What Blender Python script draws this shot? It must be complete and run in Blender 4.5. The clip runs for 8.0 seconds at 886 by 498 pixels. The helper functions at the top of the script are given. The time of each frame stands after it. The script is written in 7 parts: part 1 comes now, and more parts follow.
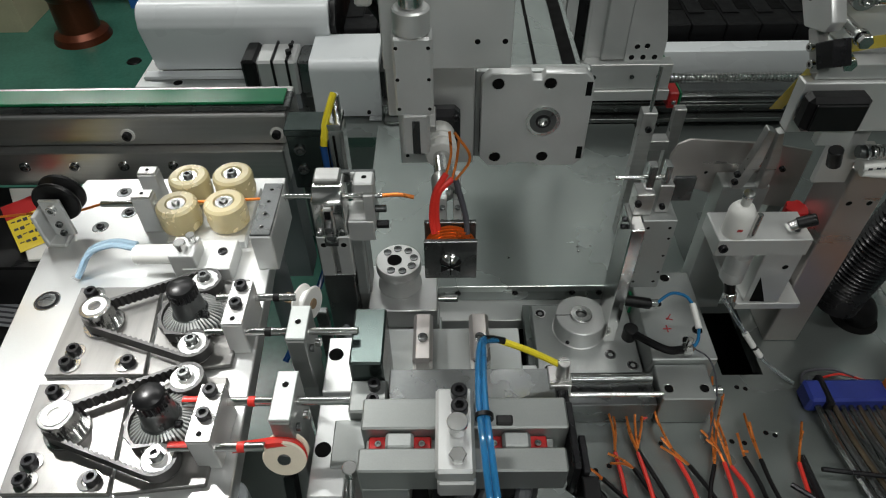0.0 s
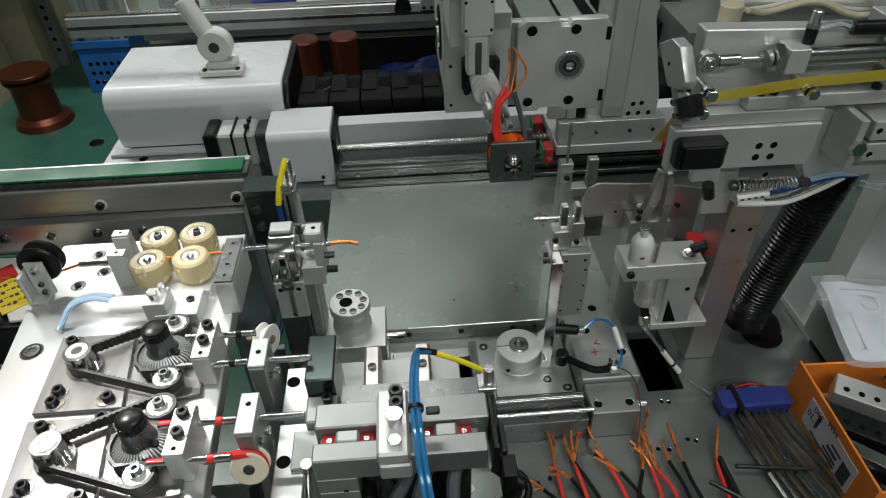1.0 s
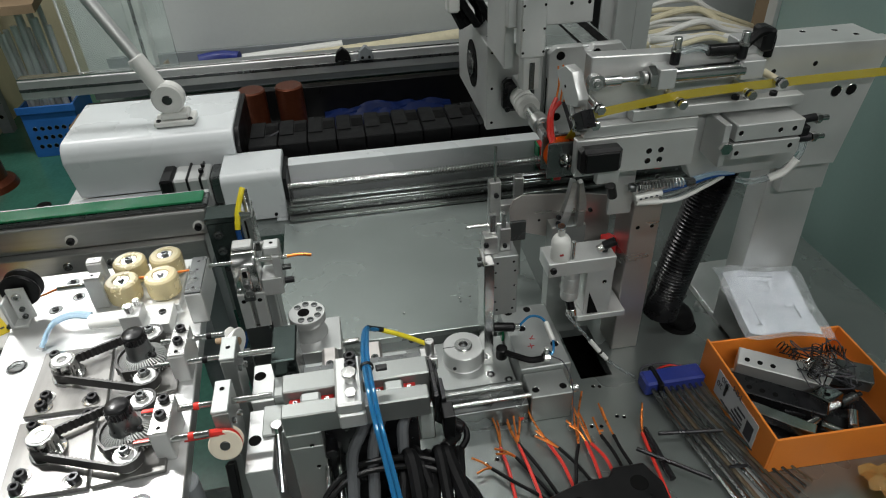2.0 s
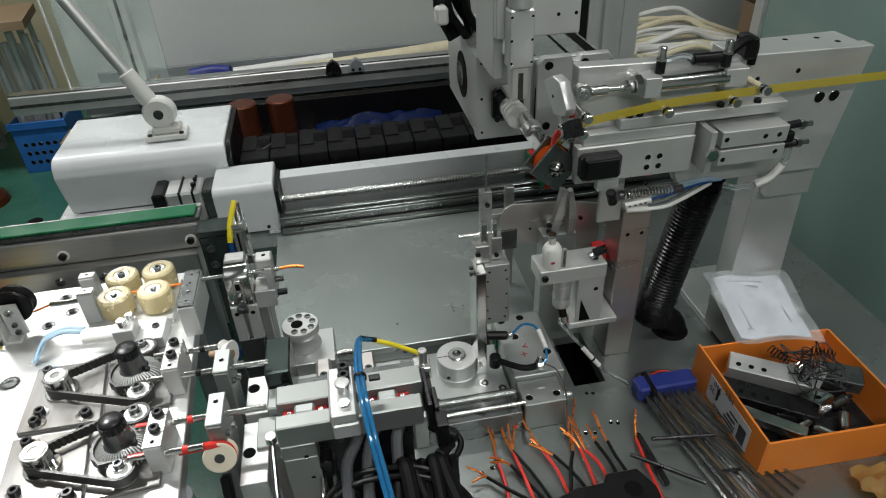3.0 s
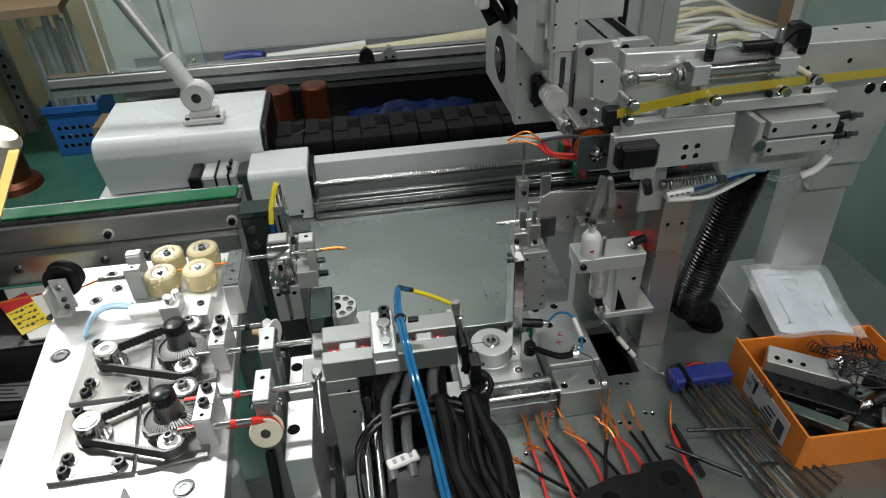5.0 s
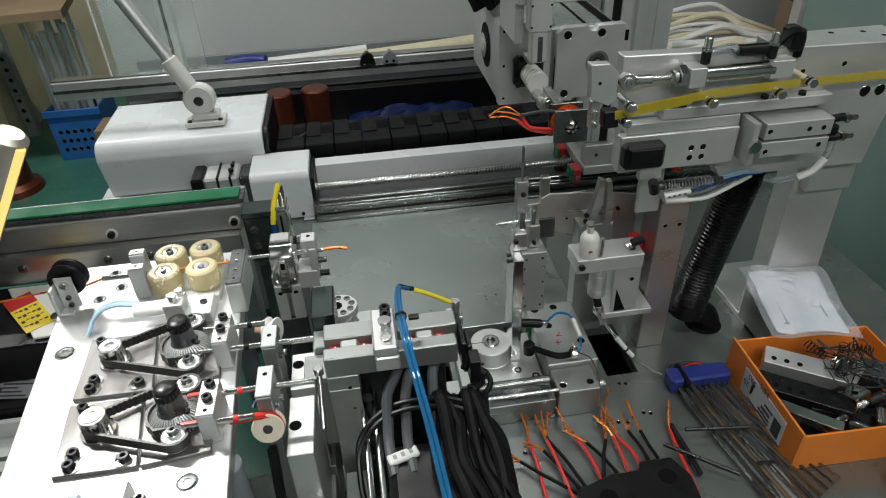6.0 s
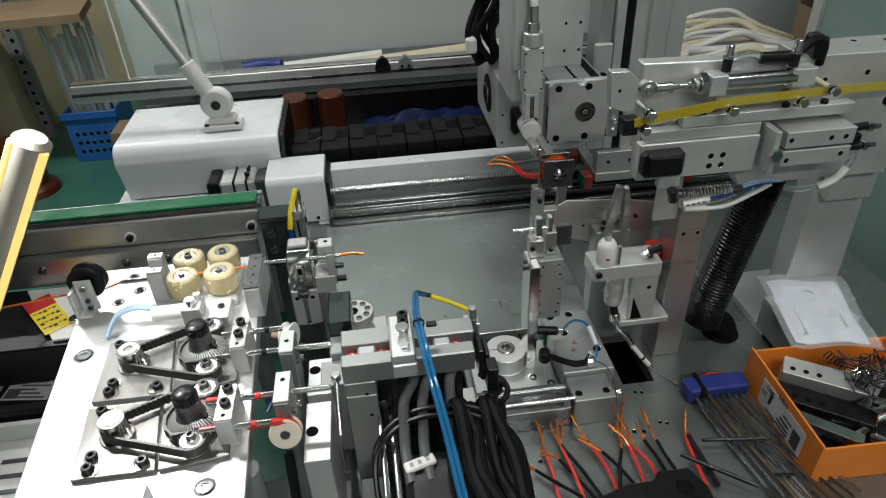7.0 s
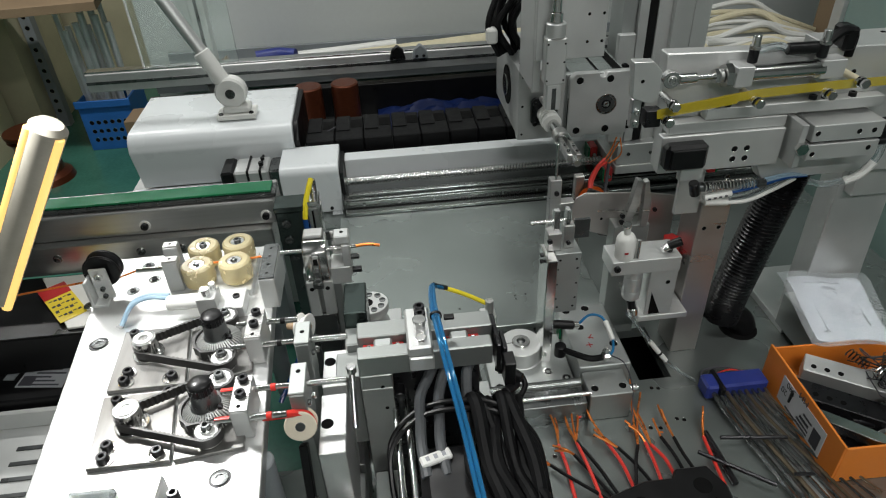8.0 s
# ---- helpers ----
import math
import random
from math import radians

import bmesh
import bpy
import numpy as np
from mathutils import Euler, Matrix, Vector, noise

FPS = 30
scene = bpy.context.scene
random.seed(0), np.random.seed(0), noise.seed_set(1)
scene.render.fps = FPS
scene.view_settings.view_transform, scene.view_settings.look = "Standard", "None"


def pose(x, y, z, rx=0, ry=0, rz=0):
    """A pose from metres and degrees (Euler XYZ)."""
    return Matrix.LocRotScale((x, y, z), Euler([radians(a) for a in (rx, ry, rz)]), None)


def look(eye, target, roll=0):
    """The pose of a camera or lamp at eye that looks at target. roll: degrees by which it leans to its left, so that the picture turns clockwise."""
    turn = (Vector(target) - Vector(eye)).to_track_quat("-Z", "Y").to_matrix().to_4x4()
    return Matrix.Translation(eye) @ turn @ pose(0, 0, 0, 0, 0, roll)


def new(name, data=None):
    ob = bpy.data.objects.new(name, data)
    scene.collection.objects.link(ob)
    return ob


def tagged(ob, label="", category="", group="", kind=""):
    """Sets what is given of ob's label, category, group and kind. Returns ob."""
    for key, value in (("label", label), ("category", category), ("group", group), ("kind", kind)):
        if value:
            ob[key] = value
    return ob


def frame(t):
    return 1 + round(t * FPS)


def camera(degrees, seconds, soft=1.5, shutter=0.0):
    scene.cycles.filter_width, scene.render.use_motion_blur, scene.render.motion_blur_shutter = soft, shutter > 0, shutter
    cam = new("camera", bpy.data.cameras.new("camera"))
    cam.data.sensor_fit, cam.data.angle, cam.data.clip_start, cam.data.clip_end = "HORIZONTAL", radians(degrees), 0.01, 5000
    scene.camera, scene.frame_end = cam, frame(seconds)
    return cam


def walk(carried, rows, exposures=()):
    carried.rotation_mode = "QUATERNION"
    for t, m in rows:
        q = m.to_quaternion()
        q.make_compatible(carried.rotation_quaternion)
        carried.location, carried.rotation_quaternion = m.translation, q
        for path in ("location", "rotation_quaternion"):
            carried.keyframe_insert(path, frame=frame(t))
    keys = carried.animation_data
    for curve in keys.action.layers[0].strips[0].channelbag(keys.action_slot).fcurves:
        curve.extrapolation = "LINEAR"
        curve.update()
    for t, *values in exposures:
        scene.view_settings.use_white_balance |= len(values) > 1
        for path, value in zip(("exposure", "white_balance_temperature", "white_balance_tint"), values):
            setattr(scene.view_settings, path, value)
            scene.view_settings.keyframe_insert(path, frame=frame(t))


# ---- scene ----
cam = camera(68.3, 8.0, soft=1.1)
PATH = [
    (0, (0.018, 0.011, 0.649), (0.002, 1.425, -0.765), -1.0),
    (0.5, (0.026, -0.017, 0.661), (0.021, 1.428, -0.722), -1.2),
    (1, (0.045, -0.072, 0.69), (0.133, 1.471, -0.581), -1.6),
    (1.5, (0.047, -0.135, 0.707), (0.233, 1.459, -0.486), -1.6),
    (2, (0.049, -0.18, 0.71), (0.287, 1.435, -0.445), -2.2),
    (2.2, (0.052, -0.186, 0.711), (0.315, 1.431, -0.436), -2.5),
    (3.5, (0.047, -0.182, 0.713), (0.3, 1.449, -0.416), -2.9),
    (4, (0.038, -0.17, 0.71), (0.267, 1.452, -0.437), -2.9),
    (4.5, (0.029, -0.177, 0.708), (0.228, 1.447, -0.441), -2.7),
    (6, (0.023, -0.198, 0.708), (0.224, 1.436, -0.428), -2.5),
    (6.5, (0.021, -0.198, 0.712), (0.195, 1.451, -0.407), -2.9),
    (7, (0.016, -0.194, 0.71), (0.186, 1.451, -0.415), -2.6),
    (7.5, (0.014, -0.187, 0.706), (0.175, 1.451, -0.43), -2.4),
    (8, (0.009, -0.185, 0.705), (0.146, 1.45, -0.44), -2.6),
]
walk(cam, [(t, look(eye, target, roll)) for t, eye, target, roll in PATH],
     exposures=[(0, -0.2), (0.5, -0.2), (1.0, -0.17), (1.5, -0.1), (2.0, -0.03), (2.6, 0.03), (4.5, 0.05), (8.0, 0.05)])

# ---- world and lights ----
world = bpy.data.worlds.new("world")
scene.world = world
world.use_nodes = True
world.node_tree.nodes["Background"].inputs[0].default_value = (0.75, 0.85, 0.82, 1)
world.node_tree.nodes["Background"].inputs[1].default_value = 0.03


def area_lamp(name, eye, target, sx, sy, power, colour):
    d = bpy.data.lights.new(name, "AREA")
    d.shape, d.size, d.size_y, d.energy, d.color = "RECTANGLE", sx, sy, power, colour
    ob = new(name, d)
    ob.matrix_world = look(eye, target)
    return ob


# unseen overhead lamps added as fill, and the bright work lamp over the feed table
FILLS = [(0.55, 0.10, 8.5), (-0.35, 1.32, 13), (-1.3, 2.5, 30), (0.35, -1.15, 20)]
for cx, cy, power in FILLS:
    area_lamp("overhead_fill_lamp", (cx, cy, 1.66), (cx, cy, 0), 1.2, 0.10, power, (1.0, 1.0, 0.975))
spot = bpy.data.lights.new("work_lamp_beam", "SPOT")
spot.energy, spot.spot_size, spot.spot_blend, spot.shadow_soft_size, spot.color = 10.4, radians(76), 0.8, 0.014, (1.0, 1.0, 0.98)
lamp_ob = new("work_lamp_beam", spot)
lamp_ob.matrix_world = look((-0.355, 0.40, 0.60), (-0.235, 0.285, 0.24))

# ---- materials ----


def mat(name, col, rough=0.4, metal=0.0, var=0.12, scale=25, bump=0.05, bscale=400, stretch=(1, 1, 1), trans=0.0, emit=0.0, per_piece=0.0, spec=0.5):
    m = bpy.data.materials.new(name)
    m.use_nodes = True
    nt = m.node_tree
    n, ln = nt.nodes, nt.links
    b = n["Principled BSDF"]
    co = n.new("ShaderNodeTexCoord")
    mp = n.new("ShaderNodeMapping")
    mp.inputs["Scale"].default_value = stretch
    ln.new(co.outputs["Object"], mp.inputs["Vector"])
    big, small = n.new("ShaderNodeTexNoise"), n.new("ShaderNodeTexNoise")
    big.inputs["Scale"].default_value, small.inputs["Scale"].default_value = scale, bscale
    big.inputs["Detail"].default_value, small.inputs["Detail"].default_value = 4, 2
    ln.new(mp.outputs[0], big.inputs["Vector"])
    ln.new(mp.outputs[0], small.inputs["Vector"])
    add = n.new("ShaderNodeMath")
    add.operation = "MULTIPLY_ADD"
    ln.new(small.outputs["Fac"], add.inputs[0])
    add.inputs[1].default_value = 0.4
    ln.new(big.outputs["Fac"], add.inputs[2])
    ramp = n.new("ShaderNodeMapRange")
    ramp.inputs["From Min"].default_value, ramp.inputs["From Max"].default_value = 0.4, 1.0
    ramp.inputs["To Min"].default_value, ramp.inputs["To Max"].default_value = 1 - var, 1 + var
    ln.new(add.outputs[0], ramp.inputs["Value"])
    mul = n.new("ShaderNodeVectorMath")
    mul.operation = "SCALE"
    mul.inputs[0].default_value = col
    if per_piece:
        info = n.new("ShaderNodeObjectInfo")
        mm = n.new("ShaderNodeMath")
        mm.operation = "MULTIPLY_ADD"
        ln.new(info.outputs["Random"], mm.inputs[0])
        mm.inputs[1].default_value = per_piece
        ln.new(ramp.outputs[0], mm.inputs[2])
        ln.new(mm.outputs[0], mul.inputs["Scale"])
    else:
        ln.new(ramp.outputs[0], mul.inputs["Scale"])
    ln.new(mul.outputs[0], b.inputs["Base Color"])
    rr = n.new("ShaderNodeMapRange")
    rr.inputs["From Min"].default_value, rr.inputs["From Max"].default_value = 0.3, 0.75
    rr.inputs["To Min"].default_value, rr.inputs["To Max"].default_value = max(rough * 0.8, 0.02), min(rough * 1.25, 1)
    ln.new(big.outputs["Fac"], rr.inputs["Value"])
    ln.new(rr.outputs[0], b.inputs["Roughness"])
    b.inputs["Metallic"].default_value = metal
    b.inputs["Specular IOR Level"].default_value = spec
    b.inputs["Transmission Weight"].default_value = trans
    if bump:
        bp = n.new("ShaderNodeBump")
        bp.inputs["Strength"].default_value, bp.inputs["Distance"].default_value = bump, 0.0005
        ln.new(small.outputs["Fac"], bp.inputs["Height"])
        ln.new(bp.outputs[0], b.inputs["Normal"])
    if emit:
        b.inputs["Emission Color"].default_value = (*col, 1)
        b.inputs["Emission Strength"].default_value = emit
    return m


ALU = mat("blasted_aluminium", (0.60, 0.61, 0.60), 0.40, 0.6, 0.10, 18, 0.10, 1500)
SLATE = mat("grey_anodised", (0.30, 0.315, 0.305), 0.4, 0.7, 0.1, 14, 0.1, 1300)
ALU_D = mat("dull_aluminium", (0.40, 0.42, 0.41), 0.45, 0.75, 0.14, 14, 0.08, 900)
BRUSH = mat("brushed_steel", (0.5, 0.5, 0.49), 0.33, 0.9, 0.12, 30, 0.12, 500, (0.15, 6, 6))
PLATE = mat("table_plate", (0.235, 0.26, 0.25), 0.28, 0.7, 0.12, 5, 0.03, 700)
REAR = mat("rear_plate_metal", (0.37, 0.41, 0.395), 0.26, 0.7, 0.10, 5, 0.03, 700)
GROUND = mat("ground_plate", (0.20, 0.197, 0.19), 0.36, 0.8, 0.12, 30, 0.12, 500, (6, 0.3, 6))
FEED = mat("feed_plate_metal", (0.58, 0.59, 0.585), 0.34, 0.7, 0.06, 12, 0.06, 900)
STEEL = mat("polished_steel", (0.66, 0.66, 0.65), 0.18, 1.0, 0.08, 40, 0.03, 600)
DKST = mat("dark_steel", (0.14, 0.147, 0.147), 0.28, 0.85, 0.2, 30, 0.06, 600)
PINKST = mat("ground_steel", (0.56, 0.53, 0.51), 0.32, 0.85, 0.04, 9, 0.06, 700, (1, 1, 4))
GREENST = mat("hardened_steel", (0.06, 0.078, 0.074), 0.2, 0.85, 0.15, 20, 0.03, 500)
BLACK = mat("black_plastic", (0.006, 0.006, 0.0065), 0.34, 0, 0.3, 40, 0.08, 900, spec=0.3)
BLACKM = mat("black_oxide", (0.018, 0.018, 0.02), 0.3, 0.5, 0.25, 60, 0.05, 900)
RUBBER = mat("black_rubber", (0.005, 0.005, 0.0055), 0.5, 0, 0.25, 50, 0.2, 900, spec=0.16)
HOSE = mat("glossy_black_hose", (0.008, 0.008, 0.009), 0.26, 0, 0.2, 50, 0.04, 900, spec=0.5)
# near-black that paints the shade inside holes, slots and windows onto flat pieces
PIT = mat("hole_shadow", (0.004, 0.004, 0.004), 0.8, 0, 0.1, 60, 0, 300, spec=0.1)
WHITE = mat("white_enamel", (0.70, 0.73, 0.74), 0.28, 0, 0.03, 6, 0.12, 600)
WPLAS = mat("white_plastic", (0.72, 0.72, 0.69), 0.4, 0, 0.05, 30, 0.05, 600)
CREAM = mat("cream_nylon", (0.78, 0.70, 0.56), 0.4, 0, 0.06, 60, 0.04, 900)
AMBER = mat("amber_urethane", (0.80, 0.70, 0.42), 0.25, 0, 0.06, 60, 0.03, 500, trans=0.45)
RED = mat("red_insulation", (0.62, 0.03, 0.02), 0.35, 0, 0.12, 60, 0.05, 700)
REDP = mat("red_plastic", (0.50, 0.02, 0.02), 0.4, 0, 0.1, 60, 0.05, 700)
COPPER = mat("enamelled_copper", (0.80, 0.24, 0.05), 0.3, 0.7, 0.25, 80, 0.1, 900)
DCOPPER = mat("copper_winding", (0.13, 0.035, 0.015), 0.35, 0.6, 0.3, 90, 0.3, 300, (1, 1, 8))
GREENP = mat("green_plastic", (0.012, 0.16, 0.065), 0.16, 0, 0.1, 30, 0.04, 600)
GREENF = mat("green_epoxy_floor", (0.045, 0.155, 0.115), 0.22, 0, 0.3, 3, 0.04, 60)
BLUET = mat("blue_tube", (0.05, 0.32, 0.66), 0.06, 0, 0.15, 30, 0, 600, trans=0.6)
BELT = mat("belt_rubber", (0.028, 0.027, 0.026), 0.42, 0, 0.2, 50, 0.15, 900, spec=0.6)
BEDST = mat("dark_rail_steel", (0.20, 0.21, 0.205), 0.2, 0.9, 0.12, 18, 0.04, 600, (0.3, 4, 4))
BAGB = mat("dark_blue_film", (0.004, 0.012, 0.06), 0.45, 0, 0.2, 14, 0.3, 60, spec=0.12)
PIPEM = mat("galvanised_pipe", (0.78, 0.81, 0.82), 0.4, 0.15, 0.2, 9, 0.1, 200, (4, 4, 0.4))
IVORY = mat("ivory_enamel", (0.72, 0.71, 0.66), 0.35, 0, 0.05, 12, 0.06, 500)
DBLUET = mat("deep_blue_tube", (0.01, 0.06, 0.22), 0.15, 0, 0.1, 40, 0, 600)
PALET = mat("pale_blue_tube", (0.55, 0.74, 0.88), 0.12, 0, 0.08, 40, 0, 600, trans=0.55)
CLEART = mat("clear_tube", (0.82, 0.88, 0.90), 0.08, 0, 0.1, 60, 0, 600, trans=0.92)
YELLOW = mat("yellow_tube", (0.80, 0.66, 0.03), 0.3, 0, 0.1, 40, 0.03, 600)
TAPE = mat("yellow_film", (0.55, 0.44, 0.03), 0.2, 0, 0.06, 20, 0, 600)
TAPE.node_tree.nodes["Principled BSDF"].inputs["Alpha"].default_value = 0.62
BLUEP = mat("blue_plastic", (0.02, 0.035, 0.22), 0.4, 0, 0.15, 40, 0.06, 600)
BLUEB = mat("blue_crate", (0.025, 0.15, 0.48), 0.45, 0, 0.15, 12, 0.05, 300)
ORANGE = mat("orange_card", (0.82, 0.24, 0.03), 0.45, 0, 0.06, 12, 0.05, 400)
KRAFT = mat("brown_card", (0.27, 0.19, 0.115), 0.75, 0, 0.15, 10, 0.1, 200)
PAPER = mat("white_paper", (0.62, 0.63, 0.65), 0.55, 0, 0.05, 15, 0.08, 300)
DRAWP = mat("drawing_paper", (0.34, 0.35, 0.37), 0.6, 0, 0.08, 20, 0.08, 300)
DKGREY = mat("dark_grey_cable", (0.075, 0.08, 0.085), 0.45, 0, 0.12, 25, 0.05, 500)
BRONZE = mat("browned_steel", (0.20, 0.16, 0.11), 0.35, 0.8, 0.25, 40, 0.08, 600)
FILM = mat("clear_film", (0.85, 0.88, 0.90), 0.12, 0, 0.06, 30, 0.5, 120, trans=0.88)
AMBERF = mat("amber_film", (0.85, 0.55, 0.2), 0.15, 0, 0.1, 30, 0.5, 120, trans=0.75)
GLASS = mat("acrylic_pane", (0.88, 0.95, 0.92), 0.04, 0, 0.02, 5, 0, 600, trans=0.95)
INK = mat("printed_ink", (0.05, 0.05, 0.06), 0.6, 0, 0.1, 60, 0, 600)
INKG = mat("grey_ink", (0.33, 0.34, 0.36), 0.6, 0, 0.1, 60, 0, 600)
REDINK = mat("red_marker", (0.35, 0.03, 0.03), 0.6, 0, 0.1, 60, 0, 600)
LABY = mat("yellow_label", (0.80, 0.60, 0.03), 0.45, 0, 0.05, 40, 0, 600)
WALLP = mat("wall_paint", (0.52, 0.545, 0.535), 0.5, 0, 0.05, 1.5, 0.06, 80)
# unseen ceiling, coloured darker than the walls to keep metal reflections dark
CEIL_DIM = mat("dimmed_ceiling", (0.26, 0.28, 0.275), 0.7, 0, 0.05, 1.5, 0.05, 60)
GREYP = mat("grey_plastic", (0.22, 0.24, 0.25), 0.5, 0, 0.12, 25, 0.05, 500)
FOAMY = mat("yellowed_sleeve", (0.66, 0.60, 0.42), 0.6, 0, 0.15, 20, 0.3, 120)
WOODY = mat("olive_board", (0.50, 0.46, 0.31), 0.6, 0, 0.12, 6, 0.08, 120)
GLOW = mat("lamp_diffuser", (0.27, 0.255, 0.215), 0.35, 0, 0.1, 40, 0.1, 300, emit=0.04)
GLOWY = mat("lamp_edge_glow", (0.50, 0.33, 0.10), 0.4, 0, 0.02, 8, 0, 600, emit=1.9)
REDLED = mat("red_led", (1.0, 0.05, 0.05), 0.4, 0, 0.02, 8, 0, 600, emit=2.5)

# ---- mesh helpers ----


def box(bm, x0, x1, y0, y1, z0, z1, bev=0.0008, m=None):
    r = bmesh.ops.create_cube(bm, size=1.0)
    vs = r["verts"]
    for v in vs:
        v.co = Vector((x0 + (v.co.x + 0.5) * (x1 - x0), y0 + (v.co.y + 0.5) * (y1 - y0), z0 + (v.co.z + 0.5) * (z1 - z0)))
        if m:
            v.co = m @ v.co
    if bev:
        es = list({e for v in vs for e in v.link_edges})
        bmesh.ops.bevel(bm, geom=es, offset=min(bev, 0.3 * min(abs(x1 - x0), abs(y1 - y0), abs(z1 - z0))), segments=1, affect="EDGES")
    return bm


def bx(*a, bev=0.0008, m=None):
    return box(bmesh.new(), *a, bev=bev, m=m)


TURNS = {"z": Matrix(), "x": Matrix.Rotation(radians(90), 4, "Y"), "y": Matrix.Rotation(radians(-90), 4, "X"), "-y": Matrix.Rotation(radians(90), 4, "X"), "-x": Matrix.Rotation(radians(-90), 4, "Y")}


def towards(v):
    return Vector(v).to_track_quat("Z", "Y").to_matrix().to_4x4()


def lathe(bm, prof, p, axis="z", seg=24):
    """A turned solid: prof is (radius, height) pairs along the axis from p."""
    m = Matrix.Translation(p) @ (TURNS[axis] if isinstance(axis, str) else towards(axis))
    rings = []
    for r, h in prof:
        if r < 1e-6:
            rings.append([bm.verts.new(m @ Vector((0, 0, h)))])
        else:
            rings.append([bm.verts.new(m @ Vector((r * math.cos(2 * math.pi * i / seg), r * math.sin(2 * math.pi * i / seg), h))) for i in range(seg)])
    for a, b in zip(rings, rings[1:]):
        for i in range(seg):
            j = (i + 1) % seg
            if len(a) == 1:
                bm.faces.new((a[0], b[j], b[i])) if len(b) > 1 else None
            elif len(b) == 1:
                bm.faces.new((a[i], a[j], b[0]))
            else:
                bm.faces.new((a[i], a[j], b[j], b[i]))
    return bm


def rod(bm, p, q, r, seg=14, c=0.0):
    p, q = Vector(p), Vector(q)
    h = (q - p).length
    c = c or r * 0.12
    return lathe(bm, [(0, 0), (r - c, 0), (r, c), (r, h - c), (r - c, h), (0, h)], p, tuple(q - p), seg)


def disc(bm, p, r, h, axis="z", seg=28, c=0.0):
    c = c or min(r, h) * 0.1
    return lathe(bm, [(0, 0), (r - c, 0), (r, c), (r, h - c), (r - c, h), (0, h)], p, axis, seg)


def ring(bm, p, r1, r0, h, axis="z", seg=28):
    c = min(h, r1 - r0) * 0.12
    return lathe(bm, [(r0, h), (r0, 0), (r1 - c, 0), (r1, c), (r1, h - c), (r1 - c, h), (r0, h)], p, axis, seg)


def smooth_line(pts, step=6):
    pts = [Vector(p) for p in pts]
    if len(pts) < 3:
        return pts
    ext = [2 * pts[0] - pts[1], *pts, 2 * pts[-1] - pts[-2]]
    out = []
    for i in range(1, len(ext) - 2):
        a, b, c, d = ext[i - 1 : i + 3]
        for k in range(step):
            t = k / step
            out.append(0.5 * (2 * b + (c - a) * t + (2 * a - 5 * b + 4 * c - d) * t * t + (3 * b - a - 3 * c + d) * t ** 3))
    return out + [pts[-1]]


def tube(bm, pts, r, seg=8, step=6, rib=0.0, ribs=1):
    line = smooth_line(pts, step)
    if rib:
        fine = []
        for a, b in zip(line, line[1:]):
            fine += [a.lerp(b, k / ribs) for k in range(ribs)]
        line = fine + [line[-1]]
    up = Vector((0.3, 0.2, 1)).normalized()
    rings = []
    for i, p in enumerate(line):
        d = (line[min(i + 1, len(line) - 1)] - line[max(i - 1, 0)]).normalized()
        u = d.cross(up)
        u = u.normalized() if u.length > 1e-4 else d.orthogonal().normalized()
        v = u.cross(d).normalized()
        up = v
        rr = r + (rib if rib and i % 2 else 0)
        rings.append([bm.verts.new(p + rr * (math.cos(2 * math.pi * k / seg) * u + math.sin(2 * math.pi * k / seg) * v)) for k in range(seg)])
    for a, b in zip(rings, rings[1:]):
        for k in range(seg):
            bm.faces.new((a[k], a[(k + 1) % seg], b[(k + 1) % seg], b[k]))
    bm.faces.new(rings[0][::-1])
    bm.faces.new(rings[-1])
    return bm


def prism(bm, poly, a, b, axis="z", bev=0.0008):
    """A polygon pushed from a to b along an axis: xy along z, xz along y, yz along x."""
    put = {"z": lambda u, v, w: (u, v, w), "y": lambda u, v, w: (u, w, v), "x": lambda u, v, w: (w, u, v)}[axis]
    lo = [bm.verts.new(put(u, v, a)) for u, v in poly]
    hi = [bm.verts.new(put(u, v, b)) for u, v in poly]
    fs = [bm.faces.new(lo[::-1]), bm.faces.new(hi)]
    n = len(poly)
    for i in range(n):
        fs.append(bm.faces.new((lo[i], lo[(i + 1) % n], hi[(i + 1) % n], hi[i])))
    bmesh.ops.recalc_face_normals(bm, faces=fs)
    if bev:
        bmesh.ops.bevel(bm, geom=list({e for f in fs for e in f.edges}), offset=bev, segments=1, affect="EDGES")
    return bm


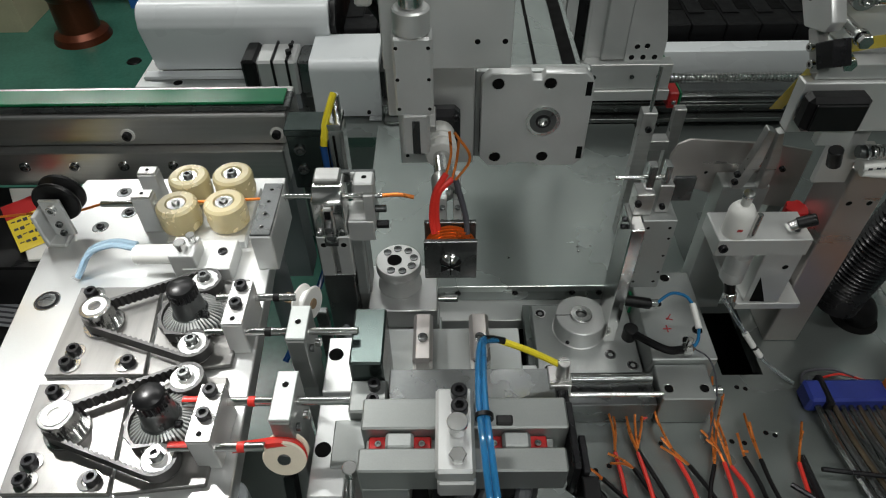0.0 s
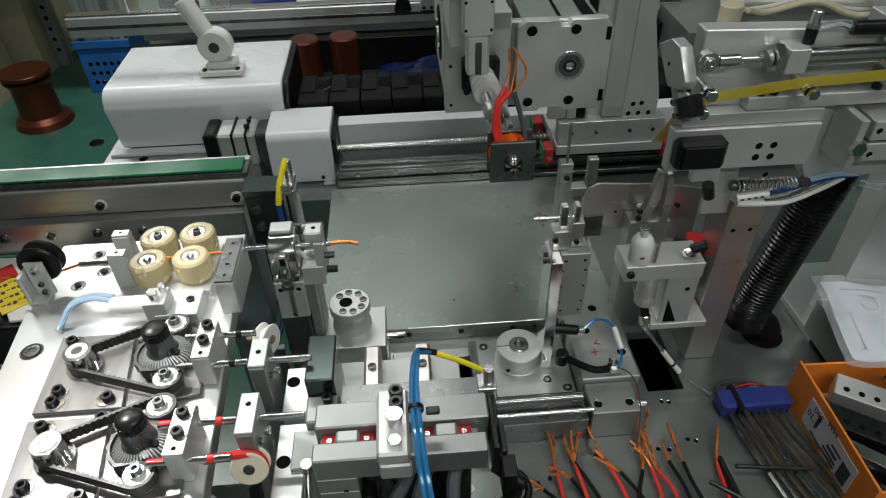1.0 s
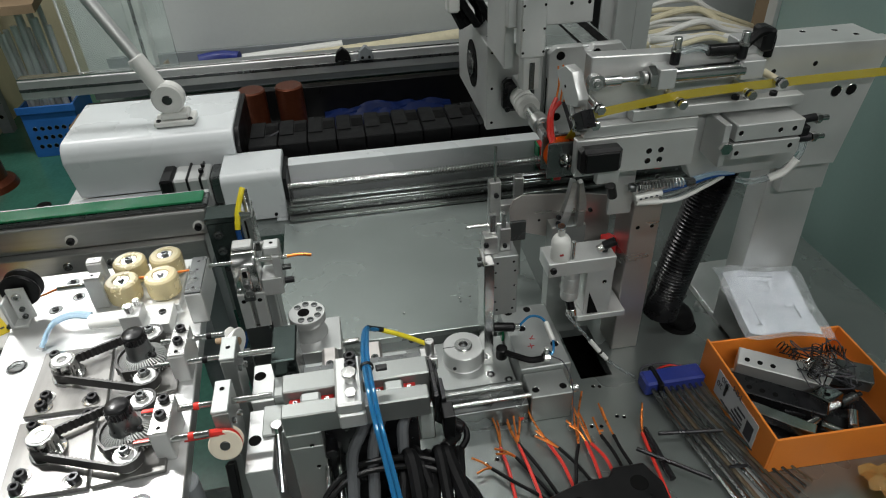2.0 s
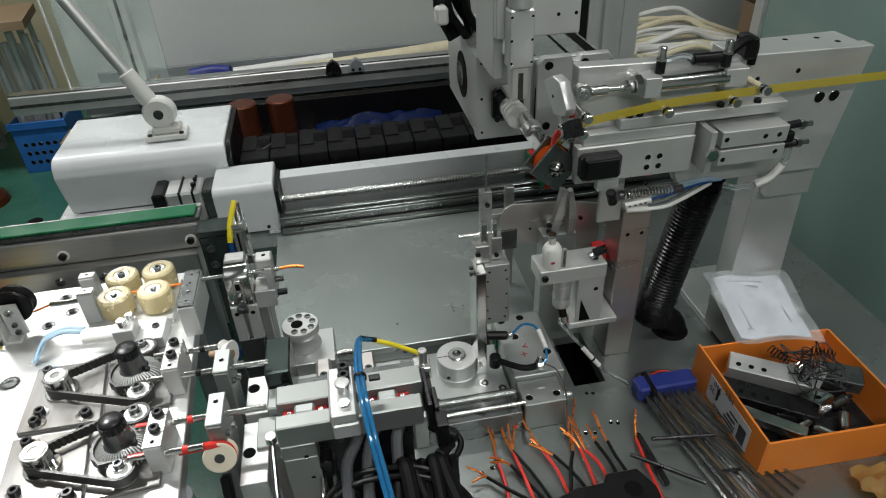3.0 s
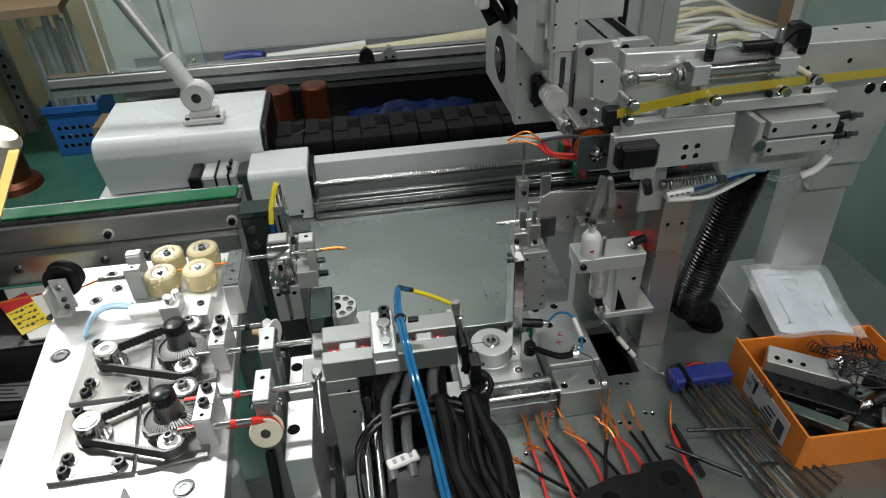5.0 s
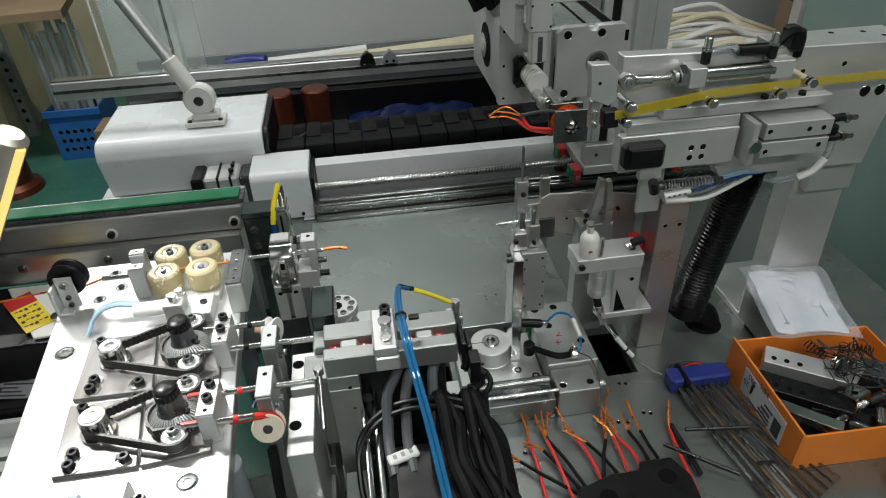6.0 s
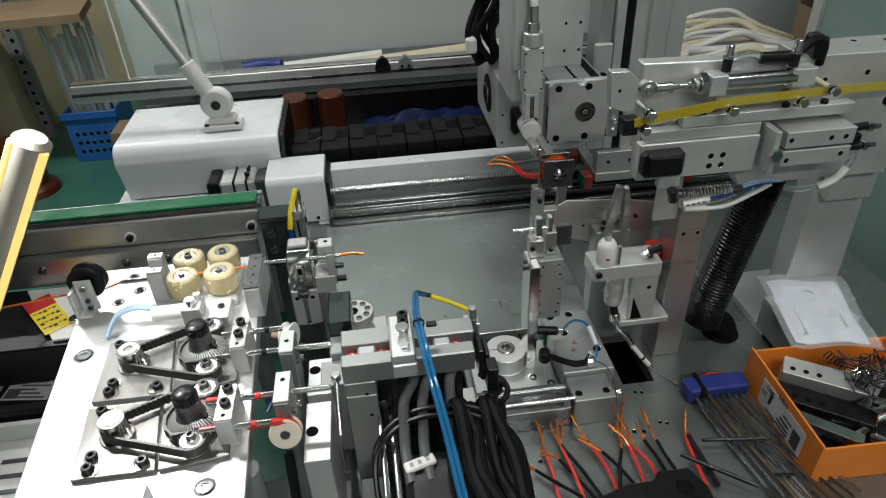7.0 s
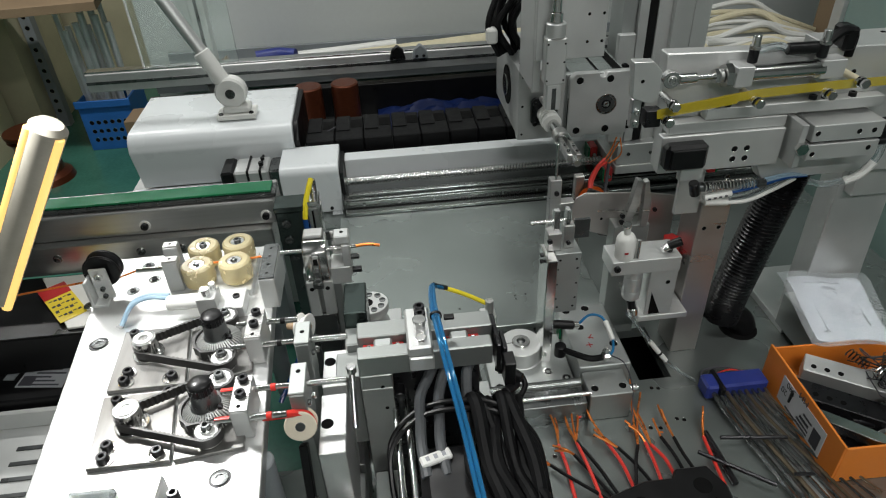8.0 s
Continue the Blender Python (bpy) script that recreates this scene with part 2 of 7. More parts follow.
def slab(bm, x0, x1, y0, y1, z0, z1, holes):
    """A flat slab with rectangular openings that go through it."""
    xs = sorted({x0, x1, *[v for h in holes for v in h[:2]]})
    ys = sorted({y0, y1, *[v for h in holes for v in h[2:]]})
    solid = {}
    for i in range(len(xs) - 1):
        for j in range(len(ys) - 1):
            cx, cy = (xs[i] + xs[i + 1]) / 2, (ys[j] + ys[j + 1]) / 2
            solid[i, j] = not any(h[0] < cx < h[1] and h[2] < cy < h[3] for h in holes)
    vs = {}

    def v(i, j, k):
        if (i, j, k) not in vs:
            vs[i, j, k] = bm.verts.new((xs[i], ys[j], (z0, z1)[k]))
        return vs[i, j, k]

    for (i, j), s in solid.items():
        if not s:
            continue
        bm.faces.new((v(i, j, 1), v(i + 1, j, 1), v(i + 1, j + 1, 1), v(i, j + 1, 1)))
        bm.faces.new((v(i, j, 0), v(i, j + 1, 0), v(i + 1, j + 1, 0), v(i + 1, j, 0)))
        for di, dj, a, b in ((-1, 0, (i, j + 1), (i, j)), (1, 0, (i + 1, j), (i + 1, j + 1)), (0, -1, (i, j), (i + 1, j)), (0, 1, (i + 1, j + 1), (i, j + 1))):
            if not solid.get((i + di, j + dj), False):
                bm.faces.new((v(*a, 0), v(*b, 0), v(*b, 1), v(*a, 1)))
    return bm


def mesh_of(name, bm, material):
    me = bpy.data.meshes.new(name)
    bmesh.ops.recalc_face_normals(bm, faces=bm.faces)
    bm.to_mesh(me)
    bm.free()
    for mm in material if isinstance(material, (list, tuple)) else [material]:
        me.materials.append(mm)
    me.shade_smooth()
    me.set_sharp_from_angle(angle=radians(35))
    return me


def spot_of(ob):
    p = Vector((0, 0, 0))
    while ob:
        p += ob.location
        ob = ob.parent
    return p


def part(name, bm, material, parent, label="", origin=None):
    """Links a bmesh, given in the place's own metres, as one mesh under a thing or a part."""
    o = Vector(origin) if origin else Vector((0, 0, 0))
    if origin:
        bm.transform(Matrix.Translation(-o))
    ob = new(name, mesh_of(name, bm, material))
    ob.parent = parent
    ob.location = o - spot_of(parent)
    if label:
        ob["label"] = label
    return ob


def thing(name, p, label, category, group="", kind=""):
    ob = new(name)
    ob.empty_display_size = 0.01
    ob.location = p
    return tagged(ob, label, category, group, kind)


def single(name, bm, material, label, category="", group="", kind=""):
    """A thing of one mesh, with its origin under its middle."""
    lo = [min(v.co[i] for v in bm.verts) for i in range(3)]
    hi = [max(v.co[i] for v in bm.verts) for i in range(3)]
    o = Vector(((lo[0] + hi[0]) / 2, (lo[1] + hi[1]) / 2, lo[2]))
    bm.transform(Matrix.Translation(-o))
    ob = new(name, mesh_of(name, bm, material))
    ob.location = o
    return tagged(ob, label, category, group, kind)


SHARED = {}


def socket_mesh(r, h, material):
    key = ("socket", round(r, 5), round(h, 5), material.name)
    if key not in SHARED:
        bm = bmesh.new()
        n = 12
        circ = lambda rad, z: [bm.verts.new((rad * math.cos(2 * math.pi * i / n), rad * math.sin(2 * math.pi * i / n), z)) for i in range(n)]
        hexa = lambda rad, z: [bm.verts.new((rad * (1 if i % 2 == 0 else 0.866) * math.cos(2 * math.pi * i / n), rad * (1 if i % 2 == 0 else 0.866) * math.sin(2 * math.pi * i / n), z)) for i in range(n)]
        rows = [circ(r, 0), circ(r, h * 0.9), circ(r * 0.9, h), hexa(r * 0.56, h), hexa(r * 0.54, h * 0.4)]
        for a, b in zip(rows, rows[1:]):
            for i in range(n):
                bm.faces.new((a[i], a[(i + 1) % n], b[(i + 1) % n], b[i]))
        bm.faces.new(rows[-1])
        SHARED[key] = mesh_of("bolt", bm, material)
    return SHARED[key]


def bolt(parent, x, y, z, r=0.005, h=0.005, axis="z", material=None, name="bolt"):
    ob = new(name, socket_mesh(r, h, material or BLACKM))
    ob.parent = parent
    q = (Matrix.Rotation(radians(90), 4, "X") if axis == "-y" else Matrix.Rotation(radians(90), 4, "Y") if axis == "x" else Matrix())
    ob.rotation_euler = q.to_euler()
    ob.location = Vector((x, y, z)) - spot_of(parent)
    return ob


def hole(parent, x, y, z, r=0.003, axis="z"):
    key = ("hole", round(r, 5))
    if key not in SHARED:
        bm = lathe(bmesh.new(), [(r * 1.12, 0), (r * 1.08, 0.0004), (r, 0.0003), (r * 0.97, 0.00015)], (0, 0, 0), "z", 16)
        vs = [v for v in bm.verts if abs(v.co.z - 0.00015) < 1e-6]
        # flat floor in near-black, so the hole looks deep and shaded
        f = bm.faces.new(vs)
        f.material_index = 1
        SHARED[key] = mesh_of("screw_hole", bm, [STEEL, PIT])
    ob = new("screw_hole", SHARED[key])
    ob.parent = parent
    if axis == "-y":
        ob.rotation_euler = (radians(90), 0, 0)
    elif axis == "x":
        ob.rotation_euler = (0, radians(90), 0)
    ob.location = Vector((x, y, z)) - spot_of(parent)
    return ob


def spread(n, a, b):
    return [a + (b - a) * i / (n - 1) for i in range(n)]


# ---- the room ----
FLOOR_Z = -0.85
single("floor", bx(-5, 4, -2, 5, FLOOR_Z - 0.05, FLOOR_Z, bev=0), GREENF, "glossy green epoxy workshop floor", "floor", kind="structure")
single("ceiling", bx(-5, 4, -2, 5, 1.75, 1.8, bev=0), CEIL_DIM, "plain dark grey unseen ceiling, toned to dim reflections", "ceiling", kind="structure")
single("wall_north", bx(-0.66, 4, 1.78, 1.88, FLOOR_Z, 1.75, bev=0), WALLP, "pale grey painted wall behind the machine", "wall", kind="structure")
single("wall_north_1", bx(-5, -0.4, 4.4, 4.5, FLOOR_Z, 1.75, bev=0), WOODY, "olive wall far behind the stored pipes", "wall", kind="structure")
single("wall_west", bx(-5.1, -5, -2, 5, FLOOR_Z, 1.75, bev=0), WALLP, "pale grey side wall", "wall", kind="structure")
single("wall_east", bx(4, 4.1, -2, 5, FLOOR_Z, 1.75, bev=0), WALLP, "pale grey side wall", "wall", kind="structure")
single("wall_south", bx(-5, 4, -2.1, -2, FLOOR_Z, 1.75, bev=0), WALLP, "pale grey wall behind the viewer", "wall", kind="structure")
# white cases added above the unseen fill lamps
for cx, cy, power in FILLS:
    cl = thing("fill_lamp_case", (cx, cy, 1.68), "long white case added over an unseen fill lamp", "ceiling light", "ceiling lights")
    part("housing", bx(cx - 0.62, cx + 0.62, cy - 0.06, cy + 0.06, 1.68, 1.75), WHITE, cl)

# ---- machine table ----
table = thing("machine_table", (0.3, 0.5, -0.02), "thick grey machined steel machine table with openings", "machine table", kind="structure")
part("table_plate", slab(bmesh.new(), -0.75, 0.86, 0.02, 1.34, -0.02, 0.0,
     [(-0.012, 0.113, 0.385, 0.556), (0.337, 0.385, 0.447, 0.556), (-0.33, -0.10, 0.36, 0.93), (-0.012, 0.24, 0.556, 0.582), (-0.75, -0.36, 0.66, 1.34)]), PLATE, table)
part("channel_floor", bx(-0.02, 0.25, 0.548, 0.59, -0.04, -0.021), ALU, table)
part("under_frame", bx(-0.75, 0.86, 0.05, 0.09, -0.10, -0.021), GREYP, table)
part("rear_plate", bx(-0.10, 0.335, 0.578, 0.945, 0.0005, 0.012), REAR, table, "smooth grey-green raised rear plate")
# added black sheet in place of the shade below the openings
part("opening_backing", bx(-0.06, 0.60, 0.30, 0.90, -0.13, -0.12), BLACK, table, "black sheet added to darken the table openings")
for x in (0.03, 0.105, 0.18, 0.215):
    bolt(table, x, 0.5775, 0.000, 0.004, 0.002, "-y")
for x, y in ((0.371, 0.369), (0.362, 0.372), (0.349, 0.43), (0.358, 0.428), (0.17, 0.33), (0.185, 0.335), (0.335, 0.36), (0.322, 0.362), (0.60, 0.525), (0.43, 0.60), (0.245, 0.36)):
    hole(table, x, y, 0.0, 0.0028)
# thin near-black bars on the plate draw the shade of an L-shaped notch
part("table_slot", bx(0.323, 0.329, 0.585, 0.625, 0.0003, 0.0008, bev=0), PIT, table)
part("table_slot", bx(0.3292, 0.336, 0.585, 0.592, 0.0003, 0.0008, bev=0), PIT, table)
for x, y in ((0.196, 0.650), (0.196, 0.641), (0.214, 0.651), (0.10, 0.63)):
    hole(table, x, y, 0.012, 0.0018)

# ---- wire feed table ----
FZ = 0.238
feed = thing("feed_table", (-0.23, 0.3, 0.0), "bright aluminium wire feed table on grey posts", "feed table")
part("top_plate", prism(bmesh.new(), [(-0.352, 0.49), (-0.345, 0.526), (-0.144, 0.526), (-0.117, 0.06), (-0.306, 0.06)], FZ - 0.018, FZ, bev=0.001), FEED, feed)
for x, y in ((-0.132, 0.205), (-0.17, 0.50), (-0.31, 0.47), (-0.29, 0.10)):
    part("post", disc(bmesh.new(), (x, y, 0.0), 0.0125, FZ - 0.0185), GREYP, feed)
for x, y in ((-0.316, 0.365), (-0.158, 0.176)):
    part("counterbore", ring(bmesh.new(), (x, y, FZ), 0.0105, 0.0095, 0.0006), STEEL, feed)
    part("recess", disc(bmesh.new(), (x, y, FZ), 0.0094, 0.0003), BLACKM, feed)
    bolt(feed, x, y, FZ + 0.0003, 0.0072, 0.0012, material=DKST)
for x, y in ((-0.305, 0.455), (-0.285, 0.475), (-0.30, 0.505)):
    part("slot", lathe(bmesh.new(), [(0.0075, 0), (0.007, 0.0005), (0.005, 0.0004), (0, 0.0002)], (x, y, FZ), "z", 20), DKST, feed)
    bolt(feed, x, y, FZ, 0.0035, 0.002)

fs = thing("clear_sensor_box", (-0.235, 0.155, FZ), "clear plastic sensor box with yellow label on the feed table", "sensor")
part("base", bx(-0.276, -0.234, 0.135, 0.170, FZ, FZ + 0.008, bev=0.002), ALU, fs)
part("cover", bx(-0.274, -0.236, 0.137, 0.168, FZ + 0.0082, FZ + 0.017, bev=0.003), CLEART, fs, "clear cover")
part("label", bx(-0.266, -0.244, 0.142, 0.158, FZ + 0.0083, FZ + 0.0088, bev=0), LABY, fs, "yellow label")
pk = thing("bearing_block", (-0.21, 0.15, FZ), "bright aluminium bearing block with black screw", "bearing block")
part("block", bx(-0.230, -0.198, 0.128, 0.172, FZ, FZ + 0.020, bev=0.002), ALU, pk)
bolt(pk, -0.190, 0.158, FZ, 0.0048, 0.014)

# black grooved guide wheel on its angle bracket
gw = thing("wire_guide", (-0.33, 0.46, FZ), "black grooved wire wheel on a bent steel bracket", "guide wheel")
part("bracket", prism(bmesh.new(), [(-0.343, FZ), (-0.325, FZ), (-0.325, FZ + 0.004), (-0.339, FZ + 0.004), (-0.339, FZ + 0.036), (-0.343, FZ + 0.036)], 0.428, 0.446, "y"), ALU, gw, "bent steel bracket")
part("bracket_face", bx(-0.338, -0.319, 0.440, 0.4432, FZ + 0.0045, FZ + 0.045), ALU, gw)
part("wheel", lathe(bmesh.new(), [(0.004, 0), (0.0195, 0), (0.0205, 0.002), (0.020, 0.004), (0.014, 0.0075), (0.014, 0.0095), (0.020, 0.013), (0.0205, 0.015), (0.0195, 0.017), (0.004, 0.017)], (-0.328, 0.447, FZ + 0.036), "y", 36), BLACK, gw, "black grooved wheel")
bolt(gw, -0.328, 0.4395, FZ + 0.036, 0.0045, 0.004, "-y", STEEL)
for zz in (0.012, 0.022):
    bolt(gw, -0.3285, 0.4395, FZ + zz - 0.003, 0.003, 0.003, "-y", DKST)

# guide blocks with the thin wire tube
WZ = FZ + 0.030
for name, x, y0, y1, zt in (("guide_block", -0.252, 0.447, 0.459, 0.040), ("guide_block", -0.262, 0.488, 0.500, 0.034), ("guide_block", -0.137, 0.398, 0.466, 0.040)):
    g = thing(name, (x, (y0 + y1) / 2, FZ), "small bright aluminium block that guides the wire tube", "guide block", "guide blocks")
    part("block", bx(x - 0.009, x + 0.009, y0, y1, FZ, FZ + zt, bev=0.001), ALU, g)
    part("cap", bx(x - 0.0085, x + 0.0085, y0 + 0.0005, y1 - 0.0005, FZ + zt, FZ + zt + 0.002), DKST if y1 - y0 > 0.03 else BRUSH, g)
    for yy in (spread(4, y0 + 0.01, y1 - 0.01) if y1 - y0 > 0.03 else [(y0 + y1) / 2]):
        hole(g, x, yy, FZ + zt + 0.002, 0.0016)
wt = thing("wire_tube", (-0.25, 0.453, WZ), "thin steel tube with orange enamelled copper wire", "wire tube")
part("tube", rod(bmesh.new(), (-0.292, 0.453, WZ), (-0.235, 0.453, WZ), 0.003), STEEL, wt)
part("tube", rod(bmesh.new(), (-0.150, 0.457, WZ), (-0.128, 0.456, WZ), 0.0022), STEEL, wt)
part("wire", tube(bmesh.new(), [(-0.60, 0.42, FZ + 0.012), (-0.45, 0.445, FZ + 0.014), (-0.345, 0.452, FZ + 0.022), (-0.318, 0.453, WZ - 0.008), (-0.292, 0.453, WZ)], 0.0012), COPPER, wt, "orange copper wire")
part("wire", rod(bmesh.new(), (-0.235, 0.453, WZ), (-0.150, 0.458, WZ), 0.0013), COPPER, wt, "orange copper wire")

# four amber pressure rollers
rollers = []
for x, y in ((-0.222, 0.486), (-0.182, 0.489), (-0.222, 0.447), (-0.180, 0.449)):
    r = thing("pressure_roller", (x, y, FZ), "amber urethane roller on a ball bearing", "roller", "pressure rollers")
    part("shaft", disc(bmesh.new(), (x, y, FZ), 0.006, 0.012), STEEL, r)
    part("tyre", lathe(bmesh.new(), [(0.0085, 0.033), (0.0095, 0.036), (0.0155, 0.036), (0.0178, 0.034), (0.0186, 0.030), (0.0180, 0.024), (0.0186, 0.019), (0.0178, 0.012), (0.0155, 0.010), (0.0085, 0.010), (0.0085, 0.033)], (x, y, FZ), "z", 40), AMBER, r, "amber urethane tyre")
    part("bearing", ring(bmesh.new(), (x, y, FZ + 0.020), 0.0084, 0.004, 0.0150), STEEL, r)
    part("seal", ring(bmesh.new(), (x, y, FZ + 0.0325), 0.0068, 0.0048, 0.0021), DKST, r)
    bolt(r, x, y, FZ + 0.034, 0.0042 if y > 0.46 else 0.003, 0.004, material=DKST if y > 0.46 else STEEL)
rb = thing("roller_bracket", (-0.19, 0.415, FZ), "bright block with screws under the rollers", "roller bracket")
part("block", bx(-0.232, -0.162, 0.425, 0.500, FZ, FZ + 0.009), ALU, rb)
part("front_block", bx(-0.205, -0.165, 0.385, 0.42, FZ, FZ + 0.016), ALU, rb)
for x in (-0.198, -0.175):
    bolt(rb, x, 0.405, FZ + 0.016, 0.004, 0.002)

# small white air cylinder with clear blue tubes
ac = thing("air_cylinder", (-0.22, 0.395, FZ), "short bright air cylinder with clear blue air tubes", "air cylinder")
part("barrel", rod(bmesh.new(), (-0.247, 0.399, FZ + 0.020), (-0.212, 0.399, FZ + 0.020), 0.0085), WPLAS, ac)
part("head", bx(-0.213, -0.192, 0.386, 0.410, FZ + 0.0, FZ + 0.030), ALU, ac)
part("fitting", disc(bmesh.new(), (-0.203, 0.394, FZ + 0.030), 0.005, 0.009), STEEL, ac)
part("fitting", disc(bmesh.new(), (-0.197, 0.404, FZ + 0.030), 0.004, 0.008), STEEL, ac)
for k in range(2):
    part("air_tube", tube(bmesh.new(), [(-0.245, 0.400 + 0.005 * k, FZ + 0.026), (-0.265, 0.402 + 0.005 * k, FZ + 0.028), (-0.285, 0.398 + 0.005 * k, FZ + 0.022), (-0.298, 0.388 + 0.006 * k, FZ + 0.004)], 0.0026), PALET, ac, "clear blue air tube")

# ---- two belt drives that turn the feed hubs ----


def belt_loop(bm, pul, i1, i2, hub, z0, z1):
    """One toothed belt round the pulley and both idlers, bent back by the hub."""
    def arc(c, r, a, b, n=12):
        return [Vector((c[0] + r * math.cos(radians(w)), c[1] + r * math.sin(radians(w)), 0)) for w in spread(n, a, b)]
    rp, ri, rh = 0.0118, 0.0121, 0.0235
    up = math.degrees(math.atan2(i1[1] - pul[1], i1[0] - pul[0]))
    dn = math.degrees(math.atan2(i2[1] - pul[1], i2[0] - pul[0]))
    pts = arc(pul, rp, up + 90, dn + 270, 16)
    low = arc(i2, ri, dn - 90, 135, 14)
    pts += [pts[-1].lerp(low[0], k / 36) for k in range(1, 36)] + low
    pts += arc(hub, rh, 235, 125, 10)
    top = arc(i1, ri, -135, up + 90, 14)
    pts += top
    pts += [top[-1].lerp(pts[0], k / 36) for k in range(1, 36)]
    m = len(pts)
    rows = []
    for i, p in enumerate(pts):
        t = (pts[(i + 1) % m] - pts[i - 1]).normalized()
        o = Vector((t.y, -t.x, 0))
        inn = p - o * (0.0008 + (0.0016 if i % 2 else 0))
        out = p + o * 0.0009
        rows.append([bm.verts.new((inn.x, inn.y, z0)), bm.verts.new((out.x, out.y, z0)), bm.verts.new((out.x, out.y, z1)), bm.verts.new((inn.x, inn.y, z1))])
    for i in range(m):
        r0, r1 = rows[i], rows[(i + 1) % m]
        for k in range(4):
            bm.faces.new((r0[k], r0[(k + 1) % 4], r1[(k + 1) % 4], r1[k]))
    return bm


def cogs(bm, p, r, depth, n, z0, z1):
    pts = []
    for i in range(n * 4):
        w = 2 * math.pi * i / (n * 4)
        rr = r if i % 4 in (0, 1) else r - depth
        pts.append((p[0] + rr * math.cos(w), p[1] + rr * math.sin(w)))
    return prism(bm, pts, z0, z1, bev=0)


def belt_drive(name, pul, hub, i1, i2, plate_a, plate_b, bolts):
    d = thing(name, (*hub, FZ), "steel belt drive with black toothed belts and fluted hub", "belt drive", "belt drives")
    part("base_plate", prism(bmesh.new(), plate_a, FZ, FZ + 0.005), GROUND, d)
    part("base_plate", prism(bmesh.new(), plate_b, FZ, FZ + 0.0045), GROUND, d)
    p = part("pulley", disc(bmesh.new(), (*pul, FZ + 0.005), 0.0155, 0.003), STEEL, d, "steel flanged pulley")
    part("teeth", cogs(bmesh.new(), pul, 0.0112, 0.0012, 20, FZ + 0.008, FZ + 0.022), STEEL, p)
    part("rim", disc(bmesh.new(), (*pul, FZ + 0.022), 0.0118, 0.005), STEEL, p)
    part("bearing", ring(bmesh.new(), (*pul, FZ + 0.0268), 0.009, 0.005, 0.0012), ALU, p)
    for i, q in enumerate((i1, i2)):
        w = part("idler", disc(bmesh.new(), (*q, FZ + 0.0045), 0.0112, 0.014), ALU, d, "smooth idler wheel")
        part("hub_ring", disc(bmesh.new(), (*q, FZ + 0.0185), 0.006, 0.003), STEEL, w)
        bolt(d, *q, FZ + 0.0215, 0.0045, 0.004, material=DKST)
    h = part("hub", lathe(bmesh.new(), [(0, 0), (0.020, 0), (0.022, 0.002), (0.0225, 0.008), (0.0215, 0.010), (0.0135, 0.0155), (0.0122, 0.017), (0.0112, 0.032), (0.0105, 0.034), (0.006, 0.034)], (*hub, FZ + 0.0045), "z", 40), DKST, d, "ribbed grey hub")
    for i in range(44):
        w = 2 * math.pi * i / 44
        m = Matrix.Translation((*hub, FZ + 0.0045)) @ Matrix.Rotation(w, 4, "Z")
        key = "rib_mesh"
        if key not in SHARED:
            SHARED[key] = mesh_of("rib", prism(bmesh.new(), [(0.0130, 0.004), (0.0230, 0.002), (0.0232, 0.0095), (0.0222, 0.0112), (0.0138, 0.0168)], -0.0006, 0.0006, "y", 0), ALU)
        o = new("rib", SHARED[key])
        o.parent = h
        o.location, o.rotation_euler = Vector((*hub, FZ + 0.0045)) - spot_of(h), (0, 0, w)
    c = part("cap", cogs(bmesh.new(), hub, 0.0112, 0.0011, 22, FZ + 0.0385, FZ + 0.046), BLACKM, h, "black fluted cap")
    part("dome", lathe(bmesh.new(), [(0.0105, 0), (0.0098, 0.0025), (0.007, 0.0042), (0, 0.005)], (*hub, FZ + 0.046), "z", 28), BLACK, h, "glossy black domed cap")
    bolt(d, hub[0] + 0.012, hub[1] - 0.006, FZ + 0.022, 0.0028, 0.004, "x")
    part("belt", belt_loop(bmesh.new(), pul, i1, i2, hub, FZ + 0.0085, FZ + 0.0185), BELT, d, "black toothed rubber belt")
    for x, y, slot in bolts:
        part("slot_washer", lathe(bmesh.new(), [(0.0075, 0), (0.0075, 0.0012), (0.0045, 0.0014)], (x + slot, y, FZ + 0.005), "z", 20), STEEL, d)
        bolt(d, x, y, FZ + 0.0055, 0.005, 0.006, material=BLACKM)
    return d


belt_drive("belt_drive", (-0.255, 0.336), (-0.183, 0.337), (-0.181, 0.371), (-0.174, 0.307),
           [(-0.290, 0.376), (-0.222, 0.376), (-0.209, 0.288), (-0.284, 0.288)], [(-0.2205, 0.384), (-0.150, 0.384), (-0.146, 0.297), (-0.207, 0.288)],
           [(-0.277, 0.367, 0.003), (-0.269, 0.297, 0.002), (-0.223, 0.298, -0.003), (-0.268, 0.309, 0.0)])
belt_drive("belt_drive", (-0.246, 0.242), (-0.177, 0.243), (-0.171, 0.277), (-0.172, 0.215),
           [(-0.284, 0.281), (-0.216, 0.281), (-0.203, 0.197), (-0.274, 0.197)], [(-0.2145, 0.286), (-0.146, 0.286), (-0.141, 0.203), (-0.201, 0.197)],
           [(-0.268, 0.272, 0.003), (-0.261, 0.205, 0.002), (-0.215, 0.206, -0.003), (-0.221, 0.277, 0.0), (-0.261, 0.218, 0.0)])

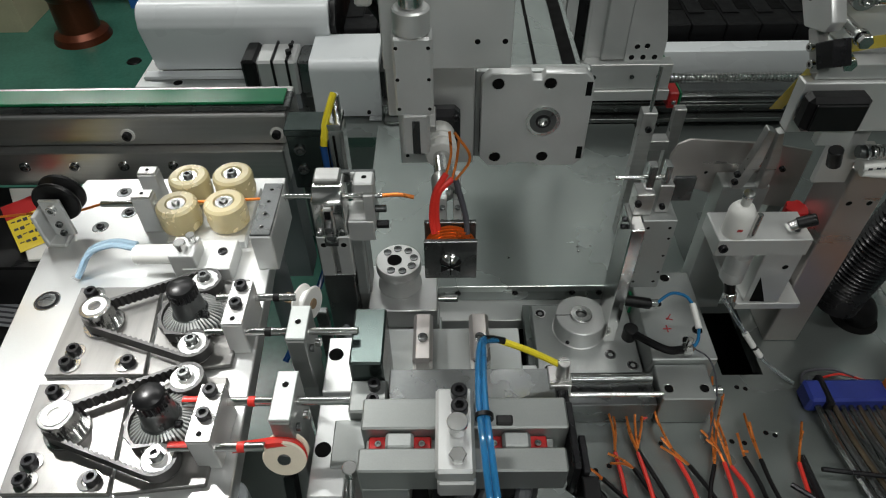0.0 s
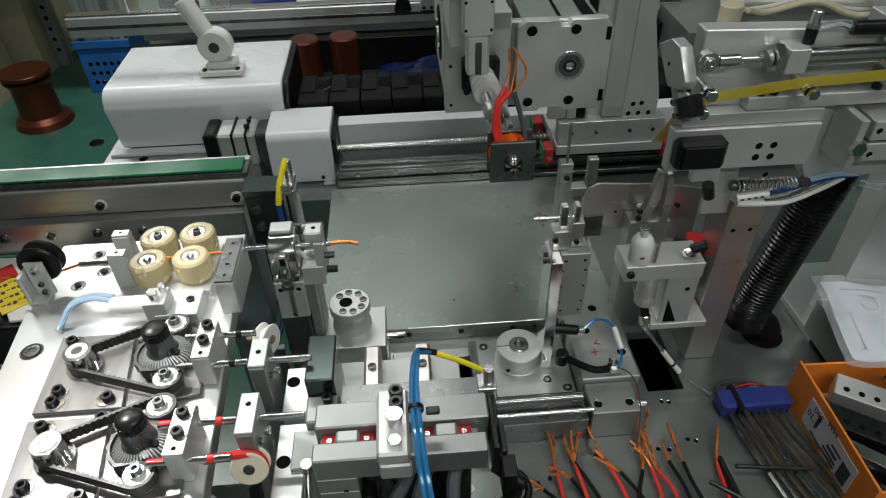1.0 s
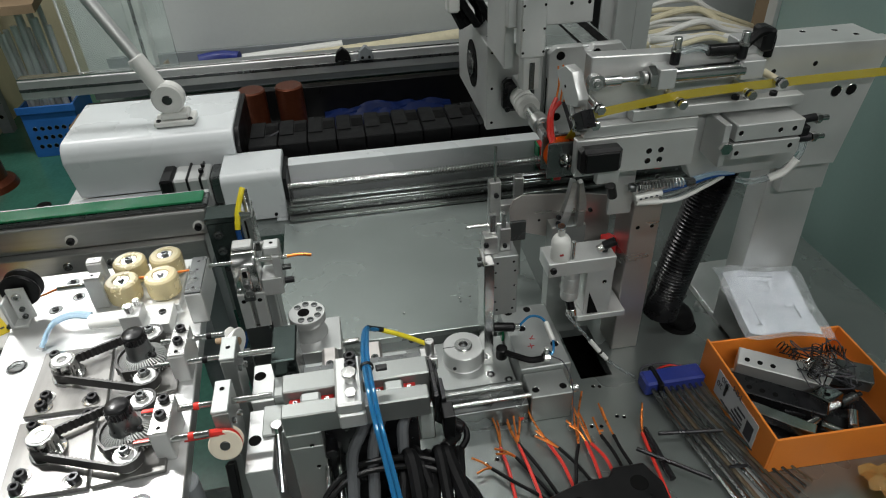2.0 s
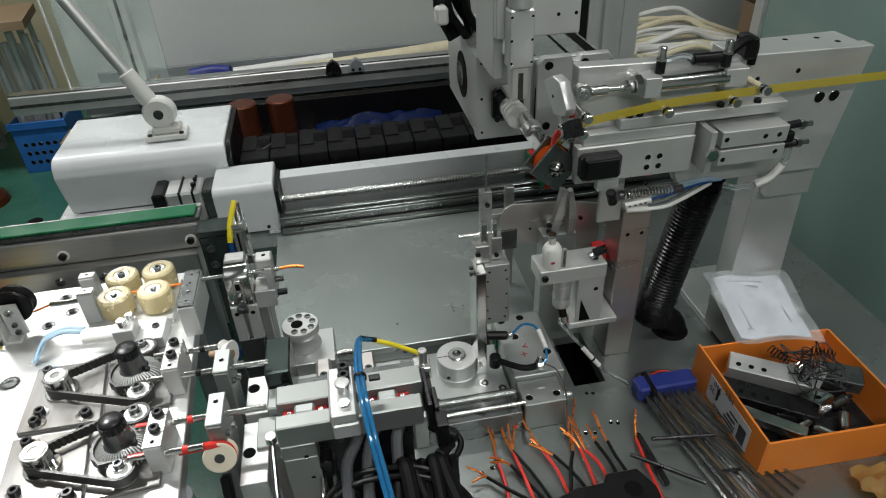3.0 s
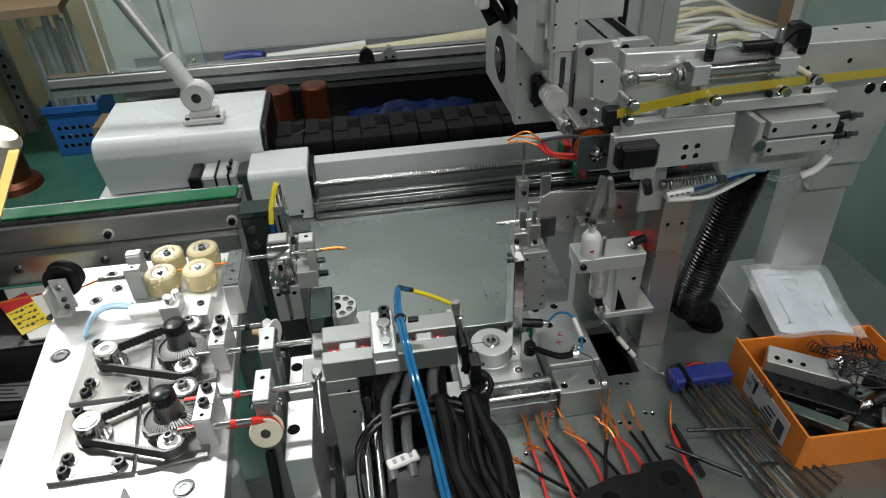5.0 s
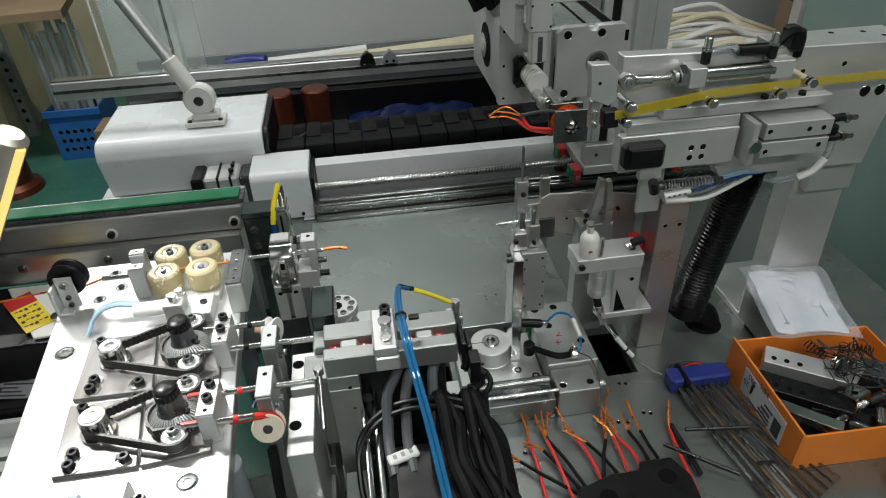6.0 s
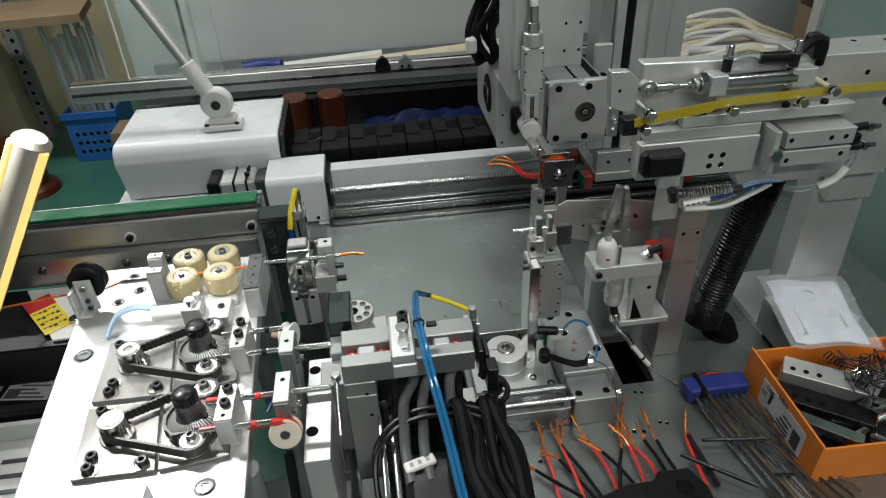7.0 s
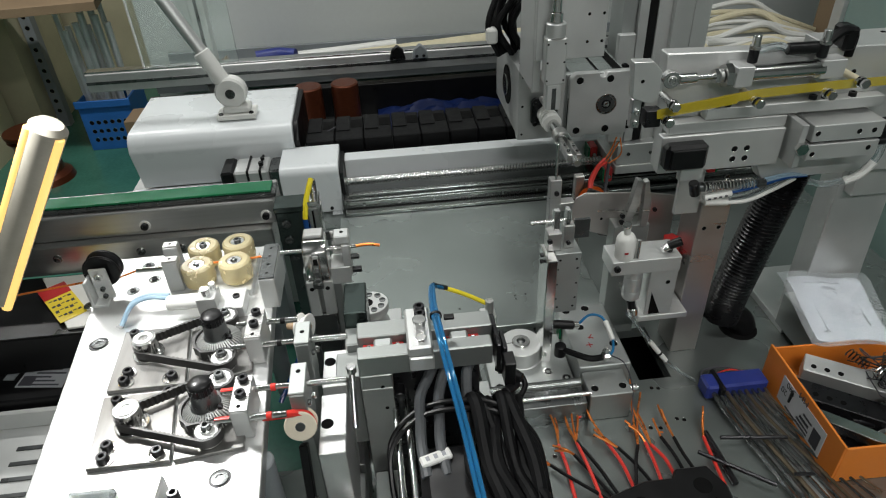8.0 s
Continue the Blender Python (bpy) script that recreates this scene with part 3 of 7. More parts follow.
# ---- tube holders, wire heads and reels at the edge of the feed table ----
for y in (0.332, 0.238):
    hb = thing("tube_holder", (-0.142, y, FZ), "bright aluminium tube holder with black screws", "tube holder", "tube holders")
    part("block", bx(-0.150, -0.134, y - 0.022, y + 0.022, FZ, FZ + 0.034, bev=0.001), ALU, hb)
    part("top_strip", bx(-0.150, -0.134, y - 0.0215, y + 0.0215, FZ + 0.034, FZ + 0.0355), BRUSH, hb)
    for dy in (-0.003, 0.015):
        bolt(hb, -0.142, y + dy, FZ + 0.0355, 0.0048, 0.005)
    hole(hb, -0.142, y - 0.016, FZ + 0.0355, 0.0018)
    for dy in (-0.018, 0.016):
        part("steel_tube", rod(bmesh.new(), (-0.165, y + dy, FZ + 0.022), (-0.050 if (dy < 0) == (y > 0.3) else -0.102, y + dy, FZ + 0.022), 0.0031), STEEL, hb)
        part("collar", rod(bmesh.new(), (-0.120, y + dy, FZ + 0.022), (-0.115, y + dy, FZ + 0.022), 0.0036), RED if y < 0.3 else BLACK, hb)
for y0, y1, zt, yr, zr, wrapped in ((0.298, 0.331, 0.030, 0.364, -0.006, False), (0.232, 0.272, 0.030, 0.228, -0.005, True)):
    wh = thing("wire_feeder", (-0.093, (y0 + y1) / 2, 0.0), "upright bright steel wire head with polished cap", "wire head", "wire heads")
    part("arm", bx(-0.1005, -0.0865, y0, y1, FZ - 0.03, FZ + zt, bev=0.001), SLATE, wh)
    part("side_screw", disc(bmesh.new(), (-0.0863, y0 + 0.008, FZ + 0.012), 0.003, 0.003, "x"), DKST, wh)
    part("cap", bx(-0.1010, -0.0860, y0 + 0.0005, y1 - 0.0005, FZ + zt, FZ + zt + 0.003), ALU_D, wh, "polished cap")
    hole(wh, -0.0935, (y0 + y1) / 2 + (0.008 if wrapped else 0.0), FZ + zt + 0.003, 0.0022)
    part("stem", bx(-0.099, -0.087, y0 + 0.004, y1 - 0.004, -0.02, FZ - 0.0305), ALU_D, wh)
    bolt(wh, -0.084, (y0 + y1) / 2, FZ + 0.008, 0.0035, 0.004, "x", STEEL)
    rl = thing("wire_reel", (-0.092, yr, 0.0), "small cream nylon reel with wound wire" if wrapped else "small white nylon reel", "reel", "wire reels")
    part("reel", lathe(bmesh.new(), [(0.0045, -0.006), (0.014, -0.006), (0.015, -0.005), (0.0145, -0.004), (0.010, -0.002), (0.010, 0.002), (0.0145, 0.004), (0.015, 0.005), (0.014, 0.006), (0.0045, 0.006), (0.0045, -0.006)], (-0.094 if wrapped else -0.100, yr, FZ + zr + 0.003), (0, -0.94, 0.34) if wrapped else (0.92, -0.36, 0.1), 32), CREAM if wrapped else WPLAS, rl)
    c = Vector((-0.094 if wrapped else -0.100, yr, FZ + zr + 0.003))
    d = Vector((0, -0.94, 0.34)) if wrapped else Vector((0.92, -0.36, 0.1))
    part("axle", rod(bmesh.new(), c - d * 0.02, c + d * 0.0072, 0.0046), DKST if wrapped else KRAFT, rl)
    part("bracket", bx(-0.099, -0.089, yr + 0.012, yr + 0.019, 0.0, FZ - 0.032), DKST, rl)
rw = thing("red_wire", (-0.12, 0.22, FZ), "bright red insulated wire round the reel", "wire")
part("strand", tube(bmesh.new(), [(-0.165, 0.2205, FZ + 0.022), (-0.152, 0.2205, FZ + 0.022)], 0.0034), RED, rw)
part("strand", tube(bmesh.new(), [(-0.124, 0.2205, FZ + 0.020), (-0.112, 0.224, FZ + 0.0165), (-0.098, 0.229, FZ + 0.0115), (-0.088, 0.2295, FZ + 0.0085), (-0.0835, 0.228, FZ + 0.001), (-0.084, 0.226, FZ - 0.007), (-0.092, 0.224, FZ - 0.012)], 0.0036), RED, rw)
part("strand", rod(bmesh.new(), (-0.165, 0.2545, FZ + 0.022), (-0.150, 0.2545, FZ + 0.022), 0.0034), RED, rw)

# slotted white plates between the feed table and the slide
for y0, y1 in ((0.288, 0.340), (0.205, 0.277)):
    sp = thing("slotted_plate", (-0.068, y0, 0.1), "bright white-grey slotted bracket plate", "bracket", "slotted plates")
    part("plate", prism(bmesh.new(), [(-0.080, y0), (-0.055, y0), (-0.055, y1), (-0.080, y1)], 0.09, 0.218), FEED, sp)
    part("slot", lathe(bmesh.new(), [(0.006, 0), (0.0058, 0.0006), (0, 0.0002)], (-0.073, y0 + 0.035, 0.218), "z", 20), PIT, sp)
    part("foot", bx(-0.085, -0.05, y0, y1, 0.0, 0.0895), ALU_D, sp)

# ---- long beam behind the feed table ----
beam = thing("guide_beam", (-0.5, 0.62, 0.0), "long grey steel beam with a green strip along its top", "guide beam")
part("upper_bar", bx(-1.1, -0.153, 0.600, 0.660, 0.226, 0.262, bev=0.0015), BRUSH, beam)
part("lower_bar", bx(-1.1, -0.160, 0.588, 0.655, 0.180, 0.225, bev=0.0015), BRUSH, beam)
part("green_strip", bx(-1.1, -0.156, 0.612, 0.640, 0.2682, 0.2715), GREENP, beam, "glossy green strip")
part("edge_rail", bx(-1.1, -0.150, 0.608, 0.640, 0.2622, 0.2679), DKST, beam)
part("leg", bx(-0.60, -0.55, 0.61, 0.65, 0.0, 0.18), GREYP, beam)
part("leg", bx(-0.20, -0.165, 0.61, 0.65, 0.0, 0.18), GREYP, beam)
for x in (-0.49, -0.328, -0.166):
    part("washer", disc(bmesh.new(), (x, 0.600, 0.240), 0.0075, 0.0015, "-y"), WPLAS, beam)
    bolt(beam, x, 0.5985, 0.240, 0.005, 0.005, "-y")
for x in spread(6, -0.56, -0.285):
    part("washer", disc(bmesh.new(), (x, 0.588, 0.207), 0.006, 0.001, "-y"), STEEL, beam)
    bolt(beam, x, 0.587, 0.207, 0.0045, 0.003, "-y", DKST)

# ---- end bracket with air cylinder, yellow and blue tubes ----
eb = thing("end_bracket", (-0.118, 0.59, 0.0), "dark steel end bracket carrying a bright cylinder", "end bracket")
part("column", bx(-0.142, -0.118, 0.575, 0.612, 0.0, 0.235), DKST, eb)
part("face_plate", bx(-0.146, -0.108, 0.560, 0.580, 0.195, 0.264, bev=0.0015), GREENST, eb, "dark polished face plate")
part("cylinder", bx(-0.1075, -0.088, 0.562, 0.590, 0.195, 0.268, bev=0.003), STEEL, eb)
part("cylinder_groove", bx(-0.099, -0.0965, 0.5612, 0.5619, 0.197, 0.262, bev=0), PIT, eb)
part("top_cap", bx(-0.147, -0.1085, 0.5585, 0.592, 0.2645, 0.272), GREENST, eb)
part("cap_plate", bx(-0.1075, -0.089, 0.562, 0.592, 0.2685, 0.275), STEEL, eb)
for z in (0.247, 0.222):
    bolt(eb, -0.134, 0.560, z, 0.0058, 0.003, "-y", DKST)
part("fitting", disc(bmesh.new(), (-0.096, 0.587, 0.275), 0.005, 0.020), STEEL, eb)
part("yellow_tube", tube(bmesh.new(), [(-0.096, 0.586, 0.297), (-0.100, 0.576, 0.288), (-0.1055, 0.564, 0.272), (-0.108, 0.556, 0.254)], 0.0036), YELLOW, eb, "yellow air tube")
part("blue_tube", tube(bmesh.new(), [(-0.108, 0.556, 0.254), (-0.1075, 0.554, 0.22), (-0.107, 0.553, 0.19), (-0.112, 0.56, 0.13), (-0.14, 0.50, 0.07), (-0.17, 0.45, 0.03)], 0.0036), DBLUET, eb, "dark blue air tube")

# ---- wire cutter head with the bare wire tip ----
ch = thing("cutter_head", (-0.088, 0.458, 0.0), "bright machined wire cutter head on a grey block", "cutter head")
part("body", prism(bmesh.new(), [(0.436, 0.240), (0.436, 0.280), (0.448, 0.289), (0.468, 0.289), (0.468, 0.240)], -0.1005, -0.073, "x", 0.0015), STEEL, ch, "polished sloping cutter body")
part("top_step", bx(-0.099, -0.076, 0.452, 0.470, 0.2895, 0.294, bev=0.0015), BRUSH, ch)
part("lever", bx(-0.091, -0.081, 0.430, 0.4355, 0.250, 0.2785, bev=0.0025), STEEL, ch, "bright slotted lever")
part("lever_slot", bx(-0.0885, -0.0835, 0.4292, 0.4299, 0.268, 0.276, bev=0), PIT, ch)
for z in (0.258, 0.248):
    part("lever_screw", disc(bmesh.new(), (-0.0862, 0.430, z), 0.0032, 0.004, "-y"), DKST, ch)
part("spring_seat", disc(bmesh.new(), (-0.0862, 0.436, 0.243), 0.0055, 0.006, "-y"), STEEL, ch)
bolt(ch, -0.097, 0.436, 0.246, 0.0032, 0.003, "-y", STEEL)
bolt(ch, -0.0765, 0.436, 0.247, 0.0028, 0.003, "-y", DKST)
part("lower_plate", bx(-0.103, -0.0905, 0.4405, 0.462, 0.184, 0.236), ALU, ch)
part("lower_plate", bx(-0.0855, -0.072, 0.4405, 0.462, 0.185, 0.236), ALU, ch)
part("groove", bx(-0.0903, -0.0857, 0.446, 0.462, 0.184, 0.236), BRUSH, ch)
part("lower_stop", bx(-0.094, -0.082, 0.434, 0.440, 0.230, 0.2385), DKST, ch)
for x in (-0.097, -0.0785):
    hole(ch, x, 0.4405, 0.226, 0.0026, "-y")
part("carrier", bx(-0.0725, -0.047, 0.448, 0.476, 0.236, 0.250), ALU, ch)
part("carrier_front", bx(-0.0725, -0.049, 0.4435, 0.4478, 0.228, 0.252), ALU, ch)
part("tip_post", bx(-0.056, -0.047, 0.444, 0.470, 0.2525, 0.282), ALU, ch)
part("tip_block", bx(-0.064, -0.046, 0.446, 0.464, 0.2825, 0.294, bev=0.0015), ALU, ch)
hole(ch, -0.0545, 0.455, 0.294, 0.0022)
part("wire_tube", rod(bmesh.new(), (-0.140, 0.456, 0.272), (-0.040, 0.456, 0.272), 0.0025), STEEL, ch)
part("wire_tip", tube(bmesh.new(), [(-0.042, 0.456, 0.272), (-0.026, 0.456, 0.273), (-0.012, 0.454, 0.2715)], 0.0019), COPPER, ch, "orange copper wire tip")
part("side_stud", rod(bmesh.new(), (-0.047, 0.450, 0.262), (-0.037, 0.450, 0.262), 0.0035), DKST, ch)
part("side_stud", rod(bmesh.new(), (-0.047, 0.450, 0.243), (-0.036, 0.450, 0.243), 0.004), BLACKM, ch)
part("back_rib", bx(-0.070, -0.052, 0.472, 0.476, 0.252, 0.284), BRUSH, ch)
part("back_arm", bx(-0.098, -0.048, 0.4765, 0.482, 0.270, 0.282), DKST, ch)
part("side_guide", bx(-0.0718, -0.062, 0.446, 0.458, 0.15, 0.2275), ALU_D, ch)
part("pillar", bx(-0.108, -0.062, 0.462, 0.492, 0.0, 0.2355), ALU_D, ch)
part("lower_foot", bx(-0.104, -0.074, 0.443, 0.4615, 0.0, 0.1835), DKST, ch)

# ---- turret on its stepped base ----
tr = thing("turret", (-0.033, 0.475, 0.0), "round bright aluminium turret on a stepped white block", "turret")
part("drum", lathe(bmesh.new(), [(0.023, 0), (0.0225, 0.003), (0.019, 0.008), (0.019, 0.020), (0.0225, 0.0215), (0.0232, 0.0225), (0.0232, 0.0325), (0.0225, 0.0335), (0, 0.0335)], (-0.033, 0.475, 0.136), "z", 40), ALU, tr)
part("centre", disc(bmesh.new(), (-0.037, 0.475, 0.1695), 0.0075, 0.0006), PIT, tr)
for k in range(7):
    w = radians(-115 + 42 * k)
    bolt(tr, -0.033 + 0.016 * math.cos(w), 0.475 + 0.016 * math.sin(w), 0.1695, 0.0042, 0.0012, material=DKST)
part("base_block", bx(-0.064, 0.006, 0.436, 0.500, 0.108, 0.1355), FEED, tr)
part("side_block", bx(-0.006, 0.008, 0.440, 0.470, 0.085, 0.1075), ALU, tr)
part("step", bx(-0.055, -0.002, 0.420, 0.470, 0.060, 0.1075), FEED, tr)
part("lower_step", bx(-0.06, 0.01, 0.405, 0.49, 0.0, 0.0595), ALU_D, tr)
bolt(tr, -0.012, 0.436, 0.120, 0.005, 0.003, "-y", DKST)
part("adjuster", rod(bmesh.new(), (0.006, 0.47, 0.115), (0.028, 0.47, 0.115), 0.004), STEEL, tr)
cp = thing("cable_pair", (-0.075, 0.44, 0.06), "two thin grey cables beside the turret", "cable")
for k in range(2):
    part("cable", tube(bmesh.new(), [(-0.10, 0.46, 0.11 - 0.01 * k), (-0.085, 0.435 - 0.01 * k, 0.10), (-0.07, 0.425 - 0.01 * k, 0.10), (-0.052, 0.43 - 0.012 * k, 0.105)], 0.0028), GREYP, cp)

# ---- cross table in front of the turret ----
ct = thing("cross_table", (0.02, 0.36, 0.0), "white cross plate with two steel clamps", "cross table")
part("plate", bx(-0.045, 0.085, 0.325, 0.402, 0.135, 0.150), ALU_D, ct)
part("riser", bx(-0.04, 0.08, 0.33, 0.39, 0.0, 0.1345), ALU_D, ct)
for x in (-0.006, 0.046):
    c = part("clamp", bx(x - 0.009, x + 0.009, 0.350, 0.406, 0.1505, 0.170, bev=0.003), PINKST, ct, "worn steel clamp")
    bolt(ct, x, 0.375, 0.170, 0.0045, 0.003, material=DKST)
sb = thing("stop_block", (-0.044, 0.30, 0.15), "polished steel stop block with two screws", "stop block")
part("block", bx(-0.056, -0.031, 0.306, 0.359, 0.156, 0.252, bev=0.0015), GREENST, sb)
part("low_block", bx(-0.056, -0.0285, 0.278, 0.3055, 0.156, 0.232, bev=0.0015), SLATE, sb)
part("cross_bar", prism(bmesh.new(), [(0.270, 0.200), (0.319, 0.200), (0.319, 0.226), (0.270, 0.226)], -0.028, 0.098, "x"), DKST, sb, "dark ground steel cross bar")
part("support", bx(-0.055, -0.046, 0.282, 0.352, 0.10, 0.1556), ALU_D, sb)
part("front_block", bx(-0.066, -0.042, 0.241, 0.2775, 0.12, 0.222), SLATE, sb)
for y in (0.286, 0.299):
    bolt(sb, -0.038, y, 0.232, 0.0048, 0.006)

# black air valve and red indicator below the wire feeders
av = thing("air_valve", (-0.06, 0.19, 0.0), "black air valve with bright fittings under the feeders", "air valve")
part("body", bx(-0.082, -0.052, 0.165, 0.200, 0.06, 0.115, bev=0.003), BLACK, av)
part("knob", disc(bmesh.new(), (-0.060, 0.182, 0.115), 0.008, 0.018), STEEL, av)
part("elbow", tube(bmesh.new(), [(-0.082, 0.18, 0.10), (-0.094, 0.178, 0.10), (-0.100, 0.176, 0.09), (-0.101, 0.175, 0.06)], 0.0065), BLACK, av)
part("fitting", rod(bmesh.new(), (-0.074, 0.165, 0.09), (-0.074, 0.148, 0.085), 0.006), STEEL, av)
part("stem", bx(-0.078, -0.058, 0.17, 0.196, 0.0, 0.0598), DKST, av)
lk = thing("black_lever", (-0.095, 0.2, 0.0), "thin black lever hanging under the reel", "lever")
part("lever", prism(bmesh.new(), [(0.188, 0.105), (0.200, 0.10), (0.232, 0.205), (0.222, 0.212)], -0.100, -0.092, "x"), BLACK, lk)
part("foot", bx(-0.102, -0.090, 0.186, 0.202, 0.0, 0.104), BLACKM, lk)
bolt(lk, -0.092, 0.208, 0.15, 0.003, 0.003, "x", STEEL)
led = thing("indicator_lamp", (-0.046, 0.2, 0.0), "tiny glowing red indicator on a thin post", "indicator")
part("post", bx(-0.0475, -0.0445, 0.180, 0.186, 0.0, 0.118), DKST, led)
part("led", disc(bmesh.new(), (-0.046, 0.183, 0.118), 0.0022, 0.003), REDLED, led, "glowing red light")

# ---- front slide that steps back ----
sl = thing("front_slide", (0.03, 0.22, 0.0), "blasted aluminium slide block with red inserts and clamp", "slide block")
part("back_bar", bx(-0.039, 0.094, 0.240, 0.2625, 0.232, 0.275, bev=0.0012), SLATE, sl)
part("front_bar", bx(-0.039, 0.090, 0.211, 0.2268, 0.250, 0.275, bev=0.0012), SLATE, sl)
part("channel", bx(-0.036, 0.085, 0.2272, 0.2396, 0.240, 0.262), ALU_D, sl)
part("left_cheek", bx(-0.0388, -0.008, 0.2115, 0.2525, 0.095, 0.2318), SLATE, sl)
part("cheek_top", bx(-0.0388, -0.008, 0.2115, 0.2268, 0.232, 0.2496), SLATE, sl)
# black colour here stands in for the shadow gap below the front bar
part("shaded_lower_body", bx(-0.0115, 0.080, 0.232, 0.25, 0.03, 0.2316), BLACKM, sl, "lower body coloured black for the shade under the bars")
part("base_rail", bx(-0.036, -0.012, 0.10, 0.20, 0.06, 0.12), ALU_D, sl)
for x0, x1 in ((-0.034, 0.006), (0.040, 0.080)):
    xm = (x0 + x1) / 2
    ins = part("red_insert", bx(x0, x1, 0.2274, 0.2394, 0.2625, 0.266), REDP, sl, "red plastic insert")
    part("steel_pad", bx(xm - 0.009, xm + 0.009, 0.2276, 0.2392, 0.2665, 0.273, bev=0.002), ALU_D, ins)
    for dx in (-0.014, 0.014):
        bolt(sl, xm + dx, 0.2334, 0.266, 0.0022, 0.002, material=STEEL)
cl = part("clamp", bx(0.009, 0.033, 0.204, 0.262, 0.2755, 0.288, bev=0.002), ALU, sl, "bright aluminium clamp bar")
for y, z in ((0.256, 0.288), (0.245, 0.288)):
    bolt(sl, 0.024, y, z, 0.0055, 0.007)
part("stud", disc(bmesh.new(), (0.0225, 0.231, 0.288), 0.0055, 0.008), STEEL, cl)
part("stud_head", disc(bmesh.new(), (0.0225, 0.231, 0.296), 0.0065, 0.003), STEEL, cl)
part("nut", disc(bmesh.new(), (0.0225, 0.213, 0.288), 0.0055, 0.005, seg=6), STEEL, cl)
part("front_lip", bx(0.010, 0.0335, 0.203, 0.2088, 0.258, 0.2752, bev=0.0015), ALU, cl)
part("side_link", rod(bmesh.new(), (-0.047, 0.225, 0.245), (-0.047, 0.185, 0.21), 0.003), STEEL, sl)
part("link_nut", disc(bmesh.new(), (-0.047, 0.225, 0.245), 0.005, 0.008), STEEL, sl)
part("end_bracket", bx(0.0945, 0.099, 0.215, 0.262, 0.235, 0.270), BLACKM, sl)
part("sensor_arm", bx(0.0995, 0.110, 0.196, 0.214, 0.232, 0.262), BLACK, sl, "black sensor arm")
part("sensor_tab", bx(0.1005, 0.105, 0.2145, 0.240, 0.225, 0.266), BLACKM, sl)
for x in (-0.0085, 0.003):
    part("guide_shaft", rod(bmesh.new(), (x, 0.235, 0.205), (x + 0.004, -0.02, 0.150), 0.0034), STEEL, sl)
part("shaft_nut", disc(bmesh.new(), (-0.003, 0.228, 0.215), 0.006, 0.016, "-y"), BLACKM, sl)
part("motor_side", bx(0.010, 0.098, 0.0, 0.166, 0.05, 0.200, bev=0.008), BLACK, sl, "black motor body")
part("name_tag", bx(-0.015, 0.015, -0.006, 0.006, 0, 0.005, bev=0.002, m=pose(0.026, 0.146, 0.2003, 0, 0, 16)), WPLAS, sl, "small white cable tag")
for k in range(3):
    part("tag_bar", bx(-0.010 + 0.008 * k, -0.0065 + 0.008 * k, -0.0025, 0.0025, 0.0052, 0.0055, bev=0, m=pose(0.026, 0.146, 0.2003, 0, 0, 16)), INKG, sl)
hole(sl, -0.018, 0.2105, 0.235, 0.002, "-y")
hole(sl, -0.016, 0.2105, 0.205, 0.002, "-y")

cb = thing("cable_bundle", (0.06, 0.1, 0.1), "thick bundle of black cables strapped over a motor", "cable bundle")
rng = random.Random(4)
for k, (x, w) in enumerate(((0.015, 0.012), (0.033, 0.008), (0.060, 0.004))):
    part("cable_loop", tube(bmesh.new(), [(x + 0.002, 0.130, 0.196), (x - 0.001, 0.160, 0.203), (x, 0.178, 0.214), (x + 0.002, 0.196, 0.232), (x + w, 0.210, 0.243), (x + w + 0.008, 0.232, 0.240)], 0.0054, 10), DKGREY, cb, "fat dark grey cable")
for k in range(7):
    x = 0.060 + 0.0080 * k
    part("cable", tube(bmesh.new(), [(x - 0.008 + 0.002 * k, 0.196, 0.214 + 0.005 * (k % 3)), (x, 0.172, 0.226 + 0.007 * ((k * 2) % 3)), (x + 0.008 * ((k % 3) - 0.6), 0.120, 0.211 + 0.007 * (k % 2)), (x + 0.012, 0.07, 0.198 + 0.008 * ((k + 1) % 3)), (x + 0.016 + 0.004 * (k % 2), 0.0, 0.165), (x + 0.02, -0.08, 0.13)], 0.0052 + 0.0016 * (k % 2), 9), RUBBER, cb)
for k, (y, z) in enumerate(((0.172, 0.200), (0.165, 0.197), (0.075, 0.17))):
    part("cable_tie", tube(bmesh.new(), [(-0.012, y - 0.055, z - 0.045), (-0.017, y - 0.02, z - 0.02), (-0.013, y + 0.004, z), (0.013, y + 0.017, z + 0.02), (0.047, y + 0.012, z + 0.034), (0.088, y, z + 0.036), (0.120, y - 0.02, z + 0.01), (0.128, y - 0.05, z - 0.03)], 0.0027, 8), BLACK, cb)
part("plug", rod(bmesh.new(), (0.096, 0.222, 0.235), (0.118, 0.205, 0.232), 0.005), BLACK, cb)
part("cable_loop", tube(bmesh.new(), [(0.098, 0.225, 0.225), (0.116, 0.220, 0.225), (0.122, 0.207, 0.220), (0.112, 0.196, 0.214), (0.098, 0.196, 0.21)], 0.003, 9), RUBBER, cb, "looped cable")
part("plug", rod(bmesh.new(), (0.098, 0.186, 0.235), (0.112, 0.205, 0.225), 0.005), BLACK, cb)

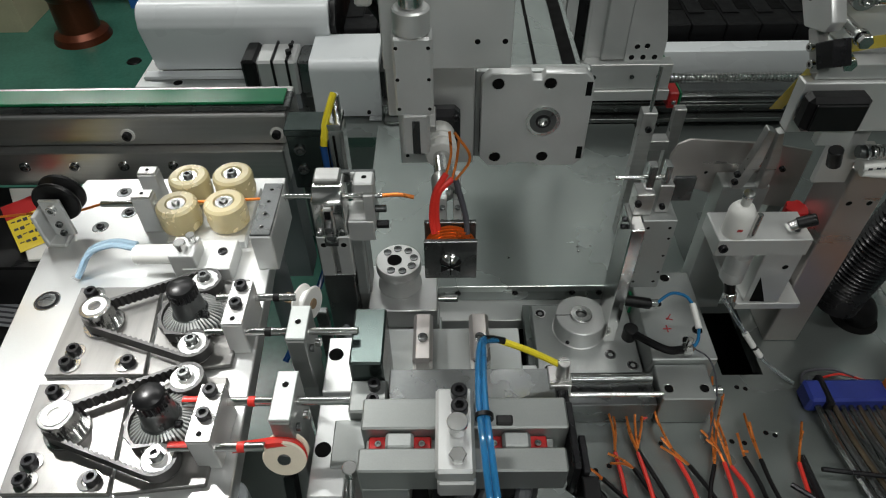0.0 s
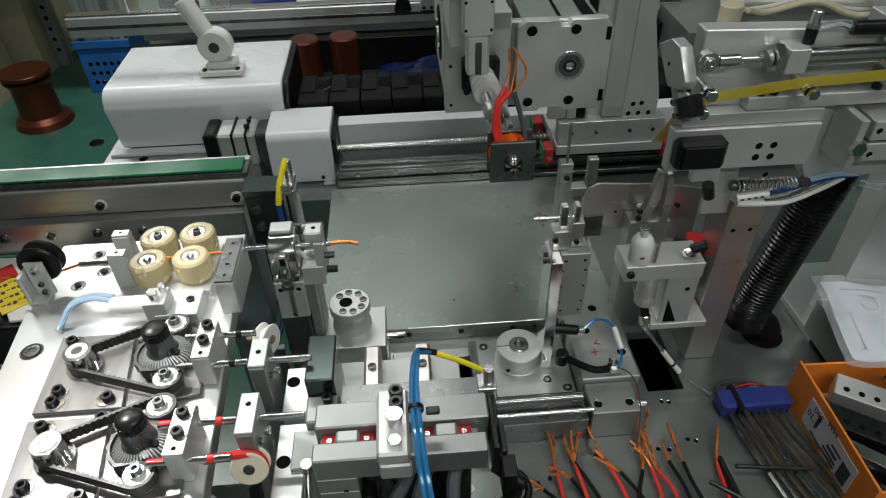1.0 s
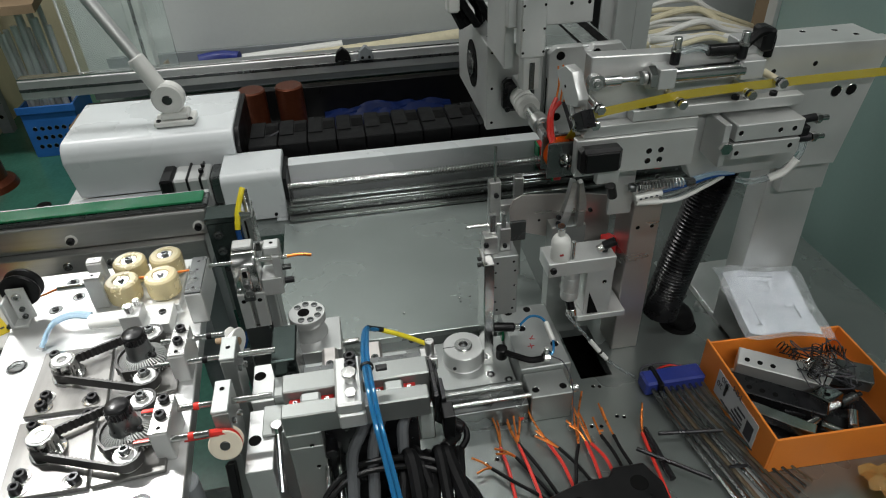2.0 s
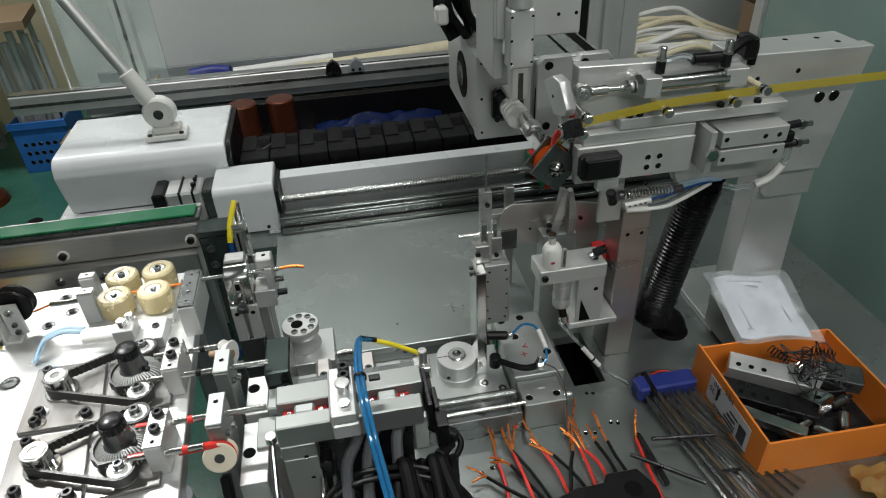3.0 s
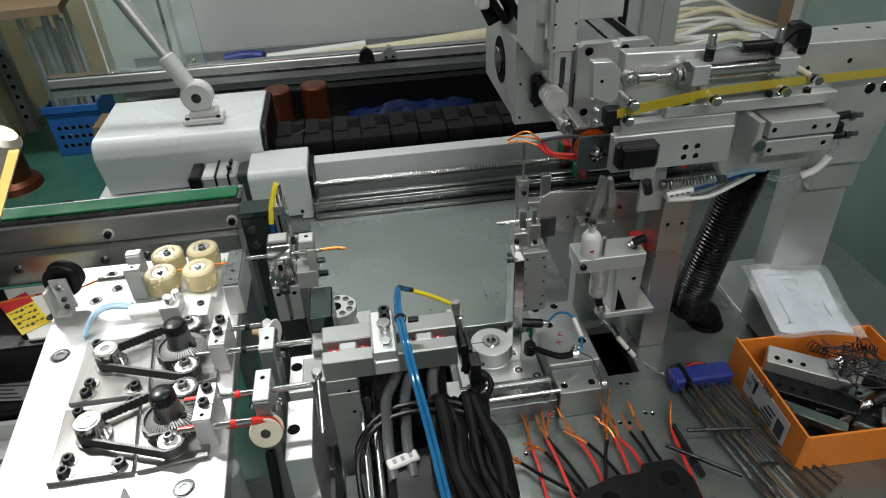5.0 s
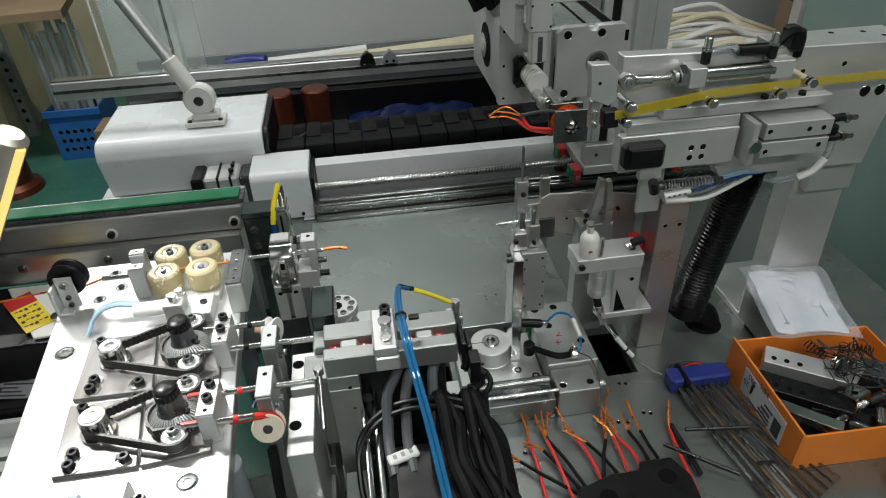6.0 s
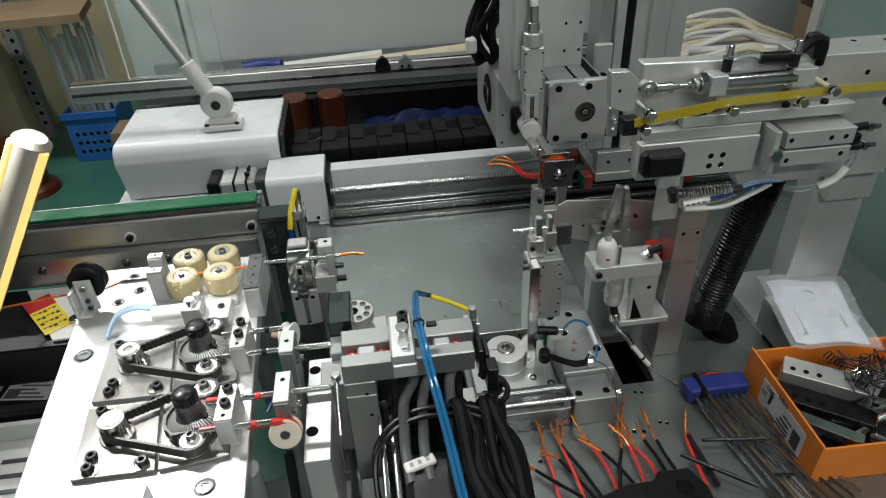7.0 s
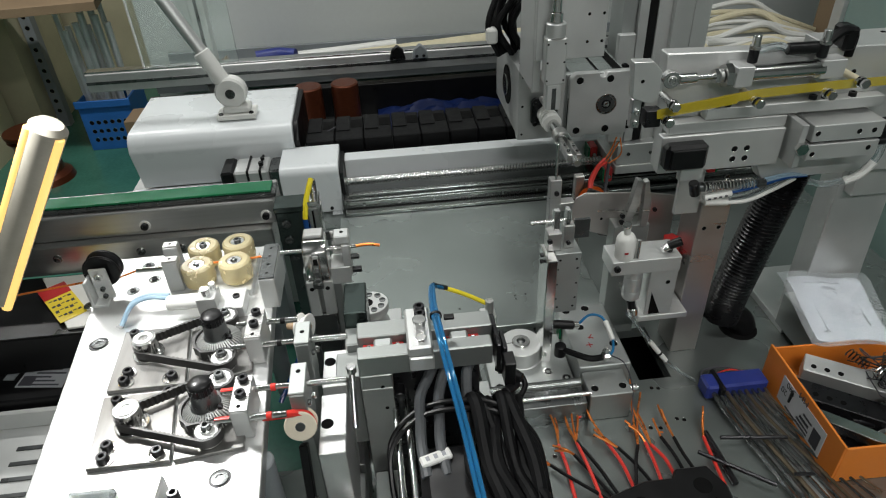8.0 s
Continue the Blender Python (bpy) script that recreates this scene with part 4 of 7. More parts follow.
bt = thing("blue_air_tubes", (0.05, 0.2, 0.15), "two clear blue air tubes with a yellow branch", "air tubes")
for k in range(2):
    part("blue_tube", tube(bmesh.new(), [(0.050 + 0.003 * k, 0.314, 0.268), (0.043, 0.309 - 0.003 * k, 0.277), (0.0385 + 0.003 * k, 0.294 - 0.003 * k, 0.283), (0.036 + 0.004 * k, 0.25, 0.295), (0.0375 + 0.0042 * k, 0.21, 0.302), (0.041 + 0.0042 * k, 0.17, 0.296), (0.050 + 0.0042 * k, 0.11, 0.265), (0.058 + 0.0042 * k, 0.03, 0.225), (0.062 + 0.0042 * k, -0.05, 0.18)], 0.0021, 9), BLUET, bt, "clear blue air tube")
part("elbow", tube(bmesh.new(), [(0.043, 0.309, 0.277), (0.049, 0.314, 0.270), (0.058, 0.315, 0.266)], 0.0027, 9), BLACK, bt, "black elbow")
part("yellow_tube", tube(bmesh.new(), [(0.056, 0.315, 0.266), (0.076, 0.313, 0.257), (0.099, 0.310, 0.244)], 0.0025, 9), YELLOW, bt, "yellow air tube")
part("fitting", disc(bmesh.new(), (0.103, 0.309, 0.230), 0.0048, 0.018), BRUSH, bt)
part("fitting_base", bx(0.093, 0.110, 0.300, 0.318, 0.214, 0.2305), BRUSH, bt)
part("fitting_arm", bx(0.099, 0.107, 0.255, 0.2998, 0.214, 0.226), BLACKM, bt)
part("tie", ring(bmesh.new(), (0.0388, 0.236, 0.2975), 0.0058, 0.0048, 0.003, "-y"), BLACK, bt)
part("tie_tail", bx(0.046, 0.056, 0.230, 0.236, 0.294, 0.298), BLACK, bt)

# ---- fixture with the round collar ----
fx = thing("fixture_plate", (0.18, 0.48, 0.0), "thick bright steel fixture plate with a clamped collar", "fixture plate")
part("plate", bx(0.120, 0.238, 0.428, 0.536, 0.0, 0.024, bev=0.001), ALU_D, fx)
co = part("collar", lathe(bmesh.new(), [(0.013, 0.026), (0.0285, 0.026), (0.0295, 0.025), (0.0295, 0.001), (0.031, 0.0), (0.013, 0.0)], (0.173, 0.498, 0.0245), "z", 44), ALU, fx, "round aluminium shaft collar")
part("bush", ring(bmesh.new(), (0.173, 0.498, 0.0245), 0.0128, 0.0065, 0.029), STEEL, co)
part("bore", disc(bmesh.new(), (0.173, 0.498, 0.0245), 0.0063, 0.024), DKST, co)
part("slit", bx(0.144, 0.161, 0.4975, 0.4985, 0.0246, 0.0508, bev=0), PIT, co)
bolt(fx, 0.155, 0.470, 0.036, 0.0025, 0.002, "-y")
for x, y in ((0.130, 0.522), (0.205, 0.460), (0.132, 0.440), (0.228, 0.445)):
    part("counterbore", ring(bmesh.new(), (x, y, 0.024), 0.0066, 0.0055, 0.0006), STEEL, fx)
    bolt(fx, x, y, 0.0225, 0.0054, 0.002, material=BLACKM)
fb = thing("fixture_block", (0.27, 0.49, 0.0), "bright steel block with dark counterbored holes", "fixture block")
part("block", bx(0.240, 0.312, 0.430, 0.560, 0.0, 0.056, bev=0.0012), ALU_D, fb)
part("front_block", bx(0.243, 0.300, 0.385, 0.4295, 0.0, 0.048, bev=0.0012), SLATE, fb)
for x, y in ((0.252, 0.548), (0.282, 0.550), (0.285, 0.455), (0.300, 0.470), (0.263, 0.510)):
    hole(fb, x, y, 0.056, 0.0058)
for x, y in ((0.252, 0.398), (0.29, 0.398)):
    hole(fb, x, y, 0.048, 0.005)
part("red_mark", bx(0.2655, 0.267, 0.467, 0.477, 0.0561, 0.0565, bev=0), REDINK, fb)
part("red_mark", bx(0.2615, 0.271, 0.4713, 0.4727, 0.0561, 0.0566, bev=0), REDINK, fb)
part("red_mark", bx(-0.005, 0.005, -0.0007, 0.0007, 0.0561, 0.0565, bev=0, m=pose(0.272, 0.489, 0, 0, 0, 55)), REDINK, fb)
part("red_mark", bx(-0.004, 0.004, -0.0007, 0.0007, 0.0561, 0.0566, bev=0, m=pose(0.272, 0.486, 0, 0, 0, -20)), REDINK, fb)
part("green_tab", bx(0.236, 0.2395, 0.520, 0.536, 0.026, 0.05), GREENP, fb)
pc = thing("pin_cylinder", (0.18, 0.4, 0.0), "slim steel twin rod cylinder beside the fixture", "air cylinder")
part("barrel", rod(bmesh.new(), (0.100, 0.410, 0.050), (0.236, 0.410, 0.050), 0.0065), BEDST, pc)
part("rod", rod(bmesh.new(), (0.100, 0.392, 0.047), (0.245, 0.392, 0.047), 0.0030), STEEL, pc)
part("rod_end", rod(bmesh.new(), (0.300, 0.404, 0.034), (0.314, 0.404, 0.034), 0.006), STEEL, pc)
part("mount", bx(0.094, 0.112, 0.385, 0.420, 0.0, 0.062), ALU_D, pc)
part("base", bx(0.112, 0.240, 0.386, 0.426, 0.0, 0.036), DKST, pc)

# ---- upright blade holder ----
ub = thing("blade_holder", (0.22, 0.5, 0.024), "tall polished steel upright with clamps at its top", "blade holder")
part("upright", bx(0.199, 0.213, 0.478, 0.520, 0.0245, 0.205, bev=0.001), STEEL, ub)
part("side_block", bx(0.2135, 0.248, 0.492, 0.524, 0.105, 0.205), ALU_D, ub, "dull ground steel block")
for x in (0.2175, 0.244):
    for z in (0.13, 0.155, 0.18):
        hole(ub, x, 0.492, z, 0.0015, "-y")
part("top_clamp", bx(0.204, 0.222, 0.500, 0.520, 0.2055, 0.232), BRUSH, ub)
part("top_clamp", bx(0.226, 0.240, 0.504, 0.522, 0.2055, 0.240), BRUSH, ub)
part("cross_pin", rod(bmesh.new(), (0.182, 0.512, 0.2445), (0.236, 0.512, 0.2445), 0.0026), STEEL, ub)
part("jaw", bx(0.212, 0.220, 0.506, 0.516, 0.2325, 0.262), STEEL, ub)
part("jaw", bx(0.228, 0.234, 0.506, 0.518, 0.2405, 0.262), STEEL, ub)
part("side_fin", bx(0.2405, 0.262, 0.510, 0.514, 0.215, 0.245), DKST, ub)
for z in (0.192, 0.202):
    bolt(ub, 0.1985 - 0.004, 0.498, z, 0.003, 0.004, "x", BLACKM)
for x in (0.220, 0.242):
    for z in (0.115, 0.195):
        hole(ub, x, 0.492, z, 0.0017, "-y")
bolt(ub, 0.206, 0.500, 0.222, 0.0035, 0.004, "-y")
bolt(ub, 0.232, 0.504, 0.215, 0.003, 0.004, "-y")
ft = thing("vacuum_fitting", (0.23, 0.48, 0.03), "black air fitting with blue and white tubing", "air fitting")
part("fitting", rod(bmesh.new(), (0.214, 0.488, 0.088), (0.244, 0.486, 0.084), 0.0065), BLACK, ft)
part("plug", rod(bmesh.new(), (0.244, 0.486, 0.084), (0.252, 0.486, 0.083), 0.005), STEEL, ft)
part("blue_tube", tube(bmesh.new(), [(0.25, 0.486, 0.083), (0.268, 0.494, 0.092), (0.282, 0.488, 0.094), (0.289, 0.478, 0.090)], 0.0018), BLUET, ft, "clear blue air tube")
part("white_sleeve", rod(bmesh.new(), (0.288, 0.480, 0.091), (0.292, 0.455, 0.078), 0.0036), WPLAS, ft)
part("lower_tube", tube(bmesh.new(), [(0.292, 0.455, 0.078), (0.290, 0.445, 0.070), (0.284, 0.438, 0.066)], 0.0018), BLUET, ft, "clear blue air tube")
part("black_hose", tube(bmesh.new(), [(0.222, 0.462, 0.064), (0.236, 0.446, 0.068), (0.255, 0.434, 0.068), (0.274, 0.436, 0.066)], 0.0046), RUBBER, ft, "short black hose")
part("hose_root", disc(bmesh.new(), (0.221, 0.463, 0.052), 0.008, 0.018), BLACK, ft)
part("connector", bx(0.271, 0.284, 0.430, 0.443, 0.060, 0.073, bev=0.003), STEEL, ft)
part("connector_stud", disc(bmesh.new(), (0.277, 0.437, 0.073), 0.0035, 0.010), STEEL, ft)
part("thin_wire", tube(bmesh.new(), [(0.284, 0.436, 0.068), (0.298, 0.42, 0.066), (0.302, 0.392, 0.045), (0.290, 0.352, 0.012)], 0.0009), INK, ft)

# ---- pin stand, bent sheet ----
ps = thing("pin_stand", (0.26, 0.67, 0.012), "slim steel pin standing in a small bracket", "pin stand")
part("pin", rod(bmesh.new(), (0.260, 0.676, 0.20), (0.260, 0.676, 0.272), 0.0022), STEEL, ps)
part("bracket", bx(0.251, 0.269, 0.672, 0.688, 0.012, 0.212), BRUSH, ps)
part("bracket", bx(0.296, 0.310, 0.690, 0.702, 0.012, 0.205), BRUSH, ps)
part("arm", bx(0.2695, 0.2955, 0.682, 0.70, 0.15, 0.164), BRUSH, ps)
bolt(ps, 0.261, 0.672, 0.190, 0.004, 0.004, "-y")
bs = thing("chute_sheet", (0.32, 0.58, 0.0), "bent grey sheet metal chute with rounded corner", "chute")
pts = [(0.259, 0.188), (0.257, 0.222), (0.262, 0.236), (0.274, 0.243), (0.36, 0.236), (0.408, 0.226), (0.408, 0.146), (0.35, 0.156)]
part("sheet", prism(bmesh.new(), pts, 0.576, 0.579, "y", bev=0.0005), PINKST, bs)
part("leg", bx(0.388, 0.405, 0.5795, 0.60, 0.0, 0.17), ALU_D, bs)
hole(bs, 0.301, 0.576, 0.199, 0.002, "-y")

# ---- nozzle stand ----
ns = thing("nozzle_stand", (0.33, 0.48, 0.0), "white air nozzle on a bright L-shaped bracket", "nozzle stand")
part("bracket", bx(0.270, 0.362, 0.458, 0.500, 0.188, 0.210, bev=0.001), ALU, ns)
part("upright", bx(0.326, 0.364, 0.464, 0.512, 0.110, 0.1875, bev=0.001), ALU, ns)
part("recess", prism(bmesh.new(), [(0.332, 0.112), (0.332, 0.150), (0.348, 0.112)], 0.4632, 0.4642, "y", 0), PIT, ns)
part("foot", bx(0.318, 0.388, 0.462, 0.545, 0.100, 0.1095), ALU, ns)
part("nozzle", lathe(bmesh.new(), [(0, 0), (0.0125, 0), (0.0128, 0.002), (0.0128, 0.026), (0.0115, 0.030), (0.009, 0.034), (0.006, 0.036), (0, 0.036)], (0.288, 0.470, 0.2105), "z", 28), WPLAS, ns, "white nozzle body")
part("nozzle_tip", rod(bmesh.new(), (0.288, 0.470, 0.244), (0.2850, 0.466, 0.262), 0.0046, 14), WPLAS, ns, "slanted white nozzle tip")
part("tip_ring", rod(bmesh.new(), (0.2852, 0.4665, 0.2595), (0.2847, 0.4655, 0.2635), 0.0056, 16), STEEL, ns)
part("nozzle_mark", bx(0.283, 0.288, 0.4568, 0.4572, 0.222, 0.225, bev=0), REDINK, ns)
part("nozzle_screw", disc(bmesh.new(), (0.303, 0.464, 0.2105), 0.003, 0.028), STEEL, ns)
part("bottle", lathe(bmesh.new(), [(0, 0), (0.010, 0), (0.0122, 0.003), (0.0122, 0.013), (0.0112, 0.015), (0.0122, 0.017), (0.0122, 0.036), (0.0112, 0.038), (0.0122, 0.040), (0.0122, 0.052), (0, 0.0525)], (0.308, 0.476, 0.135), "z", 28), ALU, ns)
part("fitting", rod(bmesh.new(), (0.308, 0.475, 0.134), (0.312, 0.468, 0.112), 0.006), BLACK, ns)
part("fitting_ring", rod(bmesh.new(), (0.311, 0.470, 0.120), (0.312, 0.467, 0.110), 0.0072), STEEL, ns)
part("clear_tube", tube(bmesh.new(), [(0.300, 0.458, 0.122), (0.318, 0.456, 0.096), (0.338, 0.454, 0.068), (0.362, 0.446, 0.036), (0.384, 0.437, 0.018), (0.402, 0.425, 0.0105)], 0.0022), CLEART, ns, "clear air tube")
part("sleeve", rod(bmesh.new(), (0.338, 0.454, 0.068), (0.352, 0.4495, 0.049), 0.0036), WPLAS, ns)
part("sleeve", rod(bmesh.new(), (0.354, 0.449, 0.0465), (0.363, 0.4455, 0.0355), 0.0036), WPLAS, ns)
part("sleeve_band", rod(bmesh.new(), (0.352, 0.4495, 0.049), (0.354, 0.449, 0.0465), 0.0042), BLACK, ns)
part("elbow", rod(bmesh.new(), (0.346, 0.470, 0.2205), (0.362, 0.468, 0.228), 0.006), BLACK, ns)
part("elbow_tip", rod(bmesh.new(), (0.338, 0.468, 0.217), (0.347, 0.470, 0.2205), 0.005), STEEL, ns)
bolt(ns, 0.276, 0.458, 0.200, 0.0045, 0.004, "-y")
bolt(ns, 0.350, 0.474, 0.210, 0.005, 0.006)
hole(ns, 0.352, 0.464, 0.165, 0.003, "-y")
ns.location += Vector((0.012, 0.008, -0.008))
nj = thing("blow_jet", (0.33, 0.56, 0.0), "flat steel jaw pair behind the nozzle", "jaw")
part("jaw", prism(bmesh.new(), [(0.318, 0.20), (0.330, 0.20), (0.340, 0.235), (0.342, 0.272), (0.334, 0.275), (0.328, 0.24)], 0.545, 0.556, "y"), BRUSH, nj)
part("jaw", prism(bmesh.new(), [(0.346, 0.20), (0.356, 0.20), (0.358, 0.235), (0.350, 0.272), (0.344, 0.27), (0.346, 0.235)], 0.545, 0.556, "y"), BRUSH, nj)
part("holder", bx(0.312, 0.362, 0.55, 0.575, 0.0, 0.2), ALU_D, nj)
for z in (0.222, 0.212):
    bolt(nj, 0.318, 0.545, z, 0.0035, 0.004, "-y")
bolt(nj, 0.364, 0.548, 0.226, 0.003, 0.004, "-y")
vk = thing("valve_knob", (0.39, 0.54, 0.1), "red lobed valve knob on a short stem", "valve knob")
part("stem", disc(bmesh.new(), (0.392, 0.536, 0.1016), 0.006, 0.058), DKST, vk)
part("knob", cogs(bmesh.new(), (0.392, 0.536), 0.0125, 0.002, 6, 0.160, 0.182), REDP, vk)

# ---- post with spring ----
pt_ = thing("spring_post", (0.42, 0.5, 0.0), "upright ground steel post with coil spring on top", "post")
part("post", bx(0.402, 0.442, 0.496, 0.545, 0.0, 0.262, bev=0.0012), PINKST, pt_)
part("top_plate", bx(0.368, 0.400, 0.500, 0.506, 0.245, 0.315), ALU, pt_)
part("anchor", rod(bmesh.new(), (0.388, 0.490, 0.290), (0.402, 0.488, 0.290), 0.006), DKST, pt_)
part("anchor", rod(bmesh.new(), (0.462, 0.488, 0.289), (0.474, 0.488, 0.289), 0.006), DKST, pt_)
sp_pts = []
for i in range(15 * 10 + 1):
    w = 2 * math.pi * i / 10
    sp_pts.append((0.392 + 0.066 * i / 150, 0.486 + 0.006 * math.cos(w), 0.292 + 0.006 * math.sin(w)))
part("spring", tube(bmesh.new(), sp_pts, 0.0011, 6, 1), STEEL, pt_, "bright coil spring")
for x in (0.412, 0.432):
    hole(pt_, x, 0.496, 0.222, 0.0028, "-y")
part("cable_tube", tube(bmesh.new(), [(0.402, 0.488, 0.272), (0.43, 0.486, 0.269), (0.455, 0.486, 0.272), (0.49, 0.49, 0.285), (0.52, 0.50, 0.290)], 0.0024), CLEART, pt_, "white and clear cable")
part("sleeve", rod(bmesh.new(), (0.398, 0.485, 0.270), (0.428, 0.484, 0.268), 0.0046), WPLAS, pt_)
part("cable_tube", tube(bmesh.new(), [(0.43, 0.487, 0.274), (0.455, 0.488, 0.278), (0.49, 0.492, 0.291), (0.522, 0.50, 0.295)], 0.0024), CLEART, pt_, "clear air tube")
part("cable_tube", tube(bmesh.new(), [(0.428, 0.482, 0.268), (0.455, 0.481, 0.270), (0.49, 0.486, 0.281), (0.52, 0.498, 0.285)], 0.0026), WPLAS, pt_, "white cable")

# ---- corrugated black hose ----
hz = thing("corrugated_hose", (0.52, 0.53, 0.0), "thick black corrugated hose standing in a table hole", "hose")
part("hose", tube(bmesh.new(), [(0.545, 0.545, 0.285), (0.538, 0.543, 0.25), (0.524, 0.540, 0.19), (0.509, 0.537, 0.12), (0.497, 0.535, 0.06), (0.494, 0.535, 0.026)], 0.0240, 24, 8, 0.0036, 3), HOSE, hz)
part("foot", tube(bmesh.new(), [(0.498, 0.536, 0.052), (0.508, 0.535, 0.030), (0.525, 0.533, 0.018), (0.533, 0.532, 0.002)], 0.0205, 20, 6), RUBBER, hz)
# flat near-black disc on the table, painted as the shaded hole
part("hole_rim", lathe(bmesh.new(), [(0.0285, 0), (0.028, 0.0006), (0.0, 0.0003)], (0.527, 0.532, 0.0), "z", 32), PIT, hz)

# ---- arm plate on the right with slide, cylinder and film ----
arm = thing("arm_plate", (0.52, 0.5, 0.0), "large blasted aluminium arm plate on a wide leg", "machine arm")
part("plate", prism(bmesh.new(), [(0.330, 0.318), (0.46, 0.312), (0.47, 0.292), (0.672, 0.290), (0.695, 0.452), (0.50, 0.456), (0.322, 0.462), (0.322, 0.41), (0.330, 0.405)], 0.492, 0.512, "y", 0.0012), ALU, arm)
part("top_ledge", bx(0.53, 0.70, 0.5125, 0.57, 0.425, 0.447), ALU, arm)
part("leg", prism(bmesh.new(), [(0.612, 0.0125), (0.700, 0.0125), (0.690, 0.289), (0.612, 0.289)], 0.530, 0.570, "y", 0.001), ALU, arm)
part("leg_foot", bx(0.585, 0.745, 0.510, 0.66, 0.0, 0.012), ALU, arm)
part("leg_arm", bx(0.62, 0.685, 0.5125, 0.5295, 0.24, 0.288), ALU, arm)
part("leg_seam", bx(0.612, 0.690, 0.5288, 0.5297, 0.2885, 0.2893, bev=0), DKST, arm)
for x in (0.62, 0.655, 0.69):
    hole(arm, x, 0.521, 0.012, 0.004)
for x in (0.640, 0.660):
    hole(arm, x, 0.492, 0.392, 0.0068, "-y")
for x, y in ((0.56, 0.55), (0.62, 0.555), (0.66, 0.55), (0.675, 0.53)):
    hole(arm, x, y, 0.447, 0.0035)
for x, z in ((0.548, 0.425), (0.425, 0.30), (0.60, 0.43)):
    hole(arm, x, 0.492, z, 0.003, "-y")

asl = thing("arm_slide", (0.42, 0.47, 0.31), "aluminium slide plate with four holes and a black sensor", "slide plate")
part("slide_plate", bx(0.322, 0.470, 0.470, 0.484, 0.325, 0.372, bev=0.001), ALU, asl)
part("upper_bar", bx(0.330, 0.470, 0.474, 0.4915, 0.3725, 0.386), ALU, asl)
for x in (0.412, 0.427):
    for z in (0.337, 0.350):
        hole(asl, x, 0.470, z, 0.0036, "-y")
sn = part("sensor", bx(0.322, 0.372, 0.452, 0.4695, 0.336, 0.368, bev=0.004), BLACK, asl, "glossy black sensor body")
part("sensor_lid", bx(0.327, 0.367, 0.449, 0.4518, 0.340, 0.364, bev=0.0012), BLACK, sn)
part("sensor_clip", bx(0.346, 0.374, 0.46, 0.4695, 0.318, 0.3355), ALU, asl)
part("sensor_plug", rod(bmesh.new(), (0.362, 0.455, 0.318), (0.368, 0.458, 0.300), 0.006), BLACK, asl)
rail = thing("slide_rail", (0.5, 0.48, 0.36), "long aluminium slide rail with screws along it", "slide rail")
part("rail", bx(0.372, 0.585, 0.476, 0.4915, 0.3865, 0.400, bev=0.0008), ALU, rail)
for x in (0.385, 0.398, 0.500, 0.515, 0.548):
    bolt(rail, x, 0.482, 0.400, 0.0045, 0.005)
gc = thing("guided_cylinder", (0.53, 0.47, 0.33), "flat aluminium guided cylinder with end stop", "air cylinder")
part("body", bx(0.492, 0.578, 0.452, 0.4915, 0.336, 0.356, bev=0.001), ALU, gc)
part("upper_body", bx(0.492, 0.578, 0.452, 0.4915, 0.359, 0.380, bev=0.001), ALU, gc)
part("core", bx(0.494, 0.576, 0.456, 0.491, 0.3563, 0.3587), DKST, gc)
part("end_plate", bx(0.474, 0.482, 0.448, 0.4915, 0.330, 0.384), ALU, gc)
part("stop_nut", disc(bmesh.new(), (0.478, 0.4478, 0.356), 0.008, 0.006, "-y", 6), STEEL, gc)
for x, z in ((0.498, 0.370), (0.548, 0.369), (0.566, 0.369), (0.498, 0.344), (0.566, 0.347)):
    hole(gc, x, 0.452, z, 0.003, "-y")
part("end_fitting", rod(bmesh.new(), (0.578, 0.465, 0.372), (0.600, 0.465, 0.374), 0.005), BLACKM, gc)
part("end_fitting", rod(bmesh.new(), (0.578, 0.465, 0.348), (0.598, 0.462, 0.350), 0.0055), BLACKM, gc)
part("cable", tube(bmesh.new(), [(0.592, 0.462, 0.35), (0.590, 0.462, 0.325), (0.572, 0.466, 0.300), (0.545, 0.474, 0.288), (0.53, 0.485, 0.287)], 0.0042), CLEART, gc, "white printed cable")
part("sleeve", tube(bmesh.new(), [(0.588, 0.460, 0.322), (0.577, 0.462, 0.305), (0.562, 0.466, 0.295)], 0.0052), WPLAS, gc)
mc = thing("mini_cylinder", (0.45, 0.47, 0.44), "slim round steel air cylinder along the arm", "air cylinder")
part("barrel", rod(bmesh.new(), (0.403, 0.478, 0.438), (0.498, 0.478, 0.438), 0.0092, 24), STEEL, mc)
part("nose_block", bx(0.392, 0.412, 0.466, 0.4915, 0.427, 0.450), ALU, mc)
part("nut", lathe(bmesh.new(), [(0, 0), (0.0135, 0), (0.0135, 0.008), (0, 0.008)], (0.383, 0.478, 0.438), "x", 6), STEEL, mc)
part("tail_block", bx(0.492, 0.520, 0.470, 0.4915, 0.428, 0.449), ALU, mc)
part("rod", rod(bmesh.new(), (0.345, 0.478, 0.438), (0.386, 0.478, 0.438), 0.0035), STEEL, mc)
part("clevis", rod(bmesh.new(), (0.332, 0.478, 0.438), (0.352, 0.478, 0.438), 0.0065), STEEL, mc)
part("rod_eye", ring(bmesh.new(), (0.324, 0.485, 0.438), 0.0095, 0.0055, 0.010, "-y"), STEEL, mc)
part("eye_washer", disc(bmesh.new(), (0.324, 0.4855, 0.438), 0.0052, 0.011, "-y"), ALU, mc)
bolt(mc, 0.324, 0.4744, 0.438, 0.0044, 0.004, "-y", STEEL)
